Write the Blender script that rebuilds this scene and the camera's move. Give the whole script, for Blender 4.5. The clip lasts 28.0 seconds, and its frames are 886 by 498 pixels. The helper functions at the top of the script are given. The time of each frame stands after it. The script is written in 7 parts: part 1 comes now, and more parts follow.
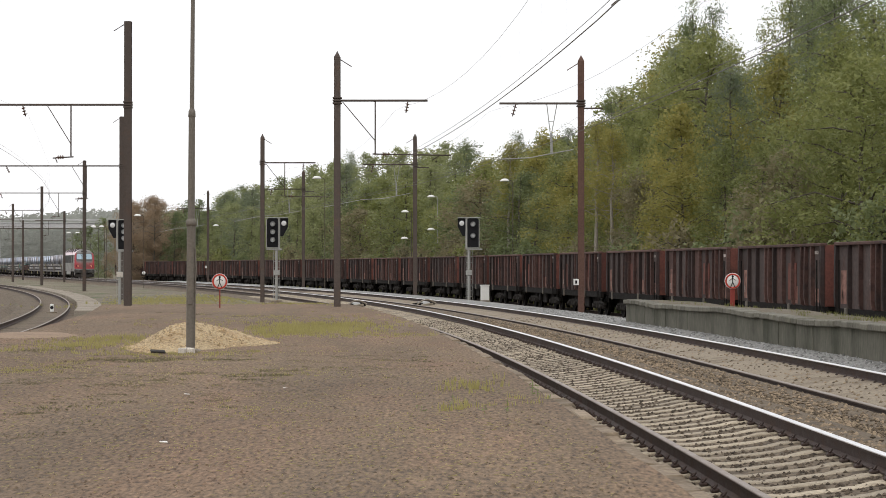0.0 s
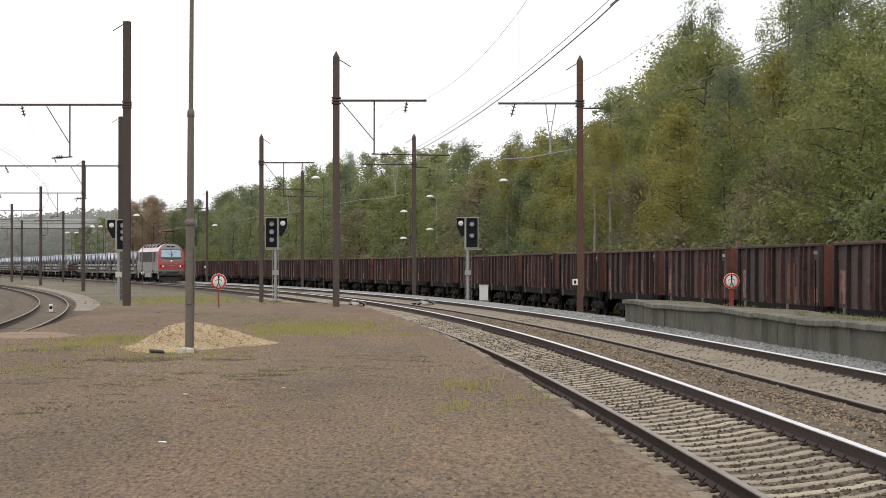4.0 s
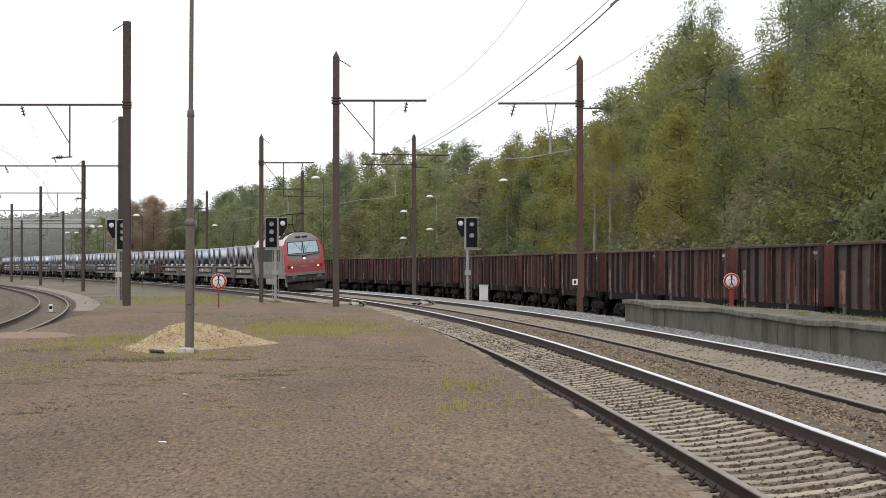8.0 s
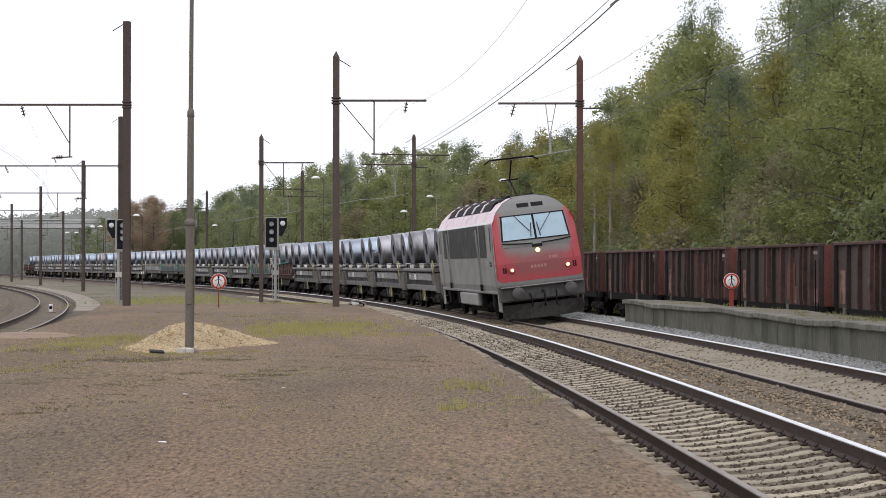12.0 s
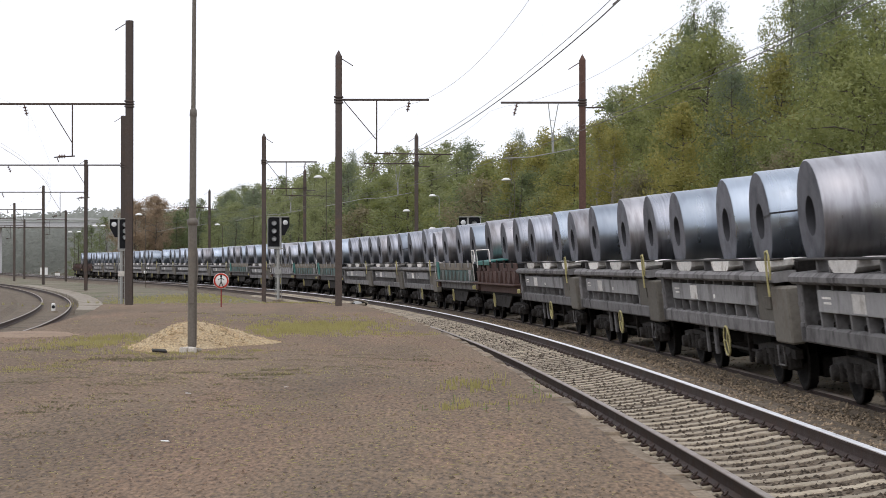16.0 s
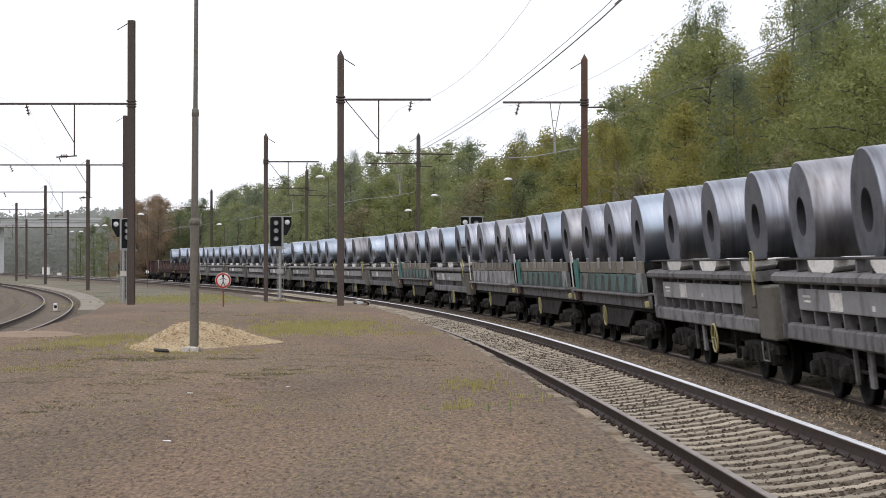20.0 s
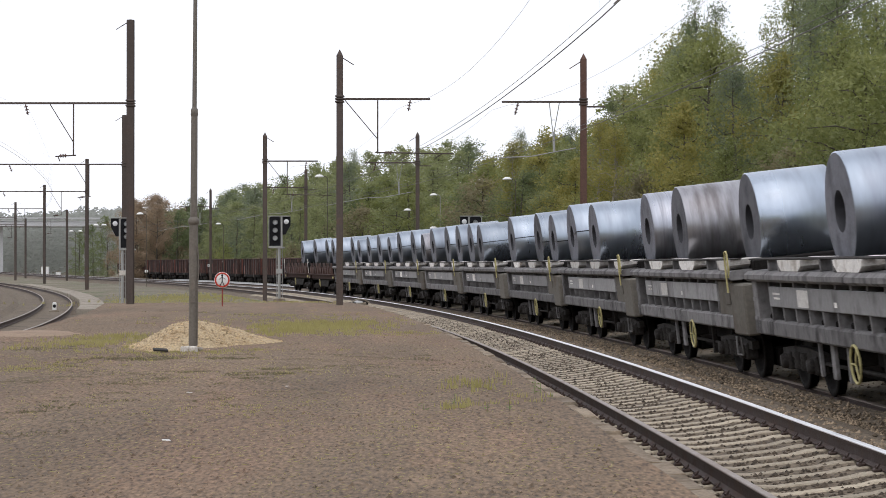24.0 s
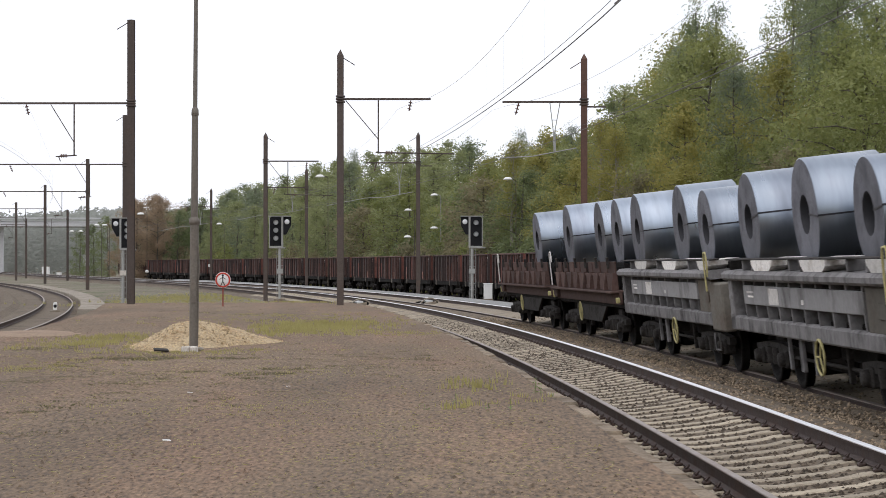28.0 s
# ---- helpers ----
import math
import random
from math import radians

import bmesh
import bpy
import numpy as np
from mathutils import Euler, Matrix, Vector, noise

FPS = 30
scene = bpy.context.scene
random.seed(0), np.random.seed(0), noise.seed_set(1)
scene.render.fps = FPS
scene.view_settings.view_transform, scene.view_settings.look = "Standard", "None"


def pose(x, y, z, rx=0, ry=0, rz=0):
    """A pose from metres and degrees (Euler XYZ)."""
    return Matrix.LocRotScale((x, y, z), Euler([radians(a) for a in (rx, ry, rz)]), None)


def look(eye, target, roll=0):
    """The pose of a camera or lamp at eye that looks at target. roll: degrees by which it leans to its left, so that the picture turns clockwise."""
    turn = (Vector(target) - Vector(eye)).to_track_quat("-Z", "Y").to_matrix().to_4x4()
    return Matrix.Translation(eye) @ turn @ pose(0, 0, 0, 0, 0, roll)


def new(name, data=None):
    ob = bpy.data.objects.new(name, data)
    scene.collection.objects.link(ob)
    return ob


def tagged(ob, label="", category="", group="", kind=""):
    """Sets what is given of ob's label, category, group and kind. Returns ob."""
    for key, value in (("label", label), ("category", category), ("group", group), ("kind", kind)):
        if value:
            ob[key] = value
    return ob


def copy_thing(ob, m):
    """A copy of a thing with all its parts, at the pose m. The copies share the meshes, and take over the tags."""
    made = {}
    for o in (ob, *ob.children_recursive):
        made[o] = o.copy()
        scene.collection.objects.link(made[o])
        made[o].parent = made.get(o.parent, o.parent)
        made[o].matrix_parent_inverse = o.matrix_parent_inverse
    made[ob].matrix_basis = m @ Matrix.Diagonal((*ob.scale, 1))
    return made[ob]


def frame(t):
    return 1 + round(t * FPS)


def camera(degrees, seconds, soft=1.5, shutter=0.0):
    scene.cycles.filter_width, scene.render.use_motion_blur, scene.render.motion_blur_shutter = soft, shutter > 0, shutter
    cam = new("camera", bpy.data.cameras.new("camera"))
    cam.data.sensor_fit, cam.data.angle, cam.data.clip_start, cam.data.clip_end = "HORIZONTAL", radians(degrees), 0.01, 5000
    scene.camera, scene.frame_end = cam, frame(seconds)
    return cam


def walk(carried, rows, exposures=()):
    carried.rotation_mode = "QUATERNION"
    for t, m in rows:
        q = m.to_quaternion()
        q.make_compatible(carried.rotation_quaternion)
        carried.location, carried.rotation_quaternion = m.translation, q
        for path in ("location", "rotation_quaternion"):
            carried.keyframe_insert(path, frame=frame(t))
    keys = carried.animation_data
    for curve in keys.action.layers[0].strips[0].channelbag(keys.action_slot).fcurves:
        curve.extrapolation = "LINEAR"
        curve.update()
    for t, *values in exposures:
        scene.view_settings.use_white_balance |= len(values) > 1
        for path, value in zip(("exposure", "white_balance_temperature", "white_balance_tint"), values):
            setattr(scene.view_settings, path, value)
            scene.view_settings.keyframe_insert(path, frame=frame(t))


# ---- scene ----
cam = camera(24.11, 28.0, soft=0.8, shutter=0.12)
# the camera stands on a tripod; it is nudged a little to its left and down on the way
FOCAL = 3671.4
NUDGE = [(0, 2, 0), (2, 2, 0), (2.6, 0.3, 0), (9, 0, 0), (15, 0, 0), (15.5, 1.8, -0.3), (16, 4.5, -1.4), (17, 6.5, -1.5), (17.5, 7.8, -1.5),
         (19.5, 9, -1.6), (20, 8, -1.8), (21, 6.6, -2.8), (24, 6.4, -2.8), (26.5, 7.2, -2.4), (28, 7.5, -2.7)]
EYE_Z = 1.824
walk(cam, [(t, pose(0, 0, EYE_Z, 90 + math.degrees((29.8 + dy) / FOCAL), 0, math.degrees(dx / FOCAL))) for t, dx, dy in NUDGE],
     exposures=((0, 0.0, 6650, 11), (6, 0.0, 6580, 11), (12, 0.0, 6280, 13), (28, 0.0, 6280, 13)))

# ---- world: white overcast sky, a wide weak sun high behind the camera's left shoulder ----
SUN_EL, SUN_AZ = radians(58), radians(205)
world = bpy.data.worlds.new("overcast_sky")
scene.world = world
world.use_nodes = True
wn = world.node_tree
wn.nodes.clear()
sky = wn.nodes.new("ShaderNodeTexSky")
sky.sky_type, sky.sun_disc = "NISHITA", False
sky.sun_elevation, sky.sun_rotation = SUN_EL, SUN_AZ
sky.air_density, sky.dust_density, sky.ozone_density = 1.0, 4.0, 1.0
# a closed cloud layer evens the sky out
cloud = wn.nodes.new("ShaderNodeMix")
cloud.data_type = "RGBA"
cloud.inputs["Factor"].default_value = 0.86
cloud.inputs[7].default_value = (9.2, 9.35, 9.6, 1)
bg = wn.nodes.new("ShaderNodeBackground")
bg.inputs["Strength"].default_value = 0.13
wo = wn.nodes.new("ShaderNodeOutputWorld")
wn.links.new(sky.outputs[0], cloud.inputs[6])
wn.links.new(cloud.outputs[2], bg.inputs["Color"])
wn.links.new(bg.outputs[0], wo.inputs[0])
sun = new("sun", bpy.data.lights.new("sun", "SUN"))
sun.data.energy, sun.data.angle, sun.data.color = 0.55, radians(75), (1.0, 0.97, 0.92)
sun.matrix_world = look((0, 0, 60), (-60 * math.sin(SUN_AZ), -60 * math.cos(SUN_AZ), 60 - 60 * math.tan(SUN_EL)))


# ---- materials ----
def mat(name, base, rough=0.7, metal=0.0, vary=0.25, scale=6.0, fine=60.0, bump=0.15, second=None, mix=0.45, spec=0.4, rnd=0.0, stretch=None, big=0.0, isle=0.0):
    """A surface with two scales of variation; second: a colour of stains or wear that a coarse noise brings in; rnd: brightness from piece to piece."""
    m = bpy.data.materials.new(name)
    m.use_nodes = True
    nt = m.node_tree
    N, L = nt.nodes, nt.links
    b = N["Principled BSDF"]
    b.inputs["Metallic"].default_value = metal
    b.inputs["Specular IOR Level"].default_value = spec
    tc = N.new("ShaderNodeTexCoord")
    src = tc.outputs["Object"]
    if stretch:
        mp = N.new("ShaderNodeMapping")
        mp.inputs["Scale"].default_value = stretch
        L.new(src, mp.inputs["Vector"])
        src = mp.outputs[0]

    def nz(sc, det=4.0, rg=0.6):
        n = N.new("ShaderNodeTexNoise")
        if rnd:
            n.noise_dimensions = "4D"
            L.new(seed.outputs[0], n.inputs["W"])
        n.inputs["Scale"].default_value, n.inputs["Detail"].default_value, n.inputs["Roughness"].default_value = sc, det, rg
        L.new(src, n.inputs["Vector"])
        return n.outputs["Fac"]
    if rnd:
        who, seed = N.new("ShaderNodeObjectInfo"), N.new("ShaderNodeMath")
        seed.operation = "MULTIPLY"
        seed.inputs[1].default_value = 37.0
        L.new(who.outputs["Random"], seed.inputs[0])
    coarse, grain = nz(scale), nz(fine, 3.0)

    def ramp(fac, lo, hi, a, z):
        r = N.new("ShaderNodeMapRange")
        r.inputs["From Min"].default_value, r.inputs["From Max"].default_value = lo, hi
        r.inputs["To Min"].default_value, r.inputs["To Max"].default_value = a, z
        L.new(fac, r.inputs["Value"])
        return r.outputs[0]
    col = N.new("ShaderNodeRGB")
    col.outputs[0].default_value = (*base, 1)
    out = col.outputs[0]
    if second:
        mx = N.new("ShaderNodeMix")
        mx.data_type = "RGBA"
        L.new(ramp(coarse, mix, mix + 0.2, 0, 1), mx.inputs["Factor"])
        L.new(out, mx.inputs[6])
        mx.inputs[7].default_value = (*second, 1)
        out = mx.outputs[2]
    v = ramp(grain, 0.25, 0.75, 1 - vary, 1 + vary)

    def times(a, c):
        n = N.new("ShaderNodeMath")
        n.operation = "MULTIPLY"
        L.new(a, n.inputs[0])
        L.new(c, n.inputs[1])
        return n.outputs[0]
    if rnd:
        oi = N.new("ShaderNodeObjectInfo")
        v = times(v, ramp(oi.outputs["Random"], 0, 1, 1 - rnd, 1 + rnd))
    if isle:
        ge = N.new("ShaderNodeNewGeometry")
        v = times(v, ramp(ge.outputs["Random Per Island"], 0, 1, 1 - isle, 1 + isle))
    if big:
        v = times(v, ramp(nz(big, 3.0), 0.3, 0.7, 0.72, 1.25))
    sc = N.new("ShaderNodeVectorMath")
    sc.operation = "SCALE"
    L.new(out, sc.inputs[0])
    L.new(v, sc.inputs["Scale"])
    L.new(sc.outputs[0], b.inputs["Base Color"])
    L.new(ramp(coarse, 0.3, 0.7, max(0.03, rough - 0.1), min(1, rough + 0.1)), b.inputs["Roughness"])
    if bump:
        bp = N.new("ShaderNodeBump")
        bp.inputs["Strength"].default_value, bp.inputs["Distance"].default_value = bump, 0.02
        L.new(grain, bp.inputs["Height"])
        L.new(bp.outputs[0], b.inputs["Normal"])
    return m


def glow(name, col, power):
    m = bpy.data.materials.new(name)
    m.use_nodes = True
    b = m.node_tree.nodes["Principled BSDF"]
    b.inputs["Base Color"].default_value = (*col, 1)
    b.inputs["Emission Color"].default_value = (*col, 1)
    b.inputs["Emission Strength"].default_value = power
    return m


def leaf_mat(name, a, c):
    """Foliage: colour from tree to tree and from leaf to leaf, a little light through the leaf."""
    m = bpy.data.materials.new(name)
    m.use_nodes = True
    nt = m.node_tree
    N, L = nt.nodes, nt.links
    b = N["Principled BSDF"]
    ge, oi, tc = N.new("ShaderNodeNewGeometry"), N.new("ShaderNodeObjectInfo"), N.new("ShaderNodeTexCoord")
    nz = N.new("ShaderNodeTexNoise")
    nz.inputs["Scale"].default_value = 0.55
    L.new(tc.outputs["Object"], nz.inputs["Vector"])
    add = N.new("ShaderNodeMath")
    add.operation = "MULTIPLY_ADD"
    L.new(ge.outputs["Random Per Island"], add.inputs[0])
    add.inputs[1].default_value = 0.55
    L.new(nz.outputs["Fac"], add.inputs[2])
    ad2 = N.new("ShaderNodeMath")
    ad2.operation = "MULTIPLY_ADD"
    L.new(oi.outputs["Random"], ad2.inputs[0])
    ad2.inputs[1].default_value = 0.5
    L.new(add.outputs[0], ad2.inputs[2])
    mr = N.new("ShaderNodeMapRange")
    mr.inputs["From Min"].default_value, mr.inputs["From Max"].default_value = 0.35, 1.45
    L.new(ad2.outputs[0], mr.inputs["Value"])
    mx = N.new("ShaderNodeMix")
    mx.data_type = "RGBA"
    L.new(mr.outputs[0], mx.inputs["Factor"])
    mx.inputs[6].default_value, mx.inputs[7].default_value = (*a, 1), (*c, 1)
    L.new(mx.outputs[2], b.inputs["Base Color"])
    b.inputs["Roughness"].default_value = 0.6
    b.inputs["Specular IOR Level"].default_value = 0.5
    tr = N.new("ShaderNodeBsdfTranslucent")
    L.new(mx.outputs[2], tr.inputs["Color"])
    ms = N.new("ShaderNodeMixShader")
    ms.inputs[0].default_value = 0.48
    L.new(b.outputs[0], ms.inputs[1])
    L.new(tr.outputs[0], ms.inputs[2])
    L.new(ms.outputs[0], N["Material Output"].inputs[0])
    return m


M_DIRT = mat("platform_dirt", (0.158, 0.108, 0.066), 0.95, vary=0.80, scale=0.6, fine=26, bump=1.0, second=(0.186, 0.119, 0.076), mix=0.48, big=0.33, stretch=(1, 0.25, 1))
M_GROUND = mat("weedy_ground", (0.155, 0.128, 0.088), 0.95, vary=0.6, scale=0.45, fine=7, bump=0.9, second=(0.085, 0.105, 0.045), mix=0.48, big=0.10)
M_BALLAST = mat("brown_ballast", (0.132, 0.101, 0.068), 0.95, vary=0.75, scale=1.2, fine=18, bump=1.0, second=(0.075, 0.057, 0.040), mix=0.5)
M_BALLAST_GREY = mat("grey_ballast", (0.24, 0.24, 0.23), 0.95, vary=0.5, scale=1.2, fine=22, bump=1.0, second=(0.17, 0.165, 0.155), mix=0.5)
M_FINES = mat("sandy_fines", (0.255, 0.212, 0.155), 0.95, vary=0.4, scale=1.3, fine=22, bump=0.8, second=(0.165, 0.132, 0.094), mix=0.5)
M_SLEEPER = mat("concrete_sleeper", (0.37, 0.315, 0.235), 0.9, vary=0.35, scale=4, fine=34, bump=0.4, second=(0.20, 0.16, 0.112), mix=0.56, rnd=0.22)
M_RUST = mat("rusty_rail_steel", (0.052, 0.034, 0.028), 0.75, 0.1, vary=0.3, scale=3, fine=40, bump=0.3, second=(0.075, 0.046, 0.034), mix=0.5)
M_STEEL = mat("polished_rail_steel", (0.85, 0.845, 0.84), 0.42, 1.0, vary=0.05, scale=2, fine=30, bump=0.0)
M_DULL = mat("dull_rail_steel", (0.26, 0.215, 0.18), 0.5, 0.6, vary=0.2, scale=2, fine=30, bump=0.1)
M_KERB = mat("weathered_concrete", (0.29, 0.255, 0.205), 0.9, vary=0.25, scale=1.5, fine=25, bump=0.4, second=(0.16, 0.125, 0.085), mix=0.47)
M_WALL = mat("mossy_platform_wall", (0.122, 0.116, 0.090), 0.92, vary=0.3, scale=1.0, fine=14, bump=0.4, second=(0.062, 0.064, 0.045), mix=0.46, stretch=(1, 1, 0.35), rnd=0.001)
M_EDGE = mat("earthy_edge_stone", (0.235, 0.185, 0.130), 0.92, vary=0.4, scale=2.2, fine=22, bump=0.7, second=(0.135, 0.096, 0.060), mix=0.44, rnd=0.3)
M_COPING = mat("lichened_coping", (0.155, 0.147, 0.118), 0.92, vary=0.3, scale=1.4, fine=16, bump=0.4, second=(0.095, 0.092, 0.068), mix=0.5, rnd=0.2)
M_GRASS = mat("short_grass_soil", (0.128, 0.106, 0.074), 0.95, vary=0.5, scale=0.5, fine=12, bump=0.9, second=(0.095, 0.098, 0.045), mix=0.52)
M_MAST = mat("rusty_mast_steel", (0.085, 0.066, 0.056), 0.75, 0.1, vary=0.25, scale=2, fine=20, bump=0.2, second=(0.12, 0.078, 0.058), mix=0.54, rnd=0.12)
M_MAST_RED = mat("red_rust_mast_steel", (0.118, 0.064, 0.047), 0.75, 0.1, vary=0.25, scale=2, fine=20, bump=0.2, second=(0.10, 0.055, 0.045), mix=0.5)
M_POLE = mat("grey_painted_pole", (0.17, 0.15, 0.125), 0.6, 0.2, vary=0.2, scale=2, fine=25, bump=0.1, second=(0.24, 0.20, 0.16), mix=0.55)
M_GALV = mat("galvanised_steel", (0.36, 0.36, 0.34), 0.5, 0.4, vary=0.15, scale=3, fine=30, bump=0.1)
M_BLACK = mat("matt_black_paint", (0.013, 0.013, 0.015), 0.8, vary=0.2, scale=4, fine=30, bump=0.0, spec=0.2)
# black beyond soot: shade under wagons and in recesses is put into it
M_DARK = mat("sooty_shade_black_steel", (0.014, 0.0125, 0.0115), 0.85, vary=0.4, scale=3, fine=20, bump=0.3, second=(0.024, 0.020, 0.018), mix=0.55, spec=0.12)
M_GEAR = mat("dirty_running_gear", (0.038, 0.034, 0.031), 0.85, vary=0.45, scale=4, fine=20, bump=0.3, second=(0.020, 0.017, 0.015), mix=0.5, spec=0.2)
M_WHITE = mat("white_paint", (0.78, 0.77, 0.74), 0.5, vary=0.06, scale=3, fine=30, bump=0.0)
M_REDPAINT = mat("red_sign_paint", (0.50, 0.05, 0.03), 0.5, vary=0.1, scale=3, fine=30, bump=0.0)
M_REDPOST = mat("dull_red_post_paint", (0.24, 0.040, 0.030), 0.7, vary=0.2, scale=4, fine=30, bump=0.0)
M_LENS = mat("unlit_signal_lens", (0.70, 0.71, 0.71), 0.15, vary=0.05, scale=5, fine=30, bump=0.0)
M_GRAVEL = mat("yellow_gravel", (0.44, 0.34, 0.205), 0.95, vary=0.5, scale=2.2, fine=24, bump=1.0, second=(0.33, 0.235, 0.13), mix=0.5)
M_PEBBLE = mat("yellow_pebble", (0.44, 0.335, 0.20), 0.9, vary=0.2, scale=2.5, fine=60, bump=0.2, second=(0.36, 0.245, 0.13), mix=0.5, isle=0.45)
M_CHALK = mat("whitewashed_stone", (0.58, 0.54, 0.48), 0.85, vary=0.25, scale=8, fine=40, bump=0.4, second=(0.28, 0.23, 0.18), mix=0.55)
M_WIRE = mat("contact_wire_copper", (0.16, 0.15, 0.14), 0.6, 0.5, vary=0.1, bump=0.0)
M_PORC = mat("brown_insulator", (0.10, 0.05, 0.035), 0.3, vary=0.1, bump=0.0)
# locomotive
M_LGREY = mat("loco_grey_paint", (0.27, 0.265, 0.25), 0.5, vary=0.06, scale=1.2, fine=18, bump=0.02, second=(0.22, 0.21, 0.195), mix=0.5)
M_LDARK = mat("loco_dark_grey_panel", (0.032, 0.031, 0.030), 0.6, vary=0.08, scale=1.5, fine=20, bump=0.02, spec=0.25)
M_LBEAM = mat("loco_sooty_grey_paint", (0.085, 0.082, 0.078), 0.65, vary=0.15, scale=2.5, fine=20, bump=0.05, second=(0.05, 0.047, 0.044), mix=0.5)
M_LROOF = mat("loco_pale_roof_paint", (0.76, 0.60, 0.64), 0.4, vary=0.08, scale=1.5, fine=20, bump=0.02, second=(0.42, 0.34, 0.35), mix=0.52)
M_LCORN = mat("loco_pale_cornice_paint", (0.80, 0.70, 0.73), 0.4, vary=0.08, scale=1.5, fine=20, bump=0.02, second=(0.46, 0.42, 0.43), mix=0.55)
M_LRED = mat("loco_red_paint", (0.40, 0.038, 0.050), 0.42, vary=0.08, scale=1.5, fine=20, bump=0.02, second=(0.36, 0.045, 0.05), mix=0.52)


def dusty_red():
    """Red front paint, its middle greyed by brake dust and rubbed paint."""
    m = bpy.data.materials.new("loco_dusty_red_paint")
    m.use_nodes = True
    N, L = m.node_tree.nodes, m.node_tree.links
    b = N["Principled BSDF"]
    tc, sep, nz = N.new("ShaderNodeTexCoord"), N.new("ShaderNodeSeparateXYZ"), N.new("ShaderNodeTexNoise")
    L.new(tc.outputs["Object"], sep.inputs[0])
    L.new(tc.outputs["Object"], nz.inputs["Vector"])
    nz.inputs["Scale"].default_value, nz.inputs["Detail"].default_value = 2.2, 5.0

    def op(kind, *ins):
        n = N.new("ShaderNodeMath")
        n.operation = kind
        n.use_clamp = kind == "SMOOTHSTEP"
        for i, v in enumerate(ins):
            if isinstance(v, (int, float)):
                n.inputs[i].default_value = v
            else:
                L.new(v, n.inputs[i])
        return n.outputs[0]

    def ease(v, lo, hi):
        r = N.new("ShaderNodeMapRange")
        r.interpolation_type = "SMOOTHSTEP"
        r.inputs["From Min"].default_value, r.inputs["From Max"].default_value = lo, hi
        L.new(v, r.inputs["Value"])
        return r.outputs[0]
    side = ease(op("ADD", op("ABSOLUTE", sep.outputs["X"]), op("MULTIPLY", nz.outputs["Fac"], 0.35)), 1.45, 0.75)
    low = ease(sep.outputs["Z"], 1.35, 1.75)
    dust = op("MULTIPLY", op("MULTIPLY", side, low), 0.8)
    grey = op("MULTIPLY", ease(op("ADD", sep.outputs["Z"], op("MULTIPLY", nz.outputs["Fac"], 0.3)), 2.25, 2.65), ease(op("ABSOLUTE", sep.outputs["X"]), 1.3, 0.9))
    out = None
    for fac, a, c in ((dust, (0.41, 0.045, 0.056), (0.225, 0.080, 0.074)), (grey, None, (0.21, 0.185, 0.175))):
        mx = N.new("ShaderNodeMix")
        mx.data_type = "RGBA"
        L.new(fac, mx.inputs["Factor"])
        if out is None:
            mx.inputs[6].default_value = (*a, 1)
        else:
            L.new(out, mx.inputs[6])
        mx.inputs[7].default_value = (*c, 1)
        out = mx.outputs[2]
    L.new(out, b.inputs["Base Color"])
    b.inputs["Roughness"].default_value = 0.5
    return m


M_LFACE = dusty_red()
M_LMARK = mat("faded_pink_marking", (0.42, 0.20, 0.19), 0.6, vary=0.2, scale=3, fine=20, bump=0.0)
M_LNOSE = mat("loco_mid_grey_paint", (0.20, 0.195, 0.185), 0.5, vary=0.08, scale=1.5, fine=20, bump=0.02)
M_SILVER = mat("silver_box_paint", (0.36, 0.35, 0.33), 0.5, 0.1, vary=0.1, scale=2, fine=20, bump=0.02, second=(0.27, 0.25, 0.22), mix=0.55)
# the sky's reflection is put into the pale blue base colour
M_GLASS = mat("windscreen_sky_reflection", (0.36, 0.49, 0.57), 0.06, vary=0.03, scale=1.0, fine=5, bump=0.0, second=(0.30, 0.44, 0.50), mix=0.5, spec=0.6)
M_LAMP = glow("lit_headlight", (1.0, 0.70, 0.34), 1.9)
M_TAIL = glow("lit_white_marker", (1.0, 0.95, 0.9), 1.5)
# wagons and coils
M_WAG = mat("wagon_dusty_grey", (0.200, 0.192, 0.190), 0.88, vary=0.3, scale=1.8, fine=11, bump=0.2, second=(0.062, 0.057, 0.056), mix=0.49, rnd=0.2, spec=0.2, stretch=(1, 1.6, 0.8))
M_WAGP = mat("wagon_pale_panel", (0.310, 0.303, 0.302), 0.82, vary=0.18, scale=1.3, fine=14, bump=0.1, second=(0.13, 0.123, 0.12), mix=0.52, rnd=0.18, spec=0.2, stretch=(1, 1.6, 0.8))
M_WAGT = mat("wagon_tan_plate", (0.142, 0.130, 0.110), 0.85, vary=0.2, scale=1.2, fine=14, bump=0.12, second=(0.105, 0.080, 0.062), mix=0.52, rnd=0.2, spec=0.2)
M_TAN = mat("wagon_pale_tan_plate", (0.205, 0.180, 0.145), 0.85, vary=0.2, scale=1.1, fine=14, bump=0.12, second=(0.12, 0.094, 0.072), mix=0.54, rnd=0.2, spec=0.2)
M_TEALF = mat("faded_teal_plate", (0.098, 0.150, 0.142), 0.85, vary=0.2, scale=1.4, fine=14, bump=0.1, second=(0.11, 0.10, 0.085), mix=0.53, rnd=0.15, spec=0.2)
M_WAGR = mat("wagon_rust_brown", (0.085, 0.052, 0.044), 0.85, vary=0.25, scale=1.2, fine=14, bump=0.2, second=(0.13, 0.085, 0.072), mix=0.5, rnd=0.3, spec=0.2)
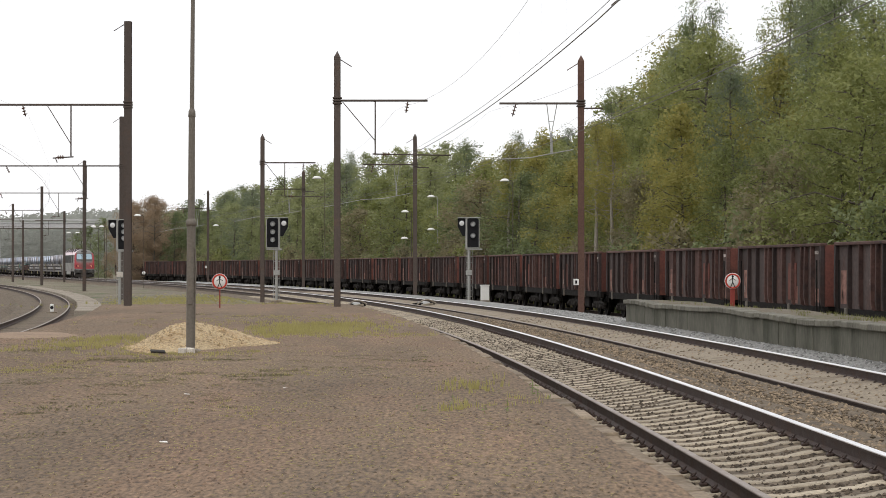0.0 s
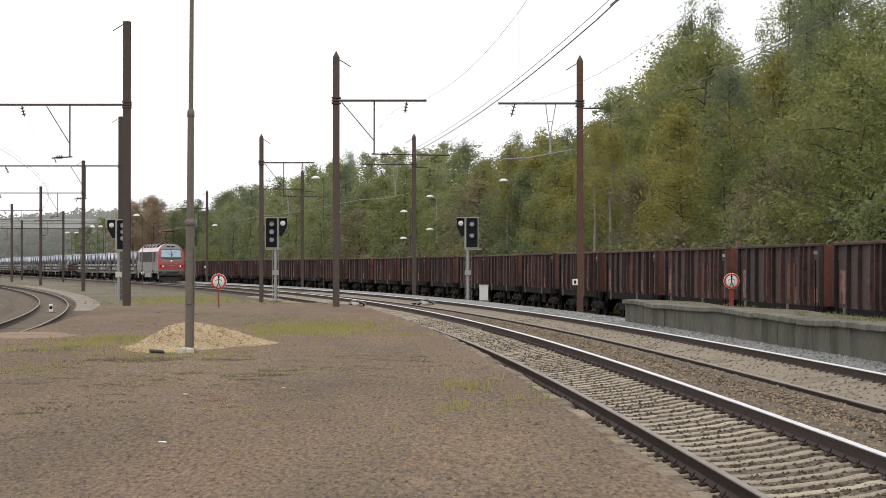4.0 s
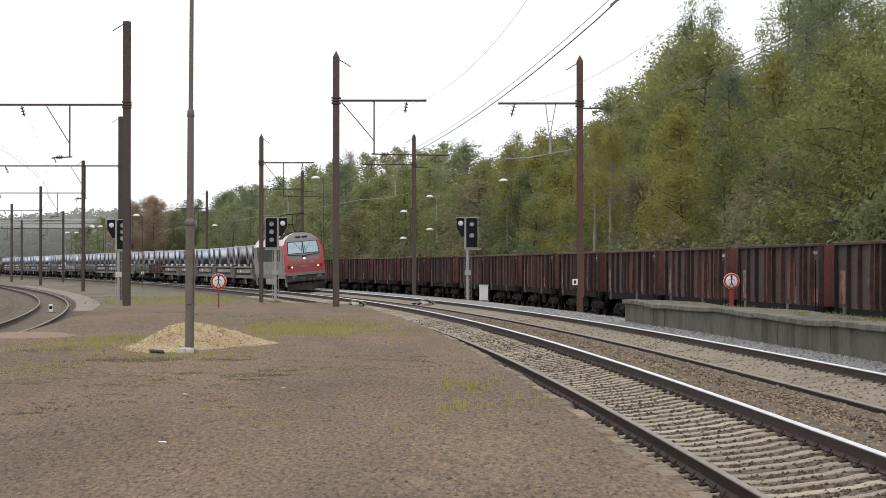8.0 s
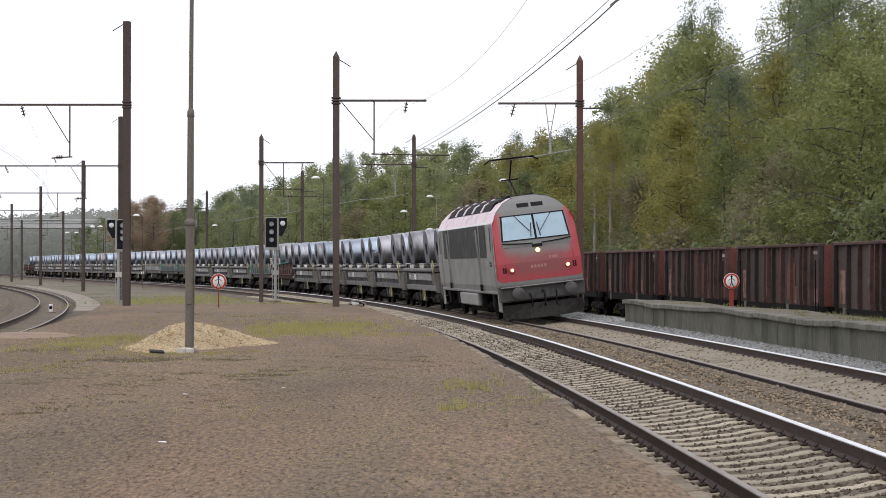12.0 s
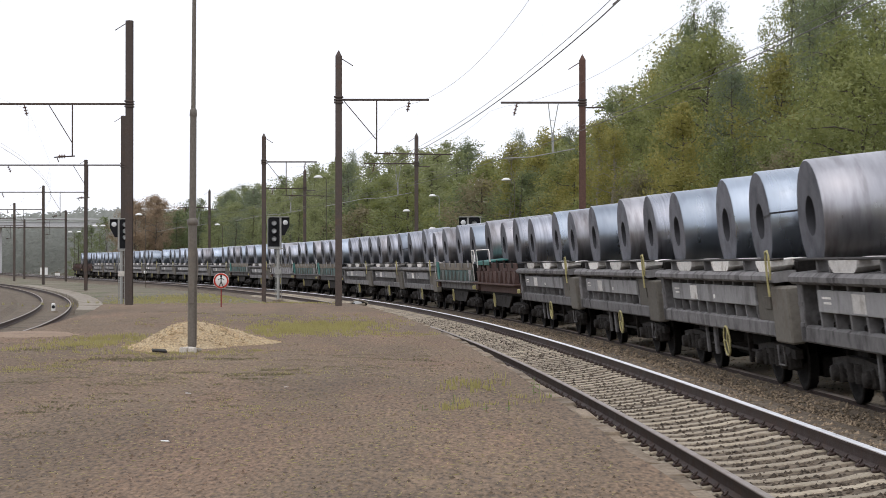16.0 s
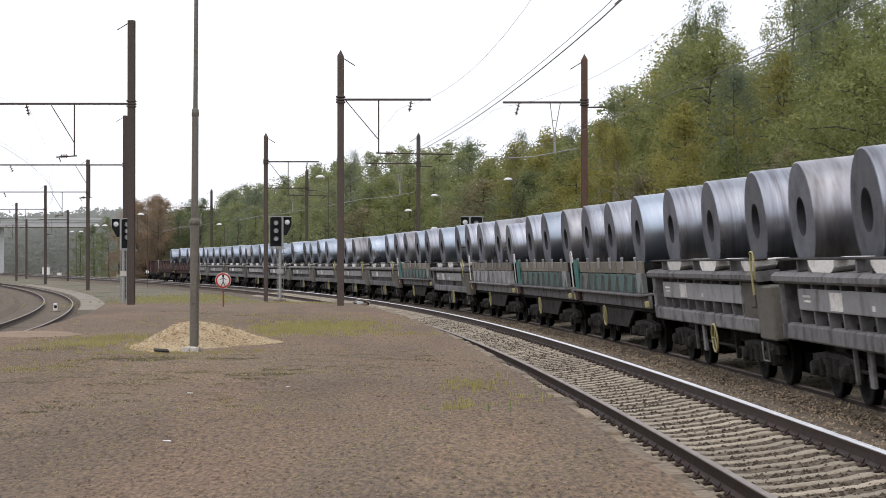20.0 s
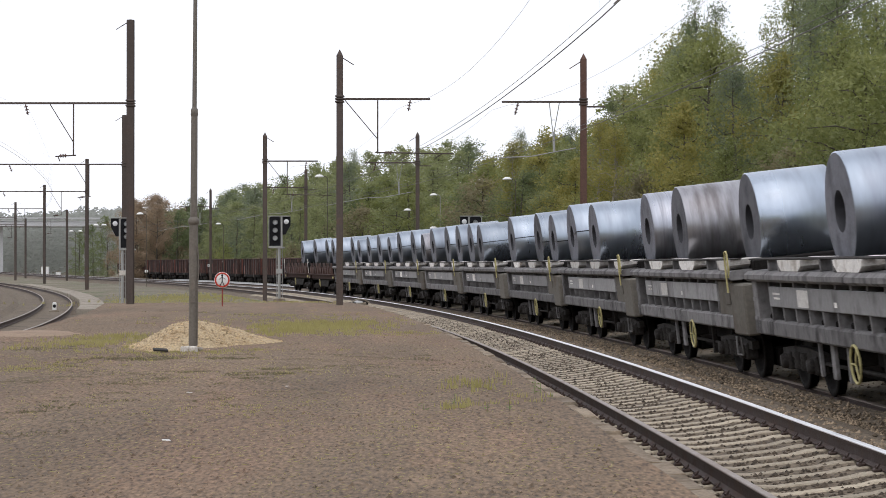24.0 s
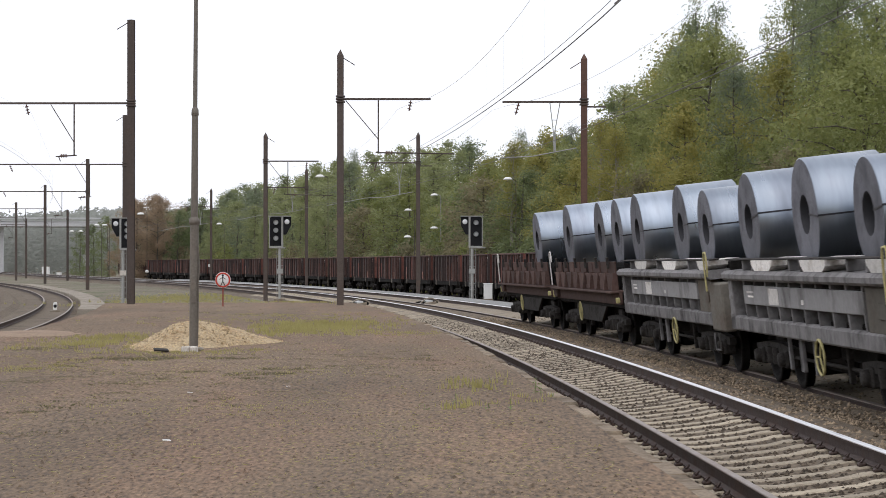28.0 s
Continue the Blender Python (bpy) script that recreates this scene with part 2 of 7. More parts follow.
M_WAGG = mat("wagon_faded_green_grey", (0.125, 0.140, 0.125), 0.82, vary=0.2, scale=0.9, fine=14, bump=0.15, second=(0.14, 0.13, 0.11), mix=0.5, rnd=0.1)
M_TEAL = mat("teal_paint", (0.030, 0.150, 0.130), 0.6, vary=0.15, scale=2, fine=20, bump=0.05)
M_CRADLE = mat("pale_wooden_chock", (0.74, 0.71, 0.67), 0.85, vary=0.22, scale=3.5, fine=20, bump=0.2, second=(0.30, 0.24, 0.18), mix=0.54, rnd=0.25)
M_YELLOW = mat("yellow_paint", (0.43, 0.38, 0.17), 0.65, vary=0.12, scale=3, fine=20, bump=0.05)
M_COIL = mat("rolled_sheet_steel", (0.34, 0.385, 0.445), 0.31, 0.9, vary=0.06, scale=1.1, fine=7, bump=0.02, second=(0.25, 0.275, 0.325), mix=0.5, rnd=0.2, stretch=(1.6, 0.3, 0.3))
M_COILW = mat("scuffed_sheet_steel", (0.37, 0.385, 0.43), 0.32, 0.88, vary=0.16, scale=2.6, fine=9, bump=0.04, second=(0.19, 0.19, 0.21), mix=0.47, rnd=0.22, stretch=(2.6, 0.16, 0.16))
M_COILB = mat("stained_sheet_steel", (0.355, 0.35, 0.37), 0.35, 0.82, vary=0.14, scale=2.0, fine=6, bump=0.03, second=(0.185, 0.172, 0.175), mix=0.47, rnd=0.2, stretch=(1.8, 0.35, 0.35))
M_COILEND = mat("coil_end_steel", (0.125, 0.128, 0.150), 0.55, 0.4, vary=0.25, scale=2.0, fine=30, bump=0.2, second=(0.07, 0.071, 0.084), mix=0.48, rnd=0.3)
# the shade inside the bore is put into this dark colour
M_BORE = mat("coil_bore_painted_shade", (0.04, 0.04, 0.045), 0.7, 0.3, vary=0.1, bump=0.05)
M_STRAP = mat("black_steel_strap", (0.03, 0.03, 0.035), 0.5, 0.5, vary=0.1, bump=0.0)
M_GON = mat("gondola_rust_brown", (0.092, 0.050, 0.042), 0.9, vary=0.35, scale=1.6, fine=9, bump=0.25, second=(0.046, 0.033, 0.031), mix=0.50, rnd=0.3)
M_GONR = mat("gondola_fresh_rust", (0.135, 0.048, 0.036), 0.9, vary=0.3, scale=1.5, fine=12, bump=0.25, second=(0.070, 0.036, 0.031), mix=0.48, rnd=0.3)
M_GONG = mat("gondola_sooty_grey", (0.070, 0.052, 0.048), 0.9, vary=0.3, scale=1.2, fine=9, bump=0.25, second=(0.075, 0.042, 0.035), mix=0.52, rnd=0.25)
M_GOND = mat("gondola_dark_rib", (0.044, 0.030, 0.028), 0.9, vary=0.3, scale=1.4, fine=9, bump=0.25, second=(0.065, 0.037, 0.031), mix=0.54, rnd=0.3)
M_STENCIL = mat("faded_white_stencil", (0.42, 0.37, 0.34), 0.85, vary=0.4, scale=6, fine=30, bump=0.1, second=(0.15, 0.10, 0.085), mix=0.52, rnd=0.3)
M_GONP = mat("gondola_pale_patch", (0.235, 0.125, 0.100), 0.88, vary=0.45, scale=3, fine=12, bump=0.1, second=(0.085, 0.045, 0.037), mix=0.48, rnd=0.35)
M_BIRCH = mat("pale_birch_bark", (0.30, 0.27, 0.22), 0.8, vary=0.3, scale=3, fine=14, bump=0.2, second=(0.20, 0.17, 0.14), mix=0.58)
M_BARK = mat("grey_brown_bark", (0.10, 0.085, 0.065), 0.9, vary=0.3, scale=3, fine=20, bump=0.5, second=(0.16, 0.15, 0.13), mix=0.55)
M_LEAF = [leaf_mat("leaf_olive_green", (0.150, 0.182, 0.058), (0.295, 0.306, 0.103)),
          leaf_mat("leaf_dark_green", (0.124, 0.160, 0.074), (0.238, 0.273, 0.120)),
          leaf_mat("leaf_yellowing", (0.202, 0.204, 0.055), (0.362, 0.324, 0.089)),
          leaf_mat("leaf_rust_brown", (0.281, 0.207, 0.137), (0.424, 0.318, 0.208)),
          # the haze over the far hillside is put into this grey
          leaf_mat("leaf_haze_grey_green", (0.270, 0.286, 0.252), (0.363, 0.373, 0.333)),
          leaf_mat("leaf_dusty_brown", (0.184, 0.171, 0.098), (0.295, 0.257, 0.141)),
          leaf_mat("leaf_blue_green", (0.134, 0.171, 0.103), (0.237, 0.268, 0.162)),
          # green paled so that its colour carries haze on farther trees
          leaf_mat("leaf_haze_pale_green", (0.208, 0.238, 0.105), (0.334, 0.355, 0.160))]
M_BLADE = leaf_mat("grass_blade", (0.250, 0.225, 0.082), (0.46, 0.415, 0.160))
M_WEED = leaf_mat("green_weed", (0.12, 0.19, 0.05), (0.21, 0.28, 0.085))
M_SAND = mat("pale_spilt_sand", (0.27, 0.19, 0.128), 0.95, vary=0.3, scale=0.9, fine=20, bump=0.5, second=(0.22, 0.155, 0.10), mix=0.5)
M_HILL = mat("distant_wooded_hill", (0.12, 0.13, 0.125), 0.95, vary=0.25, scale=0.02, fine=0.12, bump=0.0)
M_BRIDGE = mat("pale_bridge_concrete", (0.5, 0.5, 0.5), 0.9, vary=0.1, scale=0.3, fine=3, bump=0.1)


# ---- mesh building ----
class Mesh:
    """Vertices and faces gathered for one mesh."""

    def __init__(self):
        self.v, self.f, self.s = [], [], []

    def add(self, vs, fs, smooth=False):
        n = len(self.v)
        self.v += [tuple(p) for p in vs]
        self.f += [tuple(n + i for i in q) for q in fs]
        self.s += [smooth] * len(fs)
        return self

    def box(self, x0, x1, y0, y1, z0, z1, c=0.0, m=None):
        """A box, with chamfered edges where c is given."""
        X, Y, Z = (x0, x1), (y0, y1), (z0, z1)
        if not c:
            vs = [Vector((X[i & 1], Y[i >> 1 & 1], Z[i >> 2])) for i in range(8)]
            fs = [(0, 2, 3, 1), (4, 5, 7, 6), (0, 1, 5, 4), (2, 6, 7, 3), (0, 4, 6, 2), (1, 3, 7, 5)]
        else:
            c = min(c, 0.45 * min(x1 - x0, y1 - y0, z1 - z0))
            vs, fs = [], []
            for i in range(8):
                sx, sy, sz = [(c if not (i >> k) & 1 else -c) for k in range(3)]
                px, py, pz = X[i & 1], Y[i >> 1 & 1], Z[i >> 2]
                vs += [Vector((px, py + sy, pz + sz)), Vector((px + sx, py, pz + sz)), Vector((px + sx, py + sy, pz))]
            for ax, quads in ((0, ((0, 4, 6, 2), (1, 3, 7, 5))), (1, ((0, 1, 5, 4), (2, 6, 7, 3))), (2, ((0, 2, 3, 1), (4, 5, 7, 6)))):
                fs += [tuple(3 * k + ax for k in q) for q in quads]
            for a in range(8):
                fs.append((3 * a, 3 * a + 1, 3 * a + 2))
                for k in range(3):
                    b = a ^ (1 << k)
                    if b > a:
                        o = [j for j in range(3) if j != k]
                        fs.append((3 * a + o[0], 3 * a + o[1], 3 * b + o[1], 3 * b + o[0]))
        if m is not None:
            vs = [m @ p for p in vs]
        return self.add(vs, fs)

    def tube(self, pts, r, n=8, caps=True, r2=None, smooth=True):
        """A round bar along points; r2: the radius at its end."""
        pts = [Vector(p) for p in pts]
        vs, fs = [], []
        for i, p in enumerate(pts):
            d = (pts[min(i + 1, len(pts) - 1)] - pts[max(i - 1, 0)]).normalized()
            a = d.cross(Vector((0, 0, 1)) if abs(d.z) < 0.9 else Vector((1, 0, 0))).normalized()
            b = d.cross(a)
            q = r if r2 is None else r + (r2 - r) * i / (len(pts) - 1)
            vs += [p + (a * math.cos(k * math.tau / n) + b * math.sin(k * math.tau / n)) * q for k in range(n)]
        for i in range(len(pts) - 1):
            fs += [(i * n + k, (i + 1) * n + k, (i + 1) * n + (k + 1) % n, i * n + (k + 1) % n) for k in range(n)]
        self.add(vs, fs, smooth)
        if caps:
            self.add(vs[:n], [tuple(range(n))])
            self.add(vs[-n:], [tuple(range(n - 1, -1, -1))])
        return self

    def lathe(self, prof, n=24, axis="y", at=(0, 0, 0), smooth=True):
        """A turned form from (radius, along) points."""
        vs, fs = [], []
        for r, h in prof:
            for k in range(n):
                a, b = r * math.cos(k * math.tau / n), r * math.sin(k * math.tau / n)
                p = {"y": (a, h, b), "z": (a, b, h), "x": (h, a, b)}[axis]
                vs.append((p[0] + at[0], p[1] + at[1], p[2] + at[2]))
        for i in range(len(prof) - 1):
            fs += [(i * n + k, (i + 1) * n + k, (i + 1) * n + (k + 1) % n, i * n + (k + 1) % n) for k in range(n)]
        return self.add(vs, fs, smooth)

    def prism(self, poly, lo, hi, axis="y"):
        """A flat outline (a, b) drawn out from lo to hi along an axis: y takes (x, z), x takes (y, z), z takes (x, y)."""
        put = {"y": lambda a, b, h: (a, h, b), "x": lambda a, b, h: (h, a, b), "z": lambda a, b, h: (a, b, h)}[axis]
        n = len(poly)
        vs = [put(a, b, lo) for a, b in poly] + [put(a, b, hi) for a, b in poly]
        fs = [tuple(range(n)), tuple(range(2 * n - 1, n - 1, -1))] + [(i, i + n, (i + 1) % n + n, (i + 1) % n) for i in range(n)]
        return self.add(vs, fs)

    def data(self, name, material):
        me = bpy.data.meshes.new(name)
        me.from_pydata(self.v, [], self.f)
        me.polygons.foreach_set("use_smooth", self.s)
        me.materials.append(material)
        bm = bmesh.new()
        bm.from_mesh(me)
        if len(bm.faces) < 60000:
            bmesh.ops.recalc_face_normals(bm, faces=bm.faces)
            bm.to_mesh(me)
        bm.free()
        me.update()
        return me


def part(name, mesh, material, parent, label="", at=None):
    """Links a mesh as one part under a thing."""
    ob = new(name, mesh.data(name, material) if isinstance(mesh, Mesh) else mesh)
    ob.parent = parent
    if at is not None:
        ob.matrix_basis = at
    if label:
        ob["label"] = label
    return ob


def thing(name, label, category, group="", m=None, kind=""):
    ob = new(name)
    ob.empty_display_size = 0.3
    if m is not None:
        ob.matrix_basis = m
    return tagged(ob, label, category, group, kind)


def solid(name, mesh, material, label, category, m=None, group="", kind=""):
    ob = new(name, mesh.data(name, material))
    if m is not None:
        ob.matrix_basis = m
    return tagged(ob, label, category, group, kind)


# ---- the line: plan of the main track by its bends (1/km), from near the camera away ----
BEND_S = [-320, 0, 50, 100, 140, 180, 230, 300, 760]
BEND_K = [0.85, 0.852, 1.4505, 1.4785, 1.0411, 0.8788, 0.5125, -0.1684, -0.1684]
S_LO, S_HI, STEP = -320.0, 760.0, 0.5
_s = np.arange(S_LO, S_HI, STEP)
_k = np.interp(_s, BEND_S, BEND_K) / 1000
_i0 = int(-S_LO / STEP)
_th = np.concatenate([[0], np.cumsum((_k[1:] + _k[:-1]) / 2 * STEP)])
_th = _th - _th[_i0] + 0.0261
_x = np.concatenate([[0], np.cumsum(-np.sin((_th[1:] + _th[:-1]) / 2) * STEP)])
_y = np.concatenate([[0], np.cumsum(np.cos((_th[1:] + _th[:-1]) / 2) * STEP)])
_x, _y = _x - _x[_i0] + 7.4989, _y - _y[_i0] + 5.0
CANT = 6.5


def cant_at(s):
    """The outer rail is raised in the bend and comes down where the line straightens."""
    return float(np.interp(s, [135, 240], [CANT, 0.0]))


D_TRACK = 3.6957


def line(s, off=0.0):
    """Place and heading at s along the main track, off metres to its right (away from the platform)."""
    x, y, th = float(np.interp(s, _s, _x)), float(np.interp(s, _s, _y)), float(np.interp(s, _s, _th))
    return x + off * math.cos(th), y + off * math.sin(th), th


def yard_off(s):
    """The siding with the open wagons draws away from the main track."""
    return float(np.interp(s, [-320, 0, 60, 100, 150, 210, 270, 330, 760], [8.4, 8.4, 8.7, 9.4, 12.0, 13.4, 13.8, 13.0, 12.0]))


def left_off(s):
    """The other running line, on the far side of the island platform."""
    return float(np.interp(s, [-320, 0, 65, 95, 130, 173, 300, 760], [-17.4, -17.5, -17.7, -18.2, -18.7, -19.3, -20.0, -20.0]))


def on_line(s, off=0.0, z=0.0, cant=0.0, turn=0.0):
    x, y, th = line(s, off)
    return pose(x, y, z, 0, -cant, math.degrees(th) + turn)


def sweep(prof, s0, s1, step, off, z=0.0, cant=0.0, closed=True):
    """A cross-section (across, up) drawn along a track; off: a number, or the offset as a function of s."""
    m = Mesh()
    n = len(prof)
    cnt = max(2, int(round((s1 - s0) / step)) + 1)
    vs, fs = [], []
    for i in range(cnt):
        s = s0 + (s1 - s0) * i / (cnt - 1)
        o = off(s) if callable(off) else off
        x, y, th = line(s, o)
        ca = radians(cant_at(s) if cant else 0.0)
        for a, b in prof:
            la, lz = a * math.cos(ca) - b * math.sin(ca), a * math.sin(ca) + b * math.cos(ca)
            vs.append((x + la * math.cos(th), y + la * math.sin(th), z + lz))
    for i in range(cnt - 1):
        for k in range(n if closed else n - 1):
            fs.append((i * n + k, (i + 1) * n + k, (i + 1) * n + (k + 1) % n, i * n + (k + 1) % n))
    if closed:
        fs += [tuple(range(n)), tuple((cnt - 1) * n + k for k in range(n - 1, -1, -1))]
    return m.add(vs, fs)


# ---- ground, platforms, tracks ----
def mask(v, a, b):
    t = min(1.0, max(0.0, (v - a) / (b - a)))
    return t * t * (3 - 2 * t)


def ground_z(x, y):
    """The lie of the land, by the distance from the main track."""
    s = min(max(y - 5.0, S_LO), S_HI - 60)
    lx, ly, th = line(s)
    s += (y - ly) * 0.97
    lx, ly, th = line(min(max(s, S_LO), S_HI - 1))
    o = (x - lx) * math.cos(th) + (y - ly) * math.sin(th)
    yo, lo = yard_off(s), left_off(s)
    z = -0.62
    z += 0.30 * mask(o, -5.6, -7.2) * mask(o, lo + 2.0, lo + 4.0) * mask(y, 60, 100)
    z -= 0.50 * mask(o, 2.8, 5.4)
    z += 1.6 * mask(o, yo + 3.5, yo + 10) + 5.0 * mask(o, yo + 10, yo + 70)
    z += 3.0 * mask(o, lo - 8, lo - 40) * mask(y, 20, 200)
    z += 0.25 * noise.noise((x * 0.05, y * 0.05, 0)) * (1 - mask(abs(o + 3), 18, 12))
    far = math.hypot(x, y)
    return z + 26 * mask(far, 620, 1500)


def build_ground():
    xs = sorted({-3500, -2400, -1600, -1000, -650, -420, -300, -220, -170, -130, *range(-110, 60, 3), 70, 85, 105, 140, 190, 260, 380, 560, 900, 1500, 2400, 3500})
    ys = sorted({-600, -400, -300, -200, -120, -70, -40, -20, *range(-8, 210, 4), *range(210, 480, 12), 520, 580, 660, 760, 900, 1150, 1500, 2200, 3200, 4500})
    m = Mesh()
    n = len(ys)
    m.add([(x, y, ground_z(x, y)) for x in xs for y in ys],
          [(i * n + j, (i + 1) * n + j, (i + 1) * n + j + 1, i * n + j + 1) for i in range(len(xs) - 1) for j in range(n - 1)], True)
    solid("ground", m, M_GROUND, "weedy brown railway land and fields round the tracks", "ground", kind="structure")


build_ground()
PLAT_Z = 0.28
EDGE = -D_TRACK - 1.86


def plat_z(s, o):
    a = (1 - mask(s, 78, 108)) * (PLAT_Z + 0.42) - 0.42
    return a + 0.035 * noise.noise((s * 0.22, o * 0.4, 3)) + 0.012 * noise.noise((s * 1.3, o * 1.7, 5))


def build_platform():
    """The earth-topped island platform on which the camera stands, running out in a ramp."""
    m = Mesh()
    ss = [-60, -40, -20, -8] + [i * 0.8 for i in range(0, 92)] + [76 + i * 2 for i in range(0, 20)]
    n = 46
    vs = []
    for s in ss:
        lo = left_off(s) + 2.2
        for j in range(n):
            o = EDGE - 0.02 + (lo - EDGE) * (j / (n - 1)) ** 1.15
            x, y, th = line(s, o)
            vs.append((x, y, plat_z(s, o) - (0.8 if j == n - 1 else 0)))
    m.add(vs, [(i * n + j, (i + 1) * n + j, (i + 1) * n + j + 1, i * n + j + 1) for i in range(len(ss) - 1) for j in range(n - 1)], True)
    # the wall down to the ballast
    k = len(m.v)
    for s in ss:
        x, y, th = line(s, EDGE - 0.02)
        m.v += [(x, y, plat_z(s, EDGE)), (x, y, -0.75)]
    m.f += [(k + 2 * i, k + 2 * i + 1, k + 2 * i + 3, k + 2 * i + 2) for i in range(len(ss) - 1)]
    m.s += [False] * (len(ss) - 1)
    return solid("platform", m, M_DIRT, "bare earth and fine gravel topped island platform with weeds", "platform", kind="structure")


platform = build_platform()

RAIL = [(-0.07, -0.172), (0.07, -0.172), (0.07, -0.158), (0.012, -0.14), (0.009, -0.05), (0.034, -0.036), (0.034, -0.008), (-0.034, -0.008), (-0.034, -0.036), (-0.009, -0.05), (-0.012, -0.14), (-0.07, -0.158)]
HEAD = [(-0.0345, -0.016), (0.0345, -0.016), (0.0345, -0.006), (0.026, 0.0), (-0.026, 0.0), (-0.0345, -0.006)]


def shifted(prof, dx):
    return [(a + dx, b) for a, b in prof]


def build_bed():
    """One ballast bed under both main tracks, each canted to the inside of the bend."""
    k = math.tan(radians(CANT))
    d = D_TRACK
    prof = [(-d - 3.4, -0.9), (-d - 1.95, -0.56), (-d - 1.3, -0.225 - 1.3 * k), (-d - 0.8, -0.205 - 0.8 * k), (-d - 0.45, -0.198 - 0.45 * k), (-d - 0.3, -0.212 - 0.3 * k), (-d + 0.3, -0.212 + 0.3 * k), (-d + 0.45, -0.198 + 0.45 * k), (-d + 0.8, -0.198 + 0.8 * k), (-d + 1.4, -0.20 + 1.4 * k), (-d + 1.75, -0.13 + 0.02),
            (-1.45, -0.075 - 1.45 * k), (-0.86, -0.045 - 0.86 * k), (-0.80, -0.16 - 0.8 * k), (0.82, -0.165 + 0.8 * k), (1.55, -0.155 + 1.5 * k), (2.3, -0.12), (4.6, -1.15), (4.6, -1.4), (-d - 3.4, -1.4)]
    m = sweep(prof[:19], -300, 740, 4, 0.0, closed=False)
    bed = solid("ballast_bed", m, M_BALLAST, "brown stone ballast under the two main tracks", "ballast", kind="structure")
    f = sweep([(-0.70, -0.155 - 0.70 * k), (0.70, -0.152 + 0.70 * k)], 20, 150, 2, 0.0, closed=False)
    part("sandy_infill", f, M_FINES, bed, "pale sandy fines between the rails")
    g = sweep([(1.0, -0.13 + 1.0 * k), (1.5, 0.05), (2.35, 0.10), (4.6, -1.0)], 22, 240, 2, 0.0, closed=False)
    part("grey_shoulder", g, M_BALLAST_GREY, bed, "fresh grey ballast shoulder")
    return bed


def build_track(name, off, s0, s1, cant, z, label, bright=("rail", "rail")):
    t = thing(name, label, "track", kind="structure")
    for side, kind in zip((-0.75, 0.75), bright):
        r = part("rail", sweep(shifted(RAIL, side), s0, s1, 2.0, off, z, cant), M_RUST, t)
        part("rail_head", sweep(shifted(HEAD, side), s0, s1, 2.0, off, z, cant), M_STEEL if kind == "rail" else M_DULL, r, "polished running surface" if kind == "rail" else "dull brownish running surface")
    return t


bed = build_bed()
track_1 = build_track("track_1", -D_TRACK, -300, 740, CANT, 0.0, "main line track beside the platform on pale concrete sleepers", ("dull", "rail"))
track_2 = build_track("track_2", 0.0, -300, 740, CANT, 0.0, "main line track half sunk in sandy ballast", ("dull", "rail"))
track_3 = build_track("track_3", left_off, -60, 420, 0.0, -0.18, "curving track on the far side of the island platform", ("dull", "dull"))
track_4 = build_track("track_4", lambda s: left_off(s) - 4.2, -60, 420, 0.0, -0.18, "further curving track behind the platform", ("dull", "dull"))
track_5 = build_track("track_5", yard_off, -200, 520, 0.0, -0.60, "lower siding under a row of open wagons", ("dull", "dull"))
for off in (left_off, lambda s: left_off(s) - 4.2):
    m = sweep([(-2.6, -0.75), (-1.7, -0.37), (1.7, -0.36), (2.4, -0.7)], -60, 420, 4, off, closed=False)
    tagged(solid("ballast_left", m, M_BALLAST, "dark brown ballast under a curving track", "ballast", kind="structure"))
m = sweep([(-3.4, -1.25), (-2.0, -0.80), (1.9, -0.80), (3.0, -1.2)], -200, 520, 4, yard_off, closed=False)
solid("ballast_siding", m, M_BALLAST, "dirty ballast under the siding", "ballast", kind="structure")


def sleeper_mesh():
    """A concrete sleeper, dished in the middle, with raised rail seats."""
    m = Mesh()
    xs = [-1.25, -1.2, -1.0, -0.5, -0.32, 0.32, 0.5, 1.0, 1.2, 1.25]
    top = [-0.235, -0.20, -0.178, -0.178, -0.198, -0.198, -0.178, -0.178, -0.20, -0.235]
    vs = []
    for x, z in zip(xs, top):
        w = 0.115 if abs(x) > 0.4 else 0.095
        vs += [(x, -w - 0.025, -0.36), (x, -w, z - 0.012), (x, -w + 0.015, z), (x, w - 0.015, z), (x, w, z - 0.012), (x, w + 0.025, -0.36)]
    fs = [(i * 6 + j, (i + 1) * 6 + j, (i + 1) * 6 + j + 1, i * 6 + j + 1) for i in range(len(xs) - 1) for j in range(5)]
    fs += [tuple(range(6)), tuple(54 + k for k in range(5, -1, -1))]
    m.add(vs, fs)
    return m.data("sleeper", M_SLEEPER)


def clip_mesh():
    m = Mesh()
    for x in (-0.75, 0.75):
        for side in (-1, 1):
            m.box(x + side * 0.115 - 0.04, x + side * 0.115 + 0.04, -0.055, 0.055, -0.185, -0.14, 0.015)
            m.tube([(x + side * 0.13, -0.045, -0.14), (x + side * 0.09, 0, -0.115), (x + side * 0.13, 0.045, -0.14)], 0.013, 5)
    return m.data("fastening", M_RUST)


sleeper_data, clip_data = sleeper_mesh(), clip_mesh()
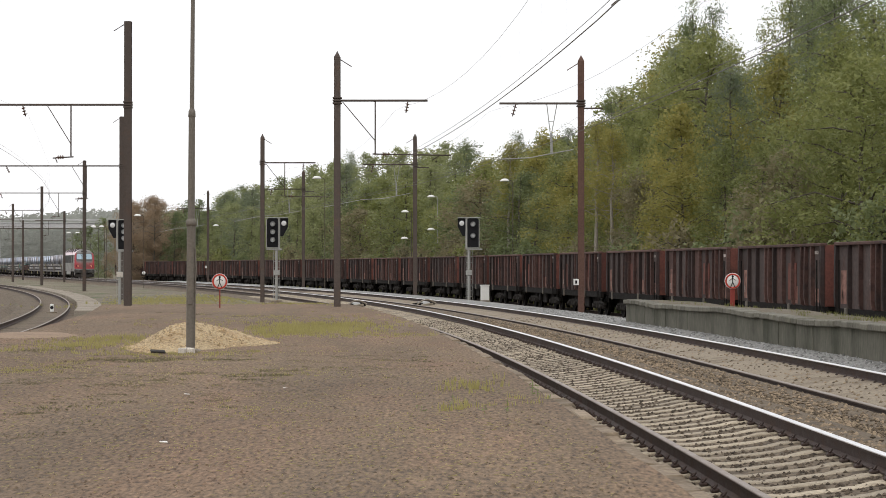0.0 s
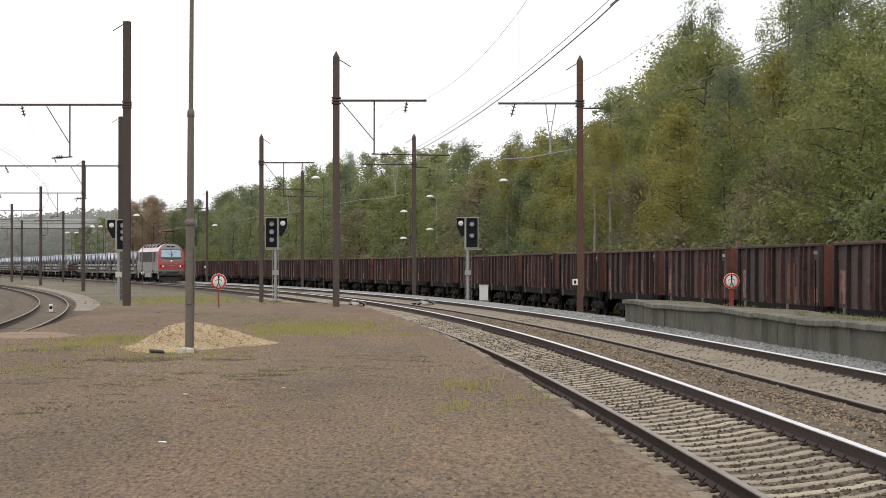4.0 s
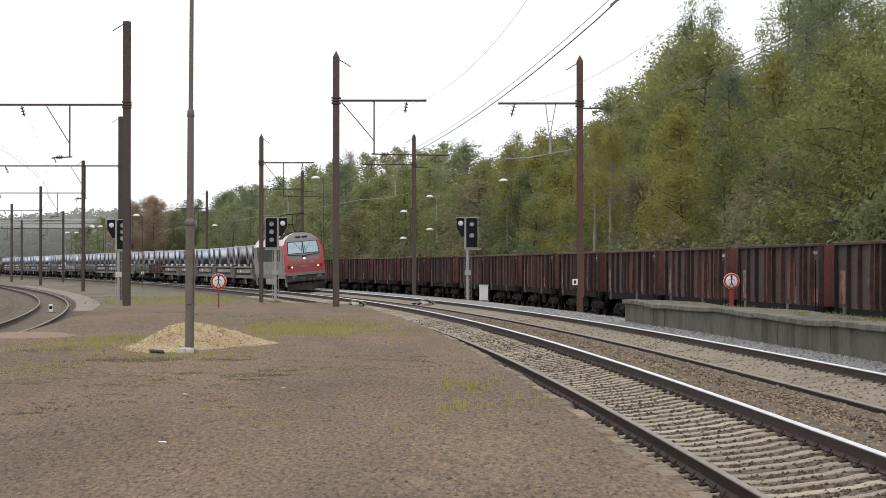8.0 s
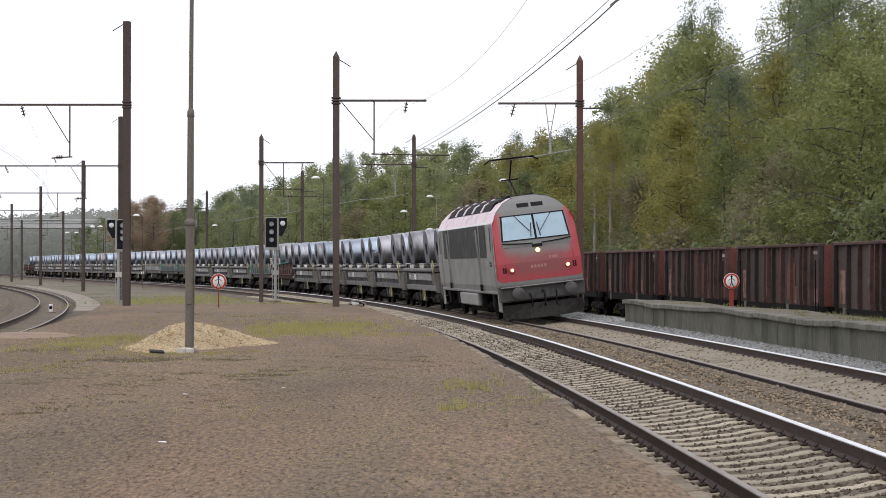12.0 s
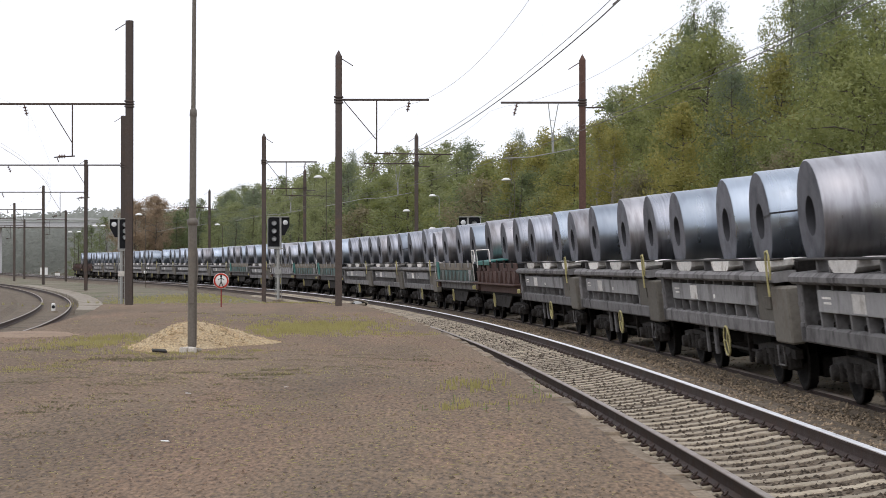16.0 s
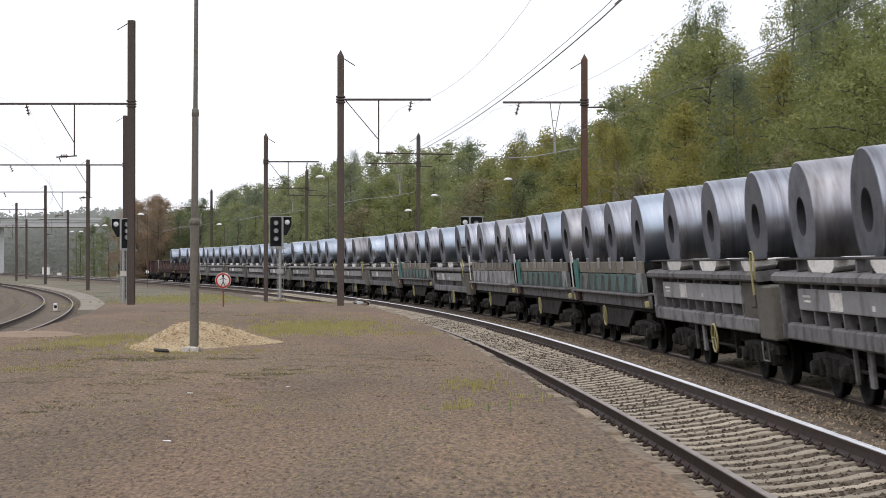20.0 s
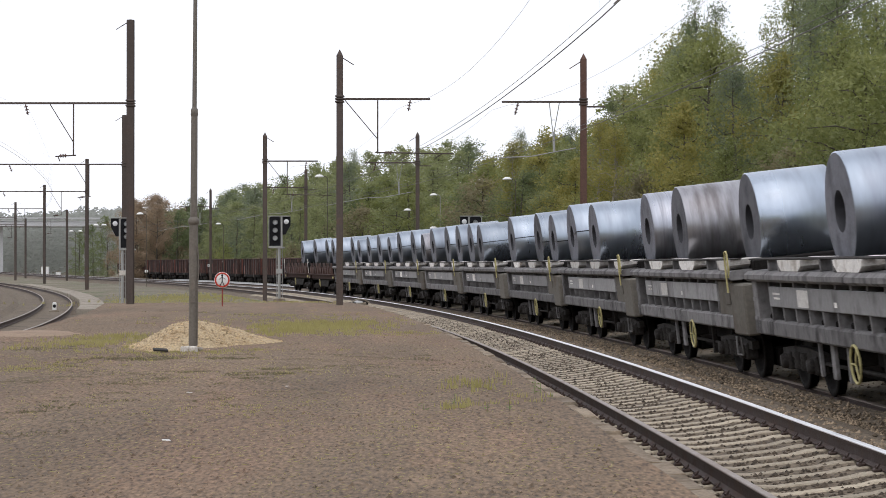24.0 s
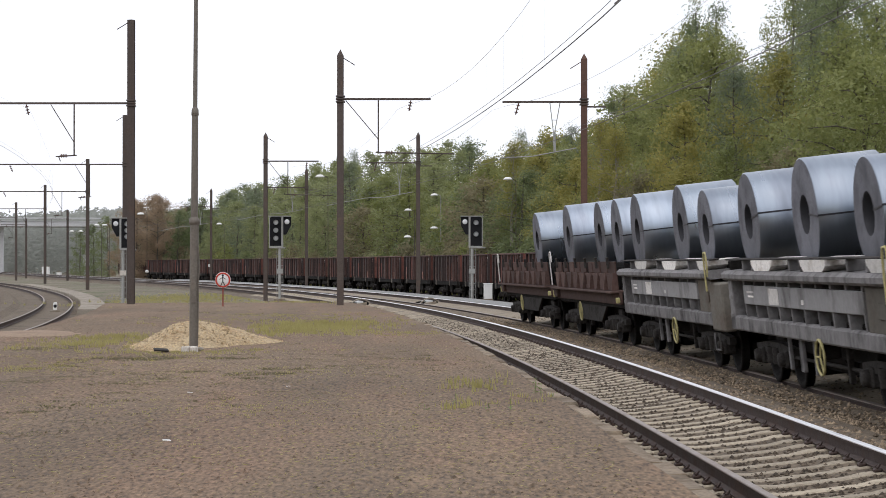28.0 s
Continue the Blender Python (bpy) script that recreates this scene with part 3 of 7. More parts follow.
for track, off, s0, cnt in ((track_1, -D_TRACK, 5.4, 230), (track_2, 0.0, 18.0, 90)):
    for i in range(cnt):
        s = s0 + 0.6 * i
        at = on_line(s, off, 0.0, CANT)
        sink = 0.0 if track is track_1 else -0.012
        sl = part("sleeper", sleeper_data, None, track, at=at @ pose(random.uniform(-0.015, 0.015), random.uniform(-0.02, 0.02), sink + random.uniform(-0.006, 0.003), 0, 0, random.uniform(-0.5, 0.5)))
        if s < 58:
            part("fastening", clip_data, None, sl, "rusty rail clips")


def build_kerb():
    """Edge stones of the platform beside the near track."""
    random.seed(4)
    variants = []
    for k in range(4):
        m = Mesh().box(-0.10, 0.10, -0.49, 0.49, -0.30, 0.0, 0.03)
        m.v = [(x + random.uniform(-.012, .012), y + random.uniform(-.01, .01), z + random.uniform(-.012, .008)) for x, y, z in m.v]
        variants.append(m.data("edge_stone", M_EDGE))
    for i in range(66):
        s = 6.0 + i
        x, y, th = line(s, EDGE + 0.06 + random.uniform(-0.02, 0.02))
        part("edge_stone", variants[i % 4], None, platform, at=pose(x, y, PLAT_Z - 0.01 + random.uniform(-0.02, 0.012), 0, random.uniform(-2, 2), math.degrees(th) + random.uniform(-0.6, 0.6)))


build_kerb()


def build_sand():
    """A thin spill of pale sand on the platform."""
    m = Mesh()
    n = 40
    vs = [(0, 0, 0.05)]
    for f in (0.6, 1.0):
        for i in range(n):
            a = i * math.tau / n
            r = f * (1 + 0.2 * noise.noise((2 * math.cos(a), 2 * math.sin(a), 6)))
            vs.append((1.35 * r * math.cos(a), 2.6 * r * math.sin(a), 0.035 if f < 1 else -0.03))
    m.add(vs, [(0, 1 + i, 1 + (i + 1) % n) for i in range(n)] + [(1 + i, 1 + n + i, 1 + n + (i + 1) % n, 1 + (i + 1) % n) for i in range(n)], True)
    solid("sand_spill", m, M_SAND, "thin spill of pale sand on the earth platform", "sand", pose(-9.4, 46.0, PLAT_Z))


build_sand()


def build_far_platform():
    """The higher platform beyond the main tracks, grown over with grass; its edge has settled in waves."""
    m = Mesh()
    ss = [-60 + i * 1.5 for i in range(81)]
    face = lambda s: 1.95 + 0.025 * math.sin(s * 0.4)
    top = lambda s: 0.745 + 0.026 * math.sin(s * 0.42 + 1) + 0.012 * math.sin(s * 1.1)
    vs, n = [], 7
    for s in ss:
        for o, z in ((face(s), -1.2), (face(s), top(s) - 0.13), (face(s) + 0.25, top(s) - 0.02), (face(s) + 0.8, top(s) - 0.01), (face(s) + 2.0, top(s) - 0.07), (5.6, 0.36), (6.0, -1.2)):
            x, y, th = line(s, o)
            vs.append((x, y, z))
    m.add(vs, [(i * n + j, (i + 1) * n + j, (i + 1) * n + j + 1, i * n + j + 1) for i in range(len(ss) - 1) for j in range(n - 1)] + [tuple((len(ss) - 1) * n + j for j in range(n))])
    p = solid("platform_far", m, M_GRASS, "raised platform overgrown with grass beyond the main tracks", "platform", kind="structure")
    random.seed(9)
    w = Mesh().box(-0.06, 0.08, -0.749, 0.749, -1.1, 0.0, 0.003).data("wall_panel", M_WALL)
    c = Mesh().box(-0.16, 0.28, -0.246, 0.246, -0.13, 0.0, 0.02).data("coping_stone", M_COPING)
    for i in range(42):
        s = 60.4 - 1.5 * i - 0.75
        x, y, th = line(s, face(s) - 0.05)
        slope = math.degrees(math.atan2(top(s + 0.5) - top(s - 0.5), 1.0))
        part("wall_panel", w, None, p, at=pose(x, y, top(s) - 0.13, 0, random.uniform(-0.15, 0.15), math.degrees(th)))
        for d in (-0.5, 0.0, 0.5):
            x, y, th = line(s + d, face(s + d) - 0.05 + random.uniform(-0.015, 0.015))
            part("coping_stone", c, None, p, at=pose(x, y, top(s + d) + random.uniform(-0.008, 0.01), slope, random.uniform(-1, 1), math.degrees(th) + random.uniform(-1, 1)))
    return p


build_far_platform()


def build_left_coping():
    """Pale concrete walkway along the left-hand track."""
    m = Mesh()
    for i in range(60):
        s = 88 + i * 2.0
        x, y, th = line(s + 1, left_off(s + 1) + 1.75)
        m.box(-0.6, 0.6, -0.985, 0.985, -0.5, 0.0, 0.03, pose(x, y, -0.12 + random.uniform(-0.012, 0.012), 0, 0, math.degrees(th)))
    solid("walkway", m, M_KERB, "pale concrete walkway along the curving track", "walkway", kind="structure")


build_left_coping()


# ---- overhead line ----
def build_mast(x, y, z0, h, red=False, w=0.24, bracket=1, flat=False, plate=0.0):
    """A rolled steel mast with flanges, a pointed cap and a small bracket near its top."""
    t = thing("catenary_mast", "rust-brown steel overhead line mast with a flat top" if flat else "rust-brown steel overhead line mast with a pointed top" if not red else "reddish-brown steel overhead line mast with a pointed top",
              "mast", "overhead line masts", pose(x, y, z0, 0, 0, 0))
    mt = M_MAST_RED if red else M_MAST
    q, g, v = w / 2, 0.016, 0.012
    outline = [(-q, -q), (q, -q), (q, -q + g), (v, -q + g), (v, q - g), (q, q - g), (q, q), (-q, q), (-q, q - g), (-v, q - g), (-v, -q + g), (-q, -q + g)]
    m = Mesh().prism([(a, b) for a, b in outline], 0.0, h, "z")
    part("column", m, mt, t)
    part("cap", Mesh().add([(-q, -q, h), (q, -q, h), (q, q, h), (-q, q, h), (0, 0, h + (0.03 if flat else 0.24))], [(0, 1, 4), (1, 2, 4), (2, 3, 4), (3, 0, 4), (3, 2, 1, 0)]), mt, t)
    part("footing", Mesh().box(-0.34, 0.34, -0.34, 0.34, -0.5, 0.07, 0.04), M_KERB, t, "concrete footing")
    part("earth_bracket", Mesh().tube([(bracket * q, 0, h - 0.1), (bracket * (q + 0.42), 0, h - 0.36)], 0.018, 5), mt, t)
    if plate:
        part("mast_plate", Mesh().box(-q - 0.18, -q + 0.03, -q - 0.03, -q - 0.01, plate - 0.12, plate + 0.12, 0.004), M_WHITE, t, "small white plate with a dark bar")
        part("plate_mark", Mesh().box(-q - 0.12, -q - 0.04, -q - 0.035, -q - 0.031, plate - 0.06, plate + 0.06), M_BLACK, t)
    return t


def insulator(p, q, n=5):
    """A ribbed insulator turned about the line from p to q."""
    m = Mesh()
    p, q = Vector(p), Vector(q)
    d = (q - p).normalized()
    a = d.cross(Vector((0, 0, 1)) if abs(d.z) < 0.9 else Vector((1, 0, 0))).normalized()
    b = d.cross(a)
    size = (q - p).length
    prof = [(0.0, 0.0), (0.025, 0.0)]
    for i in range(n):
        c = size * (i + 0.7) / (n + 0.4)
        prof += [(0.025, c - 0.02), (0.075, c - 0.016), (0.075, c + 0.016), (0.025, c + 0.02)]
    prof += [(0.025, size), (0.0, size)]
    vs, fs, k = [], [], 8
    for r, h in prof:
        vs += [p + d * h + (a * math.cos(j * math.tau / k) + b * math.sin(j * math.tau / k)) * r for j in range(k)]
    for i in range(len(prof) - 1):
        fs += [(i * k + j, (i + 1) * k + j, (i + 1) * k + (j + 1) % k, i * k + (j + 1) % k) for j in range(k)]
    return m.add(vs, fs)


def arm(mast, reach, hb=7.95, hc=5.75, side=1, outer=False, pale=False):
    """The cantilever: boom, stay, drop post and registration arm towards the track; on the outer masts a short steady arm, on the pale one a hanger in V form."""
    k = side
    mt = M_MAST
    part("boom", Mesh().box(min(k * 0.1, k * reach), max(k * 0.1, k * reach), -0.04, 0.04, hb - 0.04, hb + 0.04, 0.01), mt, mast)
    cl = Mesh()
    for z in (-0.1, 0.0, 0.1):
        cl.box(-0.17, 0.17, -0.18, 0.18, hb + z - 0.03, hb + z + 0.03, 0.01)
    part("boom_clamp", cl, mt, mast)
    if pale:
        vee = Mesh().tube([(k * 0.93, 0, hb - 0.03), (k * 1.14, 0, hb - 1.2)], 0.018, 5).tube([(k * 1.32, 0, hb - 0.03), (k * 1.18, 0, hb - 1.2)], 0.018, 5).tube([(k * 1.08, 0, hb - 0.7), (k * 1.24, 0, hb - 0.7)], 0.014, 5)
        part("hanger", vee, M_GALV, mast, "pale V-shaped hanger")
        part("drop_post", Mesh().tube([(k * 1.15, 0, hb - 1.15), (k * 1.13, 0, hb - 1.95)], 0.05, 8), M_GALV, mast, "pale drop tube")
        part("registration_arm", Mesh().tube([(k * 0.3, 0, hb - 1.78), (k * 1.1, 0, hb - 1.93), (k * 2.0, 0, hb - 2.1), (k * (reach + 0.05), 0, hb - 2.16)] + ([(k * 5.6, 0, hb - 2.62)] if reach > 3.17 else []), 0.022, 6), M_GALV, mast, "pale bowed registration arm")
        part("insulator", insulator((k * reach * 0.80, 0, hb - 0.04), (k * reach * 0.84, 0, hb - 0.5), 3), M_PORC, mast)
        part("feeder_bracket", Mesh().box(min(0, -k * 0.85), max(0, -k * 0.85), -0.03, 0.03, hb - 0.22, hb - 0.16, 0.008), mt, mast)
        return
    dx = k * (2.2 if outer else reach * 0.42)
    part("drop_post", Mesh().tube([(dx, 0, hb), (dx, 0, hc + 0.25)], 0.03, 6), mt, mast)
    part("stay", Mesh().tube([(k * 0.2 if not outer else dx + k * 0.9, 0, hb - 0.05), (dx, 0, hc + 0.75)], 0.018, 5), mt, mast)
    end = 0.7 if outer else reach * 0.84
    part("registration_arm", Mesh().tube([(dx - k * 0.1, 0, hc + 0.25), (dx + k * end * 0.6, 0, hc + 0.22), (dx + k * end, 0, hc + 0.2)], 0.028, 6), mt, mast)
    part("insulator", insulator((k * reach * 0.78, 0, hb - 0.05), (k * reach * 0.76, 0, hb - 0.45), 3), M_PORC, mast)
    part("steady_insulator", insulator((dx + k * 0.25, 0, hc + 0.24), (dx + k * 0.55, 0, hc + 0.23), 3), M_PORC, mast)
    part("steady_clamp", Mesh().tube([(dx + k * end * 0.85, 0, hc + 0.2), (dx + k * end * 0.75, 0, hc + 0.02)], 0.02, 5), mt, mast)


# the masts by their places: (x, y, base, height, reach of the arm, red)
MASTS_NEAR = [(-4.02, 78.0, 0.15, 9.53, 3.4, False), (-10.95, 125.0, -0.45, 10.0, 3.2, False)]
MASTS_FAR = [(5.28, 80.0, -0.75, 10.48, -3.15, True), (-1.78, 127.0, -0.9, 10.6, -3.2, False), (-11.4, 168.0, -0.9, 10.3, -3.2, False), (-25.5, 224.0, -0.9, 10.7, -3.2, False)]
MASTS_LEFT = [(-12.2, 80.0, 0.1, 11.15, -5.2, False), (-20.05, 129.0, -0.4, 11.5, -9.2, False), (-30.7, 177.0, -0.5, 11.3, -9.2, False), (-45.0, 232.0, -0.5, 11.2, -5.2, False),
              (-52.0, 284.0, -0.5, 9.8, -4.0, False), (-57.6, 277.0, -0.5, 10.6, -4.0, False), (-66.0, 325.0, -0.5, 9.5, -4.0, False)]
for rows in (MASTS_NEAR, MASTS_FAR, MASTS_LEFT):
    for x, y, z, h, reach, red in rows:
        left = rows is MASTS_LEFT
        mast = build_mast(x, y, z, h, red, 0.27 if left else 0.24, 1 if rows is MASTS_NEAR else -1, left, 1.95 if red else (2.6 if y == 224.0 else 0.0))
        arm(mast, abs(reach), (8.09 if red else 8.04) - z, 5.78 - z, 1 if reach > 0 else -1, left, rows is MASTS_FAR)
# the support just outside the view, over both tracks
x, y, th = line(27.0, 3.4)
mast = build_mast(x, y, -0.8, 10.4, False)
part("boom", Mesh().box(-7.2, 0.1, -0.05, 0.05, 8.7, 8.8, 0.01), M_MAST, mast)
part("drop_post", Mesh().tube([(-6.6, 0, 8.7), (-6.6, 0, 6.85)], 0.03, 6), M_MAST, mast)
part("registration_arm", Mesh().tube([(-6.6, 0, 6.9), (-7.12, 0, 6.76), (-7.24, 0, 6.66)], 0.022, 6), M_MAST, mast)


def build_wire(name, off, zc, s0, s1, label, thin=1.0):
    """Contact wire with its messenger, sagging between supports every 48 m, and droppers."""
    t = thing(name, label, "overhead wire", kind="structure")
    span, c, w, d = 48.0, [], [], []
    s = s0
    while s <= s1:
        u = ((s - 27.0) / span) % 1.0
        o = off(s) - 0.28 if callable(off) else off - float(np.interp(s, [27, 60, 110], [0.28, 0.42, 0.60]))
        x, y, th = line(s, o)
        zm = zc + 2.1 - 0.75 * 4 * u * (1 - u)
        c.append((x, y, zc + (0.0 if callable(off) else float(np.interp(s, [27, 75, 123], [-0.08, 0.03, 0.12])))))
        w.append((x, y, zm))
        if zm - zc > 0.3:
            d.append(((x, y, zc), (x, y, zm)))
        s += 4.0
    part("contact_wire", Mesh().tube(c, 0.011 * thin, 5), M_WIRE, t)
    part("auxiliary_wire", Mesh().tube([(x, y, z + 0.13) for x, y, z in c], 0.006 * thin, 5), M_WIRE, t)
    part("messenger_wire", Mesh().tube(w, 0.0045 * thin, 5), M_WIRE, t)
    m = Mesh()
    for a, b in d:
        m.tube([a, b], 0.0008, 3)
    part("dropper", m, M_WIRE, t)


build_wire("wire_1", -D_TRACK, 5.78, -60, 420, "copper contact wire and messenger over the near main track")
build_wire("wire_2", 0.0, 5.78, -60, 420, "copper contact wire and messenger over the far main track")
t = thing("wire_feeder", "two slack feeder wires along the far row of masts", "overhead wire", kind="structure")
for drop in (0.0, 0.42):
    part("feeder_wire", Mesh().tube([(*line(s, 3.55)[:2], 8.1 - drop - 0.85 * 4 * u * (1 - u)) for s, u in ((27 + 4 * i, (4 * i % 48) / 48) for i in range(49))], 0.005, 5), M_WIRE, t)
build_wire("wire_3", left_off, 5.6, -60, 420, "copper contact wire and messenger over the curving track", 0.5)


# ---- signals, signs, lamps ----
def build_signal(x, y, z0, yaw, flip=1, h=4.3, lenses=(0.30, 0.72, 1.14), pale=False):
    """A colour-light signal: a tall head with three lenses and a smaller side head, on a post with a ladder and cabinet."""
    t = thing("railway_signal", "grey-posted colour light signal with black head and unlit lenses", "signal", "signals beside the tracks", pose(x, y, z0, 0, 0, yaw))
    part("post", Mesh().tube([(0, 0, -0.3), (0, 0, h - 1.4)], 0.085, 10), M_GALV, t)
    f = flip
    cx = -0.21 * f
    b = part("head", Mesh().prism([(cx - 0.31, h - 1.55), (cx + 0.31, h - 1.55), (cx + 0.31, h - 0.08), (cx + 0.23, h), (cx - 0.23, h), (cx - 0.31, h - 0.08)], -0.10, 0.1), M_BLACK, t)
    for q0, q1, z0_, z1_ in ((cx - 0.35, cx - 0.31, h - 1.55, h - 0.04), (cx + 0.31, cx + 0.35, h - 1.55, h - 0.04), (cx - 0.35, cx + 0.35, h - 1.60, h - 1.555)):
        part("head_border", Mesh().box(q0, q1, -0.125, -0.085, z0_, z1_, 0.006), M_GALV, b, "pale border of the signal head")
    for down in lenses:
        zc = h - down
        part("lens", Mesh().lathe([(0.0, -0.125), (0.12, -0.12), (0.135, -0.10)], 16, "y", (cx, 0, zc)), M_LENS, b)
        part("lens_hood", Mesh().lathe([(0.155, -0.10), (0.155, -0.24), (0.145, -0.24), (0.145, -0.10)], 16, "y", (cx, 0, zc)), M_BLACK, b)
    s2 = part("side_head", Mesh().prism([(f * 0.15, h - 0.95), (f * 0.15, h), (f * 0.60, h), (f * 0.60, h - 0.45), (f * 0.34, h - 0.95)], -0.05, 0.1), M_BLACK, t)
    part("lens", Mesh().lathe([(0.0, -0.075), (0.12, -0.07), (0.135, -0.05)], 16, "y", (0.38 * f, 0, h - 0.27)), M_LENS, s2)
    part("lamp_board", Mesh().box(cx - 0.36, cx + 0.5, -0.12, 0.12, h - 1.68, h - 1.61, 0.01), M_GALV, t)
    part("top_hood", Mesh().box(-0.60, 0.60, -0.14, 0.14, h + 0.0, h + 0.045, 0.01), M_GALV, t)
    part("upper_post", Mesh().tube([(0.125 * f, -0.06, h - 1.62), (0.125 * f, -0.06, h + 0.04)], 0.065, 10), M_GALV, t)
    part("number_plate", Mesh().box(-0.17, 0.17, -0.125, -0.1, h - 3.02, h - 2.76, 0.01), M_CHALK if pale else M_GALV, t, "pale rectangular plate")
    m = Mesh()
    for a in (-0.16, 0.16):
        m.tube([(a, 0.22, -0.2), (a, 0.22, h - 1.3)], 0.016, 5)
    for k in range(9):
        m.tube([(-0.16, 0.22, 0.3 + 0.3 * k), (0.16, 0.22, 0.3 + 0.3 * k)], 0.011, 4)
    part("ladder", m, M_GALV, t)
    part("footing", Mesh().box(-0.3, 0.3, -0.3, 0.3, -0.5, 0.06, 0.03), M_KERB, t)
    return t


build_signal(-8.88, 110.0, -0.05, 3, 1, 4.4)
build_signal(1.32, 110.0, -0.10, -3, -1, 4.45, (0.31, 0.92))
build_signal(-17.2, 110.0, -0.30, 6, -1, 4.55, (0.28, 0.62, 0.96), True)


def figure_bars(m, k, y):
    """The plain walking mark of the notice, made of bars."""
    m.lathe([(0.0, y - 0.004), (0.028 * k, y - 0.004), (0.028 * k, y)], 12, "y", (0, 0, 0.115 * k))
    for a, b, w in (((0, 0.08), (0, -0.04), 0.026), ((0, -0.03), (-0.055, -0.15), 0.02), ((0, -0.03), (0.055, -0.15), 0.02), ((-0.075, 0.02), (0, 0.07), 0.015), ((0.075, 0.02), (0, 0.07), 0.015)):
        a, b = Vector((a[0] * k, a[1] * k)), Vector((b[0] * k, b[1] * k))
        d = (b - a).normalized() * 0.012 * k
        n = Vector((-d.y, d.x)).normalized() * w * 0.45 * k
        m.prism([tuple(a - d + n), tuple(a - d - n), tuple(b + d - n), tuple(b + d + n)], y - 0.004, y)


def build_notice(x, y, z0, r, hc, wide):
    t = thing("round_sign", "round white no-walking sign with red rim on a red post", "sign", "no-walking signs", pose(x, y, z0))
    part("post", Mesh().box(-wide, wide, 0.0, 0.05, -0.3, hc - r * 0.7, 0.008), M_REDPOST, t)
    d = part("disc", Mesh().lathe([(0, -0.016), (r * 0.99, -0.016), (r, -0.008), (r, 0.008), (0, 0.008)], 32, "y", (0, -0.01, hc)), M_WHITE, t, "white disc")
    part("rim", Mesh().lathe([(r * 0.75, -0.019), (r * 0.75, -0.024), (r * 0.96, -0.024), (r * 0.96, -0.019)], 32, "y", (0, -0.01, hc)), M_REDPAINT, d, "red ring")
    m = Mesh()
    figure_bars(m, r / 0.2, -0.027)
    m.v = [(a, b - 0.005, c + hc) for a, b, c in m.v]
    part("mark", m, M_BLACK, d, "black walking mark made of bars")
    return t


build_notice(-8.22, 76.0, 0.27, 0.29, 0.98, 0.022)
build_notice(8.62, 62.0, 0.62, 0.24, 0.75, 0.07)


def build_lamp_post():
    """The tall tapering lamp post in its sand heap: a wide lower part, a collar and slim steps above."""
    t = thing("lamp_post", "tall grey tapering steel lamp post on a concrete base", "lamp post", m=pose(-4.56, 37.3, PLAT_Z, 0, 0.3, 0))
    part("shaft", Mesh().tube([(0, 0, 0.0), (0, 0, 2.3)], 0.079, 14), M_POLE, t)
    part("middle_shaft", Mesh().tube([(0, 0, 2.28), (0, 0, 4.28)], 0.064, 14, r2=0.058), M_POLE, t)
    part("upper_shaft", Mesh().tube([(0, 0, 4.2), (0.01, 0, 9.0)], 0.042, 12, r2=0.03), M_POLE, t)
    part("collar", Mesh().lathe([(0.07, 2.25), (0.098, 2.27), (0.098, 2.35), (0.064, 2.39)], 16, "z"), M_POLE, t)
    part("upper_collar", Mesh().lathe([(0.05, 4.2), (0.068, 4.23), (0.062, 4.33), (0.04, 4.37)], 16, "z"), M_POLE, t)
    part("service_door", Mesh().box(-0.045, 0.045, -0.098, -0.08, 0.85, 1.35, 0.01), M_POLE, t)
    part("conduit", Mesh().tube([(0.075, -0.03, 0.1), (0.08, -0.03, 1.2), (0.1, -0.03, 1.5), (0.075, -0.03, 1.85)], 0.014, 6), M_POLE, t)
    part("base_block", Mesh().box(-0.17, 0.17, -0.42, 0.16, -0.2, 0.05, 0.03), M_KERB, t, "cracked concrete base")
    for x, y, a in ((-0.09, -0.5, 6), (0.07, -0.52, -8), (0.0, -0.36, 3)):
        part("base_stone", Mesh().box(-0.07, 0.07, -0.05, 0.05, -0.1, 0.09, 0.02, pose(x, y, 0, 0, 0, a)), M_CHALK, t, "whitewashed broken stone")
    part("lantern", Mesh().prism([(-0.1, 8.95), (0.75, 9.12), (0.8, 9.2), (0.1, 9.16), (-0.1, 9.05)], -0.14, 0.14), M_GALV, t)
    part("lantern_glass", Mesh().prism([(0.1, 8.95), (0.72, 9.08), (0.72, 9.1), (0.1, 8.99)], -0.1, 0.1), M_LENS, t)
    return t


build_lamp_post()
# thin dark slab that stands in for a dark spot by the heap
board = solid("board", Mesh().box(-0.13, 0.13, -0.12, 0.12, 0, 0.03, 0.008), M_GEAR, "thin dark slab lying by the gravel heap", "board", pose(-5.05, 36.6, PLAT_Z + 0.02, 6, 4, 12))


def build_yard_lamp(x, y, z0, h, turn=0, slim=False):
    t = thing("yard_lamp", "slim grey yard lamp with a white shade", "street lamp", "yard lamps", pose(x, y, z0, 0, 0, turn))
    part("pole", Mesh().tube([(0, 0, -0.3), (0, 0, h * 0.6), (0, 0, h - 0.15), (-0.12, 0, h), (-0.5, 0, h + 0.05)], 0.03 if slim else 0.045, 7, r2=0.03), M_BARK if slim else M_GALV, t)
    part("shade", Mesh().lathe([(0.02, 0.16), (0.2, 0.13), (0.34, 0.02), (0.36, -0.06), (0.3, -0.05), (0.0, 0.05)], 14, "z", (-0.62, 0, h)), M_WHITE, t, "white enamel shade")
    return t


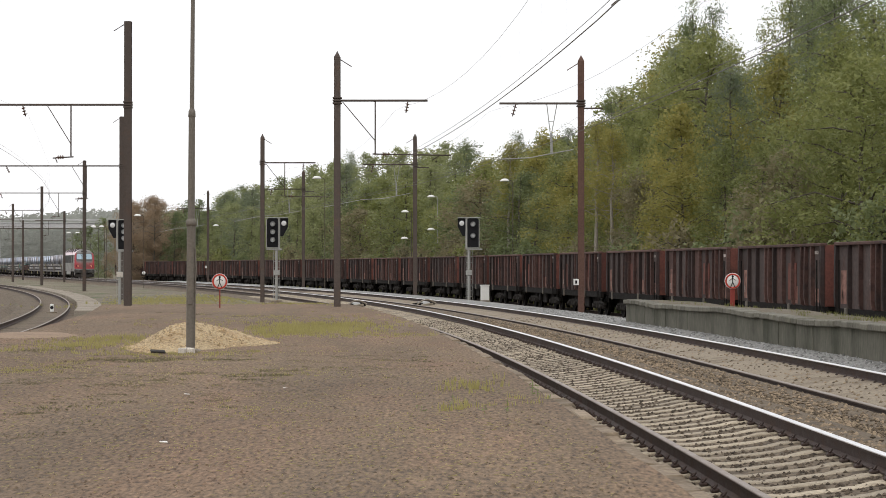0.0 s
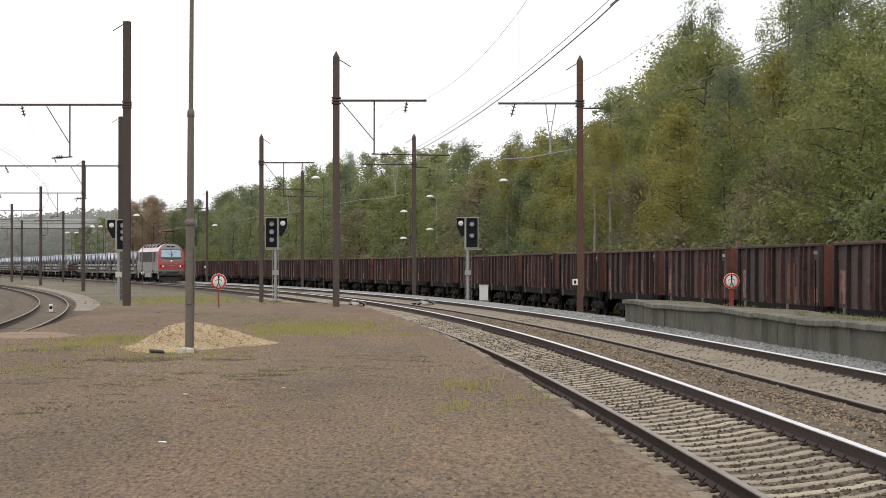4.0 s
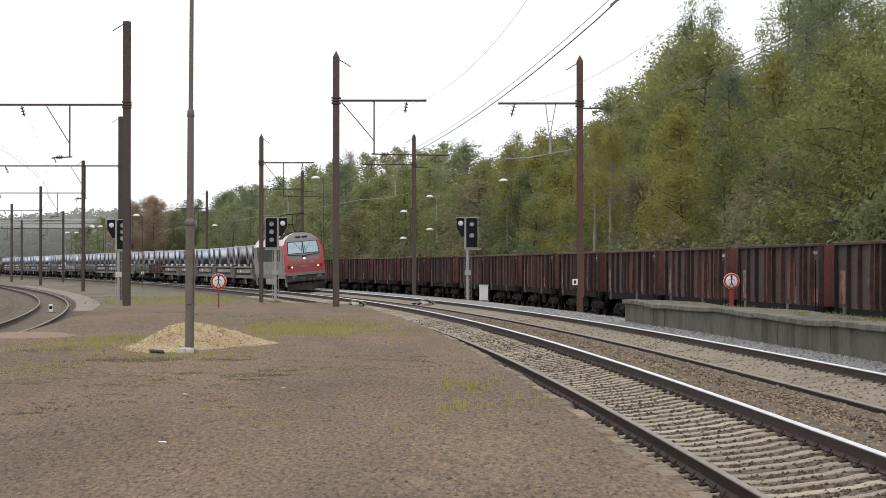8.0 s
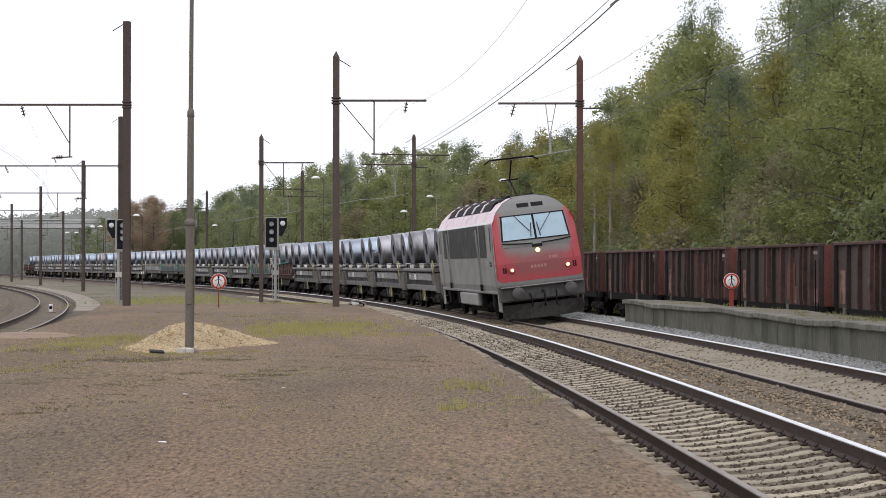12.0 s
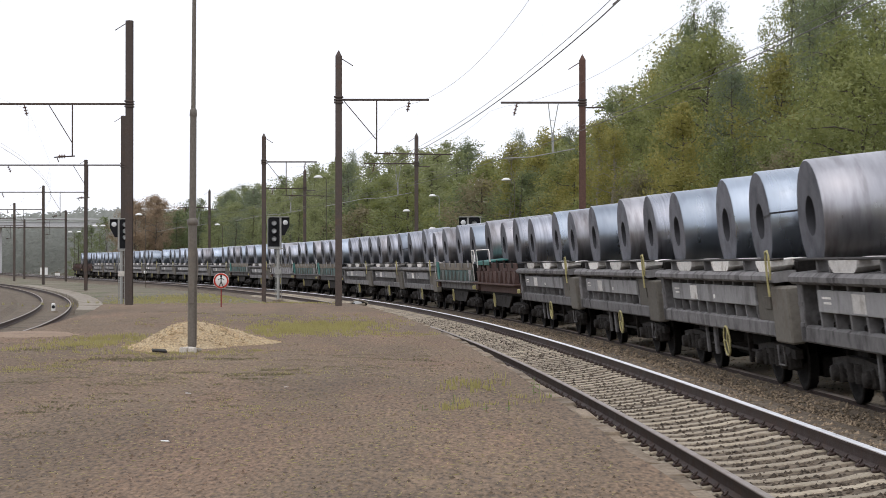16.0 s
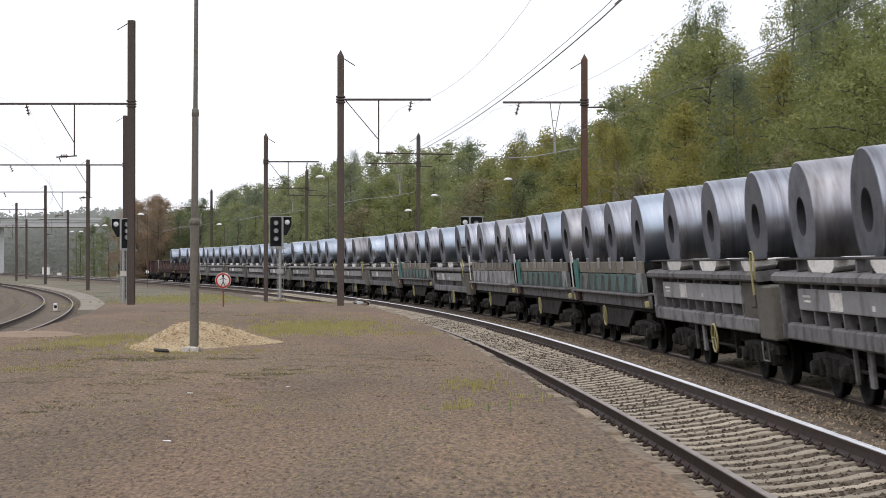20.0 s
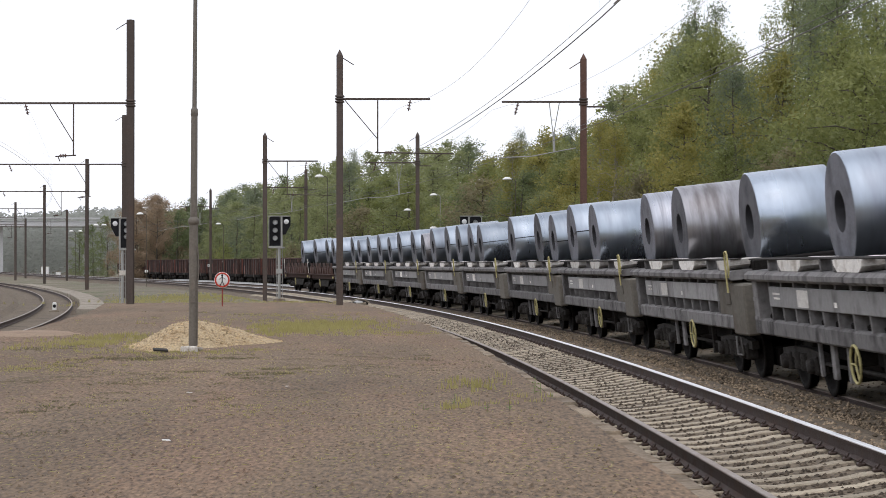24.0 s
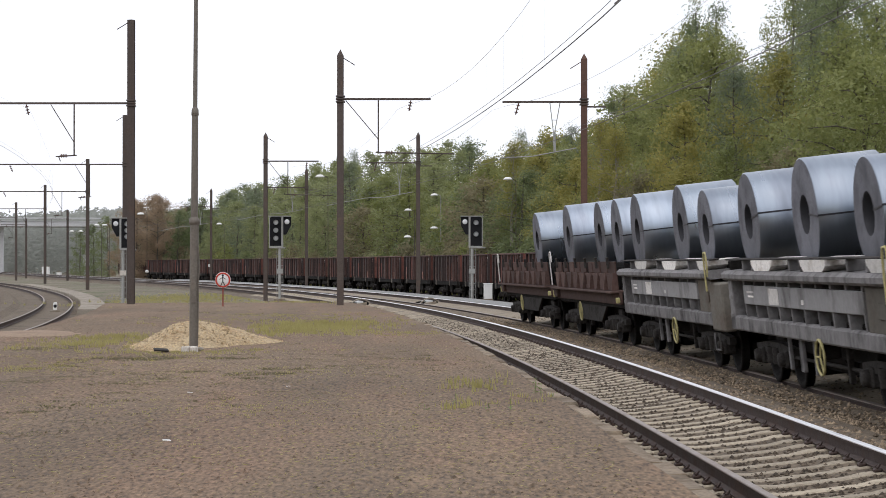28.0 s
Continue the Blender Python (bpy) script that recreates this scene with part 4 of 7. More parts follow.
for x, y, z0, h in ((4.7, 160.0, -0.9, 9.3), (-1.2, 194.0, -0.9, 9.2), (-3.65, 194.5, -0.9, 7.8), (-1.2, 193.0, -0.9, 6.1), (-3.7, 195.0, -0.9, 5.3), (-9.8, 160.0, -0.9, 9.5),
                    (-29.7, 201.0, -0.5, 7.2), (-43.6, 258.0, -0.5, 7.2), (-42.6, 258.0, -0.5, 7.2), (-27.6, 251.0, -0.9, 7.6), (-54.3, 300.0, -0.5, 7.1), (-53.0, 300.0, -0.5, 7.1)):
    build_yard_lamp(x + 0.6, y, z0, h, 0, y != 194.0 and y != 193.0)
# white relay cabinet beside the far track
cab = thing("relay_cabinet", "white painted steel relay cabinet on the ballast", "cabinet", m=pose(2.2, 112.0, -0.05, 0, 0, 6))
part("body", Mesh().box(-0.22, 0.22, -0.17, 0.17, 0.0, 0.80, 0.02), M_WHITE, cab)
part("lid", Mesh().box(-0.25, 0.25, -0.2, 0.2, 0.80, 0.85, 0.015), M_WHITE, cab)
part("door_panel", Mesh().box(-0.18, 0.18, -0.18, -0.168, 0.08, 0.74, 0.004), M_WHITE, cab)
part("plinth", Mesh().box(-0.26, 0.26, -0.2, 0.2, -0.5, 0.02, 0.01), M_KERB, cab)


def build_heap():
    """A low heap of yellow gravel round the lamp post."""
    random.seed(7)

    def hz(a, r):
        edge = 1 + 0.16 * noise.noise((math.cos(a) * 1.3, math.sin(a) * 1.3, 2)) + 0.1 * math.sin(3 * a)
        u = min(1.0, r / edge)
        return 0.47 * (1 - mask(u, 0.0, 1.0)) ** 0.85 + 0.02 * noise.noise((r * 5 * math.cos(a), r * 5 * math.sin(a), 0)), edge
    m = Mesh()
    vs = [(0.25, 0, 0.45)]
    na, nr = 64, 14
    for i in range(1, nr + 1):
        for k in range(na):
            a = k * math.tau / na
            z, e = hz(a, i / nr * 1.12)
            rx = 1.50 if math.cos(a) > 0 else 1.12
            vs.append((0.25 + i / nr * 1.12 * rx * e * math.cos(a), i / nr * 1.12 * 2.3 * e * math.sin(a), z - (0.06 if i == nr else 0)))
    fs = [(0, 1 + k, 1 + (k + 1) % na) for k in range(na)]
    for i in range(nr - 1):
        fs += [(1 + i * na + k, 1 + (i + 1) * na + k, 1 + (i + 1) * na + (k + 1) % na, 1 + i * na + (k + 1) % na) for k in range(na)]
    m.add(vs, fs, True)
    heap = solid("gravel_heap", m, M_GRAVEL, "low heap of yellow gravel round the lamp post", "gravel heap", pose(-5.17, 39.7, PLAT_Z - 0.01))
    p = Mesh()
    for _ in range(2600):
        a, r = random.uniform(0, math.tau), math.sqrt(random.random()) * 1.15
        z, e = hz(a, r)
        rx = 1.50 if math.cos(a) > 0 else 1.12
        x, y = 0.25 + r * rx * e * math.cos(a), r * 2.3 * e * math.sin(a)
        q = random.uniform(0.012, 0.035)
        stone(p, x, y, max(z, 0.0), q)
    part("loose_gravel", p, M_PEBBLE, heap, "loose yellow pebbles")["kind"] = "stuff"


def chip(m, x, y, z, q):
    """A flat little clod or chipping, lying on the ground."""
    a = random.uniform(0, math.tau)
    vs = [(x + q * random.uniform(0.7, 1.3) * math.cos(a + k * 1.571), y + q * random.uniform(0.7, 1.3) * math.sin(a + k * 1.571), z) for k in range(4)]
    m.add(vs + [(x, y, z + q * random.uniform(0.4, 1.0))], [(0, 1, 4), (1, 2, 4), (2, 3, 4), (3, 0, 4)])


def stone(m, x, y, z, q):
    """A small irregular stone."""
    vs = [(x + a * q * random.uniform(0.6, 1.2), y + b * q * random.uniform(0.6, 1.2), z + c * q * random.uniform(0.5, 0.9)) for a, b, c in ((1, 0, 0), (0, 1, 0), (-1, 0, 0), (0, -1, 0), (0, 0, 1), (0, 0, -1))]
    m.add(vs, [(0, 1, 4), (1, 2, 4), (2, 3, 4), (3, 0, 4), (1, 0, 5), (2, 1, 5), (3, 2, 5), (0, 3, 5)])


build_heap()


def blades(m, x, y, z, n, h, spread, rng, lean=0.35):
    """A tuft of grass blades."""
    for _ in range(n):
        a, r = rng.uniform(0, math.tau), spread * math.sqrt(rng.random())
        px, py = x + r * math.cos(a), y + r * math.sin(a)
        q, hh = rng.uniform(0, math.tau), h * rng.uniform(0.5, 1.15)
        w = rng.uniform(0.004, 0.009)
        tx, ty = px + math.cos(q) * lean * hh * rng.random(), py + math.sin(q) * lean * hh * rng.random()
        k = len(m.v)
        m.v += [(px - w, py, z), (px + w, py, z), ((px + tx) / 2 + w * 0.7, (py + ty) / 2, z + hh * 0.6), (tx, ty, z + hh)]
        m.f += [(k, k + 1, k + 2), (k, k + 2, k + 3)]
        m.s += [False, False]


def build_growth():
    rng = random.Random(17)
    g = Mesh()
    # (x, y, half width, half depth, tufts, blade height): sparse yellow grass round the heap and along the platform
    for cx, cy, rx, ry, n, h in ((-3.4, 50.0, 1.4, 5.5, 460, 0.11), (-2.4, 52.0, 1.2, 4.5, 200, 0.09), (-6.9, 41.5, 1.2, 3.6, 320, 0.08), (-4.6, 36.6, 1.9, 0.9, 130, 0.05), (-6.5, 33.5, 2.6, 3.2, 150, 0.035),
                                 (0.35, 26.3, 0.4, 1.6, 20, 0.12), (0.1, 22.3, 0.25, 1.2, 10, 0.10), (0.9, 23.6, 0.4, 1.4, 8, 0.07), (-6.2, 30.5, 1.6, 1.6, 140, 0.03), (-3.0, 31.0, 2.4, 5.0, 200, 0.025), (-1.5, 22.0, 2.8, 5.0, 200, 0.022), (-1.5, 47.0, 2.5, 2.0, 220, 0.04), (-10.0, 92.0, 3.5, 14.0, 140, 0.08), (-6.0, 90.0, 2.0, 9.0, 160, 0.07),
                                 (-4.5, 60.0, 4.5, 8.0, 320, 0.05), (-16.5, 130.0, 5.0, 26.0, 1300, 0.14)):
        for _ in range(n):
            x, y = cx + rx * rng.gauss(0, 0.5), cy + ry * rng.gauss(0, 0.5)
            s = y - 5
            lx, ly, th = line(s)
            o = (x - lx) * math.cos(th)
            if o > EDGE - 0.1:
                continue
            z = plat_z(s, o) if s < 112 else ground_z(x, y)
            blades(g, x, y, max(z, ground_z(x, y)) - 0.01, 7, h, 0.09, rng)
    solid("grass", g, M_BLADE, "thin yellowing grass on the earth platform", "grass", kind="stuff")
    moss = Mesh()
    for cx, cy, rx, ry, n in ((-3.2, 28.0, 1.9, 4.5, 900), (-5.6, 27.5, 1.3, 5.0, 420), (-4.4, 34.0, 2.2, 1.6, 380), (-1.0, 34.0, 1.6, 5.0, 260), (-7.4, 40.0, 1.0, 4.0, 260), (-4.2, 20.0, 0.8, 3.0, 200), (-7.0, 66.0, 3.0, 9.0, 300)):
        for _ in range(n):
            x, y = cx + rx * rng.gauss(0, 0.55), cy + ry * rng.gauss(0, 0.55)
            lx, ly, th = line(y - 5)
            o = (x - lx) * math.cos(th)
            if o < EDGE - 0.2 and noise.noise((x * 1.1, y * 0.3, 7)) > -0.05:
                blades(moss, x, y, plat_z(y - 5, o) - 0.008, 8, 0.022, 0.12, rng, 1.8)
    solid("moss", moss, M_MOSS, "low dark green moss and creeping weeds on the platform", "moss", kind="stuff")
    far = Mesh()
    for _ in range(900):
        s, o = rng.uniform(8, 58), rng.uniform(2.3, 5.4)
        if rng.random() < (0.25 if s > 46 else 0.9 - 0.012 * s) and noise.noise((s * 0.3, o * 0.8, 11)) > -0.25:
            x, y, th = line(s, o)
            blades(far, x, y, float(np.interp(o, [1.9, 2.75, 3.95, 5.6], [0.74, 0.735, 0.675, 0.36])) - 0.03, 9, 0.11, 0.14, rng, 0.7)
    solid("verge_grass", far, M_VERGE, "rough green grass on the far platform", "grass", kind="stuff")
    # dry straw and leaf litter trodden into the earth
    d = Mesh()
    for _ in range(15000):
        y = 12.8 + 34 * rng.random() ** 1.8
        lx, ly, th = line(y - 5)
        o = EDGE - 0.3 - 9.0 * rng.random()
        if noise.noise((o * 0.5, y * 0.25, 4)) < rng.uniform(-0.7, 0.3):
            continue
        a, q = rng.uniform(0, math.tau), rng.uniform(0.012, 0.035)
        x, z = lx + o * math.cos(th), plat_z(y - 5, o) + 0.004
        dx, dy = q * math.cos(a), q * math.sin(a)
        i = len(d.v)
        d.v += [(x - dx, y - dy, z), (x - dy * 0.12, y + dx * 0.12, z + 0.006), (x + dx, y + dy, z + rng.uniform(0, 0.014)), (x + dy * 0.12, y - dx * 0.12, z + 0.003)]
        d.f.append((i, i + 1, i + 2, i + 3))
        d.s.append(False)
    solid("straw", d, M_BLADE, "dry straw and leaf litter on the earth platform", "straw", kind="stuff")
    w = Mesh()
    for x, y, n, h in ((1.05, 24.8, 26, 0.20), (1.10, 24.5, 16, 0.14), (0.08, 22.4, 14, 0.16), (0.66, 21.9, 12, 0.14), (0.42, 21.6, 10, 0.10), (-0.25, 22.0, 8, 0.06), (1.22, 24.0, 8, 0.06)):
        for _ in range(n):
            c = Vector((x + rng.gauss(0, 0.03), y + rng.gauss(0, 0.04), PLAT_Z + rng.uniform(0.0, h)))
            weed_leaf(w, c, rng)
        w.tube([(x, y, PLAT_Z - 0.02), (x + 0.01, y, PLAT_Z + h)], 0.0025, 4)
    solid("weeds", w, M_WEED, "small green weeds in the platform earth", "weeds", kind="stuff")
    # loose clods and chippings on the platform
    c = Mesh()
    random.seed(19)
    for _ in range(34000):
        y = 12.6 + 48 * rng.random() ** 1.9
        s = y - 5
        lx, ly, th = line(s)
        o = EDGE - 0.25 - 9.5 * rng.random()
        chip(c, lx + o * math.cos(th), ly + o * math.sin(th), plat_z(s, o) - 0.002, rng.uniform(0.006, 0.016) if rng.random() < 0.97 else rng.uniform(0.016, 0.03))
    solid("chippings", c, M_CLOD, "loose chippings and clods on the platform", "gravel", kind="stuff")
    b, inner = Mesh(), Mesh()
    k = math.tan(radians(CANT))
    for _ in range(40000):
        s = 12 + 62 * rng.random() ** 1.5
        o = rng.uniform(-D_TRACK - 1.6, 2.6)
        r1, r2 = o + D_TRACK, o
        if r1 < 1.45:
            z = -0.212 + r1 * k + (0.012 if abs(r1) > 0.4 else 0.0)
            if abs((s - 5.4 + 0.3) % 0.6 - 0.3) < 0.12 and rng.random() < (0.8 if s < 24 else 0.45):
                continue
        elif r2 < -1.45:
            z = -0.10 - 0.13 * (r2 + 2.2)
        elif r2 < -0.78:
            z = -0.05 + r2 * k
        else:
            z = -0.15 + min(r2, 1.5) * k
        if r1 < 1.2 and rng.random() < 0.1:
            continue
        if abs(abs(r1) - 0.75) < 0.1 or abs(abs(r2) - 0.75) < 0.1 or (abs(r2) < 0.7 and rng.random() < 0.8):
            continue
        x, y, th = line(s, o)
        if r1 > 0.85:
            stone(b, x, y, z, rng.uniform(0.018, 0.042))
        else:
            stone(inner, x, y, z + 0.006, rng.uniform(0.014, 0.034))
    part("ballast_stones", b, M_STONE, bed, "loose brown ballast stones")["kind"] = "stuff"
    part("track_stones", inner, M_STONE_DARK, bed, "dark stones between the sleepers")["kind"] = "stuff"
    e = Mesh()
    for _ in range(7000):
        s = 22 + 60 * rng.random() ** 1.4
        o = rng.uniform(1.1, 3.4)
        x, y, th = line(s, o)
        z = float(np.interp(o, [1.0, 1.5, 2.35, 4.6], [-0.13 + 1.0 * k, 0.05, 0.10, -1.0]))
        stone(e, x, y, z, rng.uniform(0.025, 0.05))
    part("shoulder_stones", e, M_STONE_GREY, bed, "loose grey ballast stones")["kind"] = "stuff"
    # litter
    for x, y, a in ((-2.46, 18.2, 20), (-3.1, 25.0, 70), (-2.0, 26.2, 10)):
        solid("litter", Mesh().box(-0.035, 0.035, -0.025, 0.025, 0, 0.008, 0.003), M_WHITE, "small scrap of white paper on the earth", "litter", pose(x, y, plat_z(y - 5, -8) + 0.006, 4, 3, a), "scraps of litter")


def weed_leaf(m, c, rng):
    a = rng.uniform(0, math.tau)
    d = Vector((math.cos(a), math.sin(a), rng.uniform(0.1, 0.8))) * rng.uniform(0.02, 0.045)
    n = Vector((-d.y, d.x, 0)) * 0.3
    k = len(m.v)
    m.v += [tuple(c), tuple(c + d * 0.5 + n), tuple(c + d), tuple(c + d * 0.5 - n)]
    m.f.append((k, k + 1, k + 2, k + 3))
    m.s.append(False)


M_CLOD = mat("earth_clods", (0.168, 0.122, 0.080), 0.95, vary=0.2, scale=0.6, fine=40, bump=0.0, second=(0.205, 0.132, 0.092), mix=0.48, isle=0.5, stretch=(1, 0.25, 1))
M_MOSS = leaf_mat("low_moss", (0.115, 0.108, 0.052), (0.17, 0.150, 0.080))
M_VERGE = leaf_mat("verge_grass", (0.105, 0.120, 0.035), (0.20, 0.195, 0.070))
M_STONE = mat("brown_ballast_stone", (0.225, 0.172, 0.115), 0.95, vary=0.2, scale=4, fine=40, bump=0.0, second=(0.11, 0.085, 0.06), mix=0.5, isle=0.6)
M_STONE_DARK = mat("dark_brown_stone", (0.098, 0.076, 0.054), 0.95, vary=0.2, scale=4, fine=40, bump=0.0, second=(0.060, 0.046, 0.034), mix=0.5, isle=0.5)
M_STONE_GREY = mat("grey_ballast_stone", (0.25, 0.25, 0.24), 0.95, vary=0.2, scale=4, fine=40, bump=0.2, second=(0.15, 0.15, 0.14), mix=0.5, isle=0.5)
build_growth()

# small trackside things at the curving tracks and in the distance
gs = thing("ground_signal", "small white ground signal between the curving rails", "ground signal", m=pose(-18.15, 96.0, -0.36, 0, 0, 10))
part("housing", Mesh().box(-0.09, 0.09, -0.1, 0.1, 0.05, 0.42, 0.03), M_WHITE, gs)
part("lens", Mesh().lathe([(0.0, -0.115), (0.07, -0.11), (0.08, -0.1)], 12, "y", (0, 0, 0.25)), M_BLACK, gs)
part("base", Mesh().box(-0.25, 0.25, -0.2, 0.2, -0.2, 0.06, 0.02), M_KERB, gs)
for x, y, w, h in ((-87.5, 452.0, 0.75, 2.5), (-84.6, 452.0, 0.45, 1.3)):
    cb = thing("trackside_cabin", "white trackside cabin far down the line", "cabin", "white cabins", pose(x, y, ground_z(x, y) - 0.05))
    part("body", Mesh().box(-w, w, -0.7, 0.7, -0.2, h, 0.04), M_WHITE, cb)
    part("roof", Mesh().box(-w - 0.1, w + 0.1, -0.8, 0.8, h, h + 0.12, 0.03), M_KERB, cb)
md = thing("marker_disc", "small round white marker on a thin post", "marker", m=pose(-34.6, 239.0, -0.95))
part("post", Mesh().tube([(0, 0, -0.2), (0, 0, 1.95)], 0.03, 6), M_GALV, md)
part("disc", Mesh().lathe([(0, -0.03), (0.2, -0.03), (0.2, 0.0), (0, 0.0)], 18, "y", (0, 0, 1.95)), M_WHITE, md)


def build_ramp(s, off):
    """A low contact ramp lying between the rails: a ribbed bar with bent-down ends on two blocks."""
    t = thing("contact_ramp", "low pale metal contact ramp lying between the rails", "contact ramp", "contact ramps in the tracks", on_line(s, off, -0.1, CANT))
    part("bar", Mesh().prism([(-1.3, -0.06), (-1.0, 0.12), (1.0, 0.12), (1.3, -0.06), (1.24, -0.08), (0.96, 0.08), (-0.96, 0.08), (-1.24, -0.08)], -0.16, 0.16, "x"), M_GALV, t)
    for y in (-0.7, 0.7):
        part("block", Mesh().box(-0.45, 0.45, y - 0.1, y + 0.1, -0.1, 0.085, 0.02), M_DARK, t)
    part("end_plate", Mesh().box(-0.3, 0.3, -1.36, -1.24, -0.08, 0.06, 0.02), M_KERB, t)
    part("hoop", Mesh().tube([(-0.5 + 0.1 * i, -0.9, 0.0 + 0.24 * math.sin(math.pi * i / 10)) for i in range(11)], 0.035, 7), M_KERB, t, "pale bent hoop over the ramp")


build_ramp(97.5, -D_TRACK)
build_ramp(99.5, 0.0)


# ---- rolling stock ----
def wheel_mesh(r=0.46):
    return Mesh().lathe([(0.05, -0.09), (0.14, -0.09), (0.15, -0.05), (r - 0.09, -0.035), (r - 0.07, -0.065), (r, -0.065), (r, 0.055), (r + 0.03, 0.06), (r + 0.03, 0.085), (r - 0.07, 0.085), (r - 0.09, 0.02), (0.12, 0.03), (0.05, 0.03)], 14, "x").data("wheel", M_DARK)


WHEEL = wheel_mesh()


def add_bogie(t, y, wb=1.8, frame_mat=None):
    """A two-axle bogie: cranked side frames, springs, axle boxes, bolster, brake blocks and wheels."""
    fm = frame_mat or M_GEAR
    m = Mesh()
    for k in (-1, 1):
        a, b = (k * 1.0 - 0.06, k * 1.0 + 0.06)
        h = wb / 2
        m.prism([(y - h - 0.45, 0.50), (y - h - 0.45, 0.64), (y - 0.55, 0.70), (y + 0.55, 0.70), (y + h + 0.45, 0.64), (y + h + 0.45, 0.50), (y + h - 0.3, 0.52), (y + 0.45, 0.36), (y - 0.45, 0.36), (y - h + 0.3, 0.52)], a, b, "x")
        for q in (-h, h):
            m.box(a - 0.05, b + 0.05, y + q - 0.16, y + q + 0.16, 0.32, 0.60, 0.03)
            m.lathe([(0.0, -0.1), (0.1, -0.1), (0.12, -0.06), (0.12, 0.0)], 10, "x", (k * 1.1, y + q, 0.46))
        for q in (-0.22, 0.22):
            m.lathe([(0.085, 0.36), (0.10, 0.40), (0.085, 0.44), (0.10, 0.48), (0.085, 0.52), (0.10, 0.56), (0.085, 0.62)], 10, "z", (k * 1.05, y + q, 0))
    m.box(-0.95, 0.95, y - 0.3, y + 0.3, 0.5, 0.85, 0.03)
    bg = part("bogie", m, fm, t, "dark dirty bogie")
    for q in (-wb / 2, wb / 2):
        part("axle", Mesh().tube([(-0.85, y + q, 0.46), (0.85, y + q, 0.46)], 0.075, 8), M_DARK, bg)
        part("wheel", WHEEL, None, bg, at=pose(-0.78, y + q, 0.46, 0, 0, 180))
        part("wheel", WHEEL, None, bg, at=pose(0.78, y + q, 0.46))


def add_buffers(t, y, d, z=1.04, r=0.22):
    """Two buffers and a screw coupling at an end; d: the way it faces along y."""
    for k in (-0.87, 0.87):
        m = Mesh().lathe([(0.0, d * 0.62), (r * 0.8, d * 0.615), (r, d * 0.59), (r, d * 0.56), (0.08, d * 0.54), (0.08, d * 0.3), (0.11, d * 0.3), (0.13, 0.0)], 16, "y", (k, y, z))
        part("buffer", m, M_GEAR, t)
    part("coupling", Mesh().tube([(0, y, z - 0.05), (0, y + d * 0.25, z - 0.06), (0, y + d * 0.45, z - 0.3), (0, y + d * 0.3, z - 0.45)], 0.035, 6), M_DARK, t)


L_WAG = 11.0     # body length; 12.1 over the buffers


def wagon_base(t, mat_frame):
    part("underframe", Mesh().box(-1.15, 1.15, 0.05, L_WAG - 0.05, 0.92, 1.18, 0.02).box(-0.3, 0.3, 0.1, L_WAG - 0.1, 0.50, 0.94, 0.02), mat_frame, t)
    add_bogie(t, 2.0)
    add_bogie(t, L_WAG - 2.0)
    add_buffers(t, 0.0, -1)
    add_buffers(t, L_WAG, 1)
    # brake gear with wide low boxes added to block light under the wagon
    part("brake_rigging", Mesh().box(-0.85, 0.85, 3.3, 7.7, 0.55, 0.94, 0.03).box(-0.7, 0.7, 4.4, 5.0, 0.34, 0.9, 0.03).box(-0.64, 0.64, 0.7, 3.3, 0.17, 0.5, 0.03).box(-0.64, 0.64, 7.7, 10.3, 0.17, 0.5, 0.03).box(-0.55, 0.55, 3.3, 7.7, 0.26, 0.6, 0.03)
         .tube([(-0.6, 5.4, 0.62), (-0.6, 7.0, 0.62)], 0.22, 12), M_DARK, t)
    part("brake_pipe", Mesh().tube([(-1.0, 3.2, 0.50), (-1.0, 7.8, 0.50)], 0.03, 6).box(-1.06, -0.98, 4.1, 4.2, 0.3, 0.95, 0.01).box(-1.06, -0.98, 6.1, 6.2, 0.34, 0.95, 0.01), M_GEAR, t)


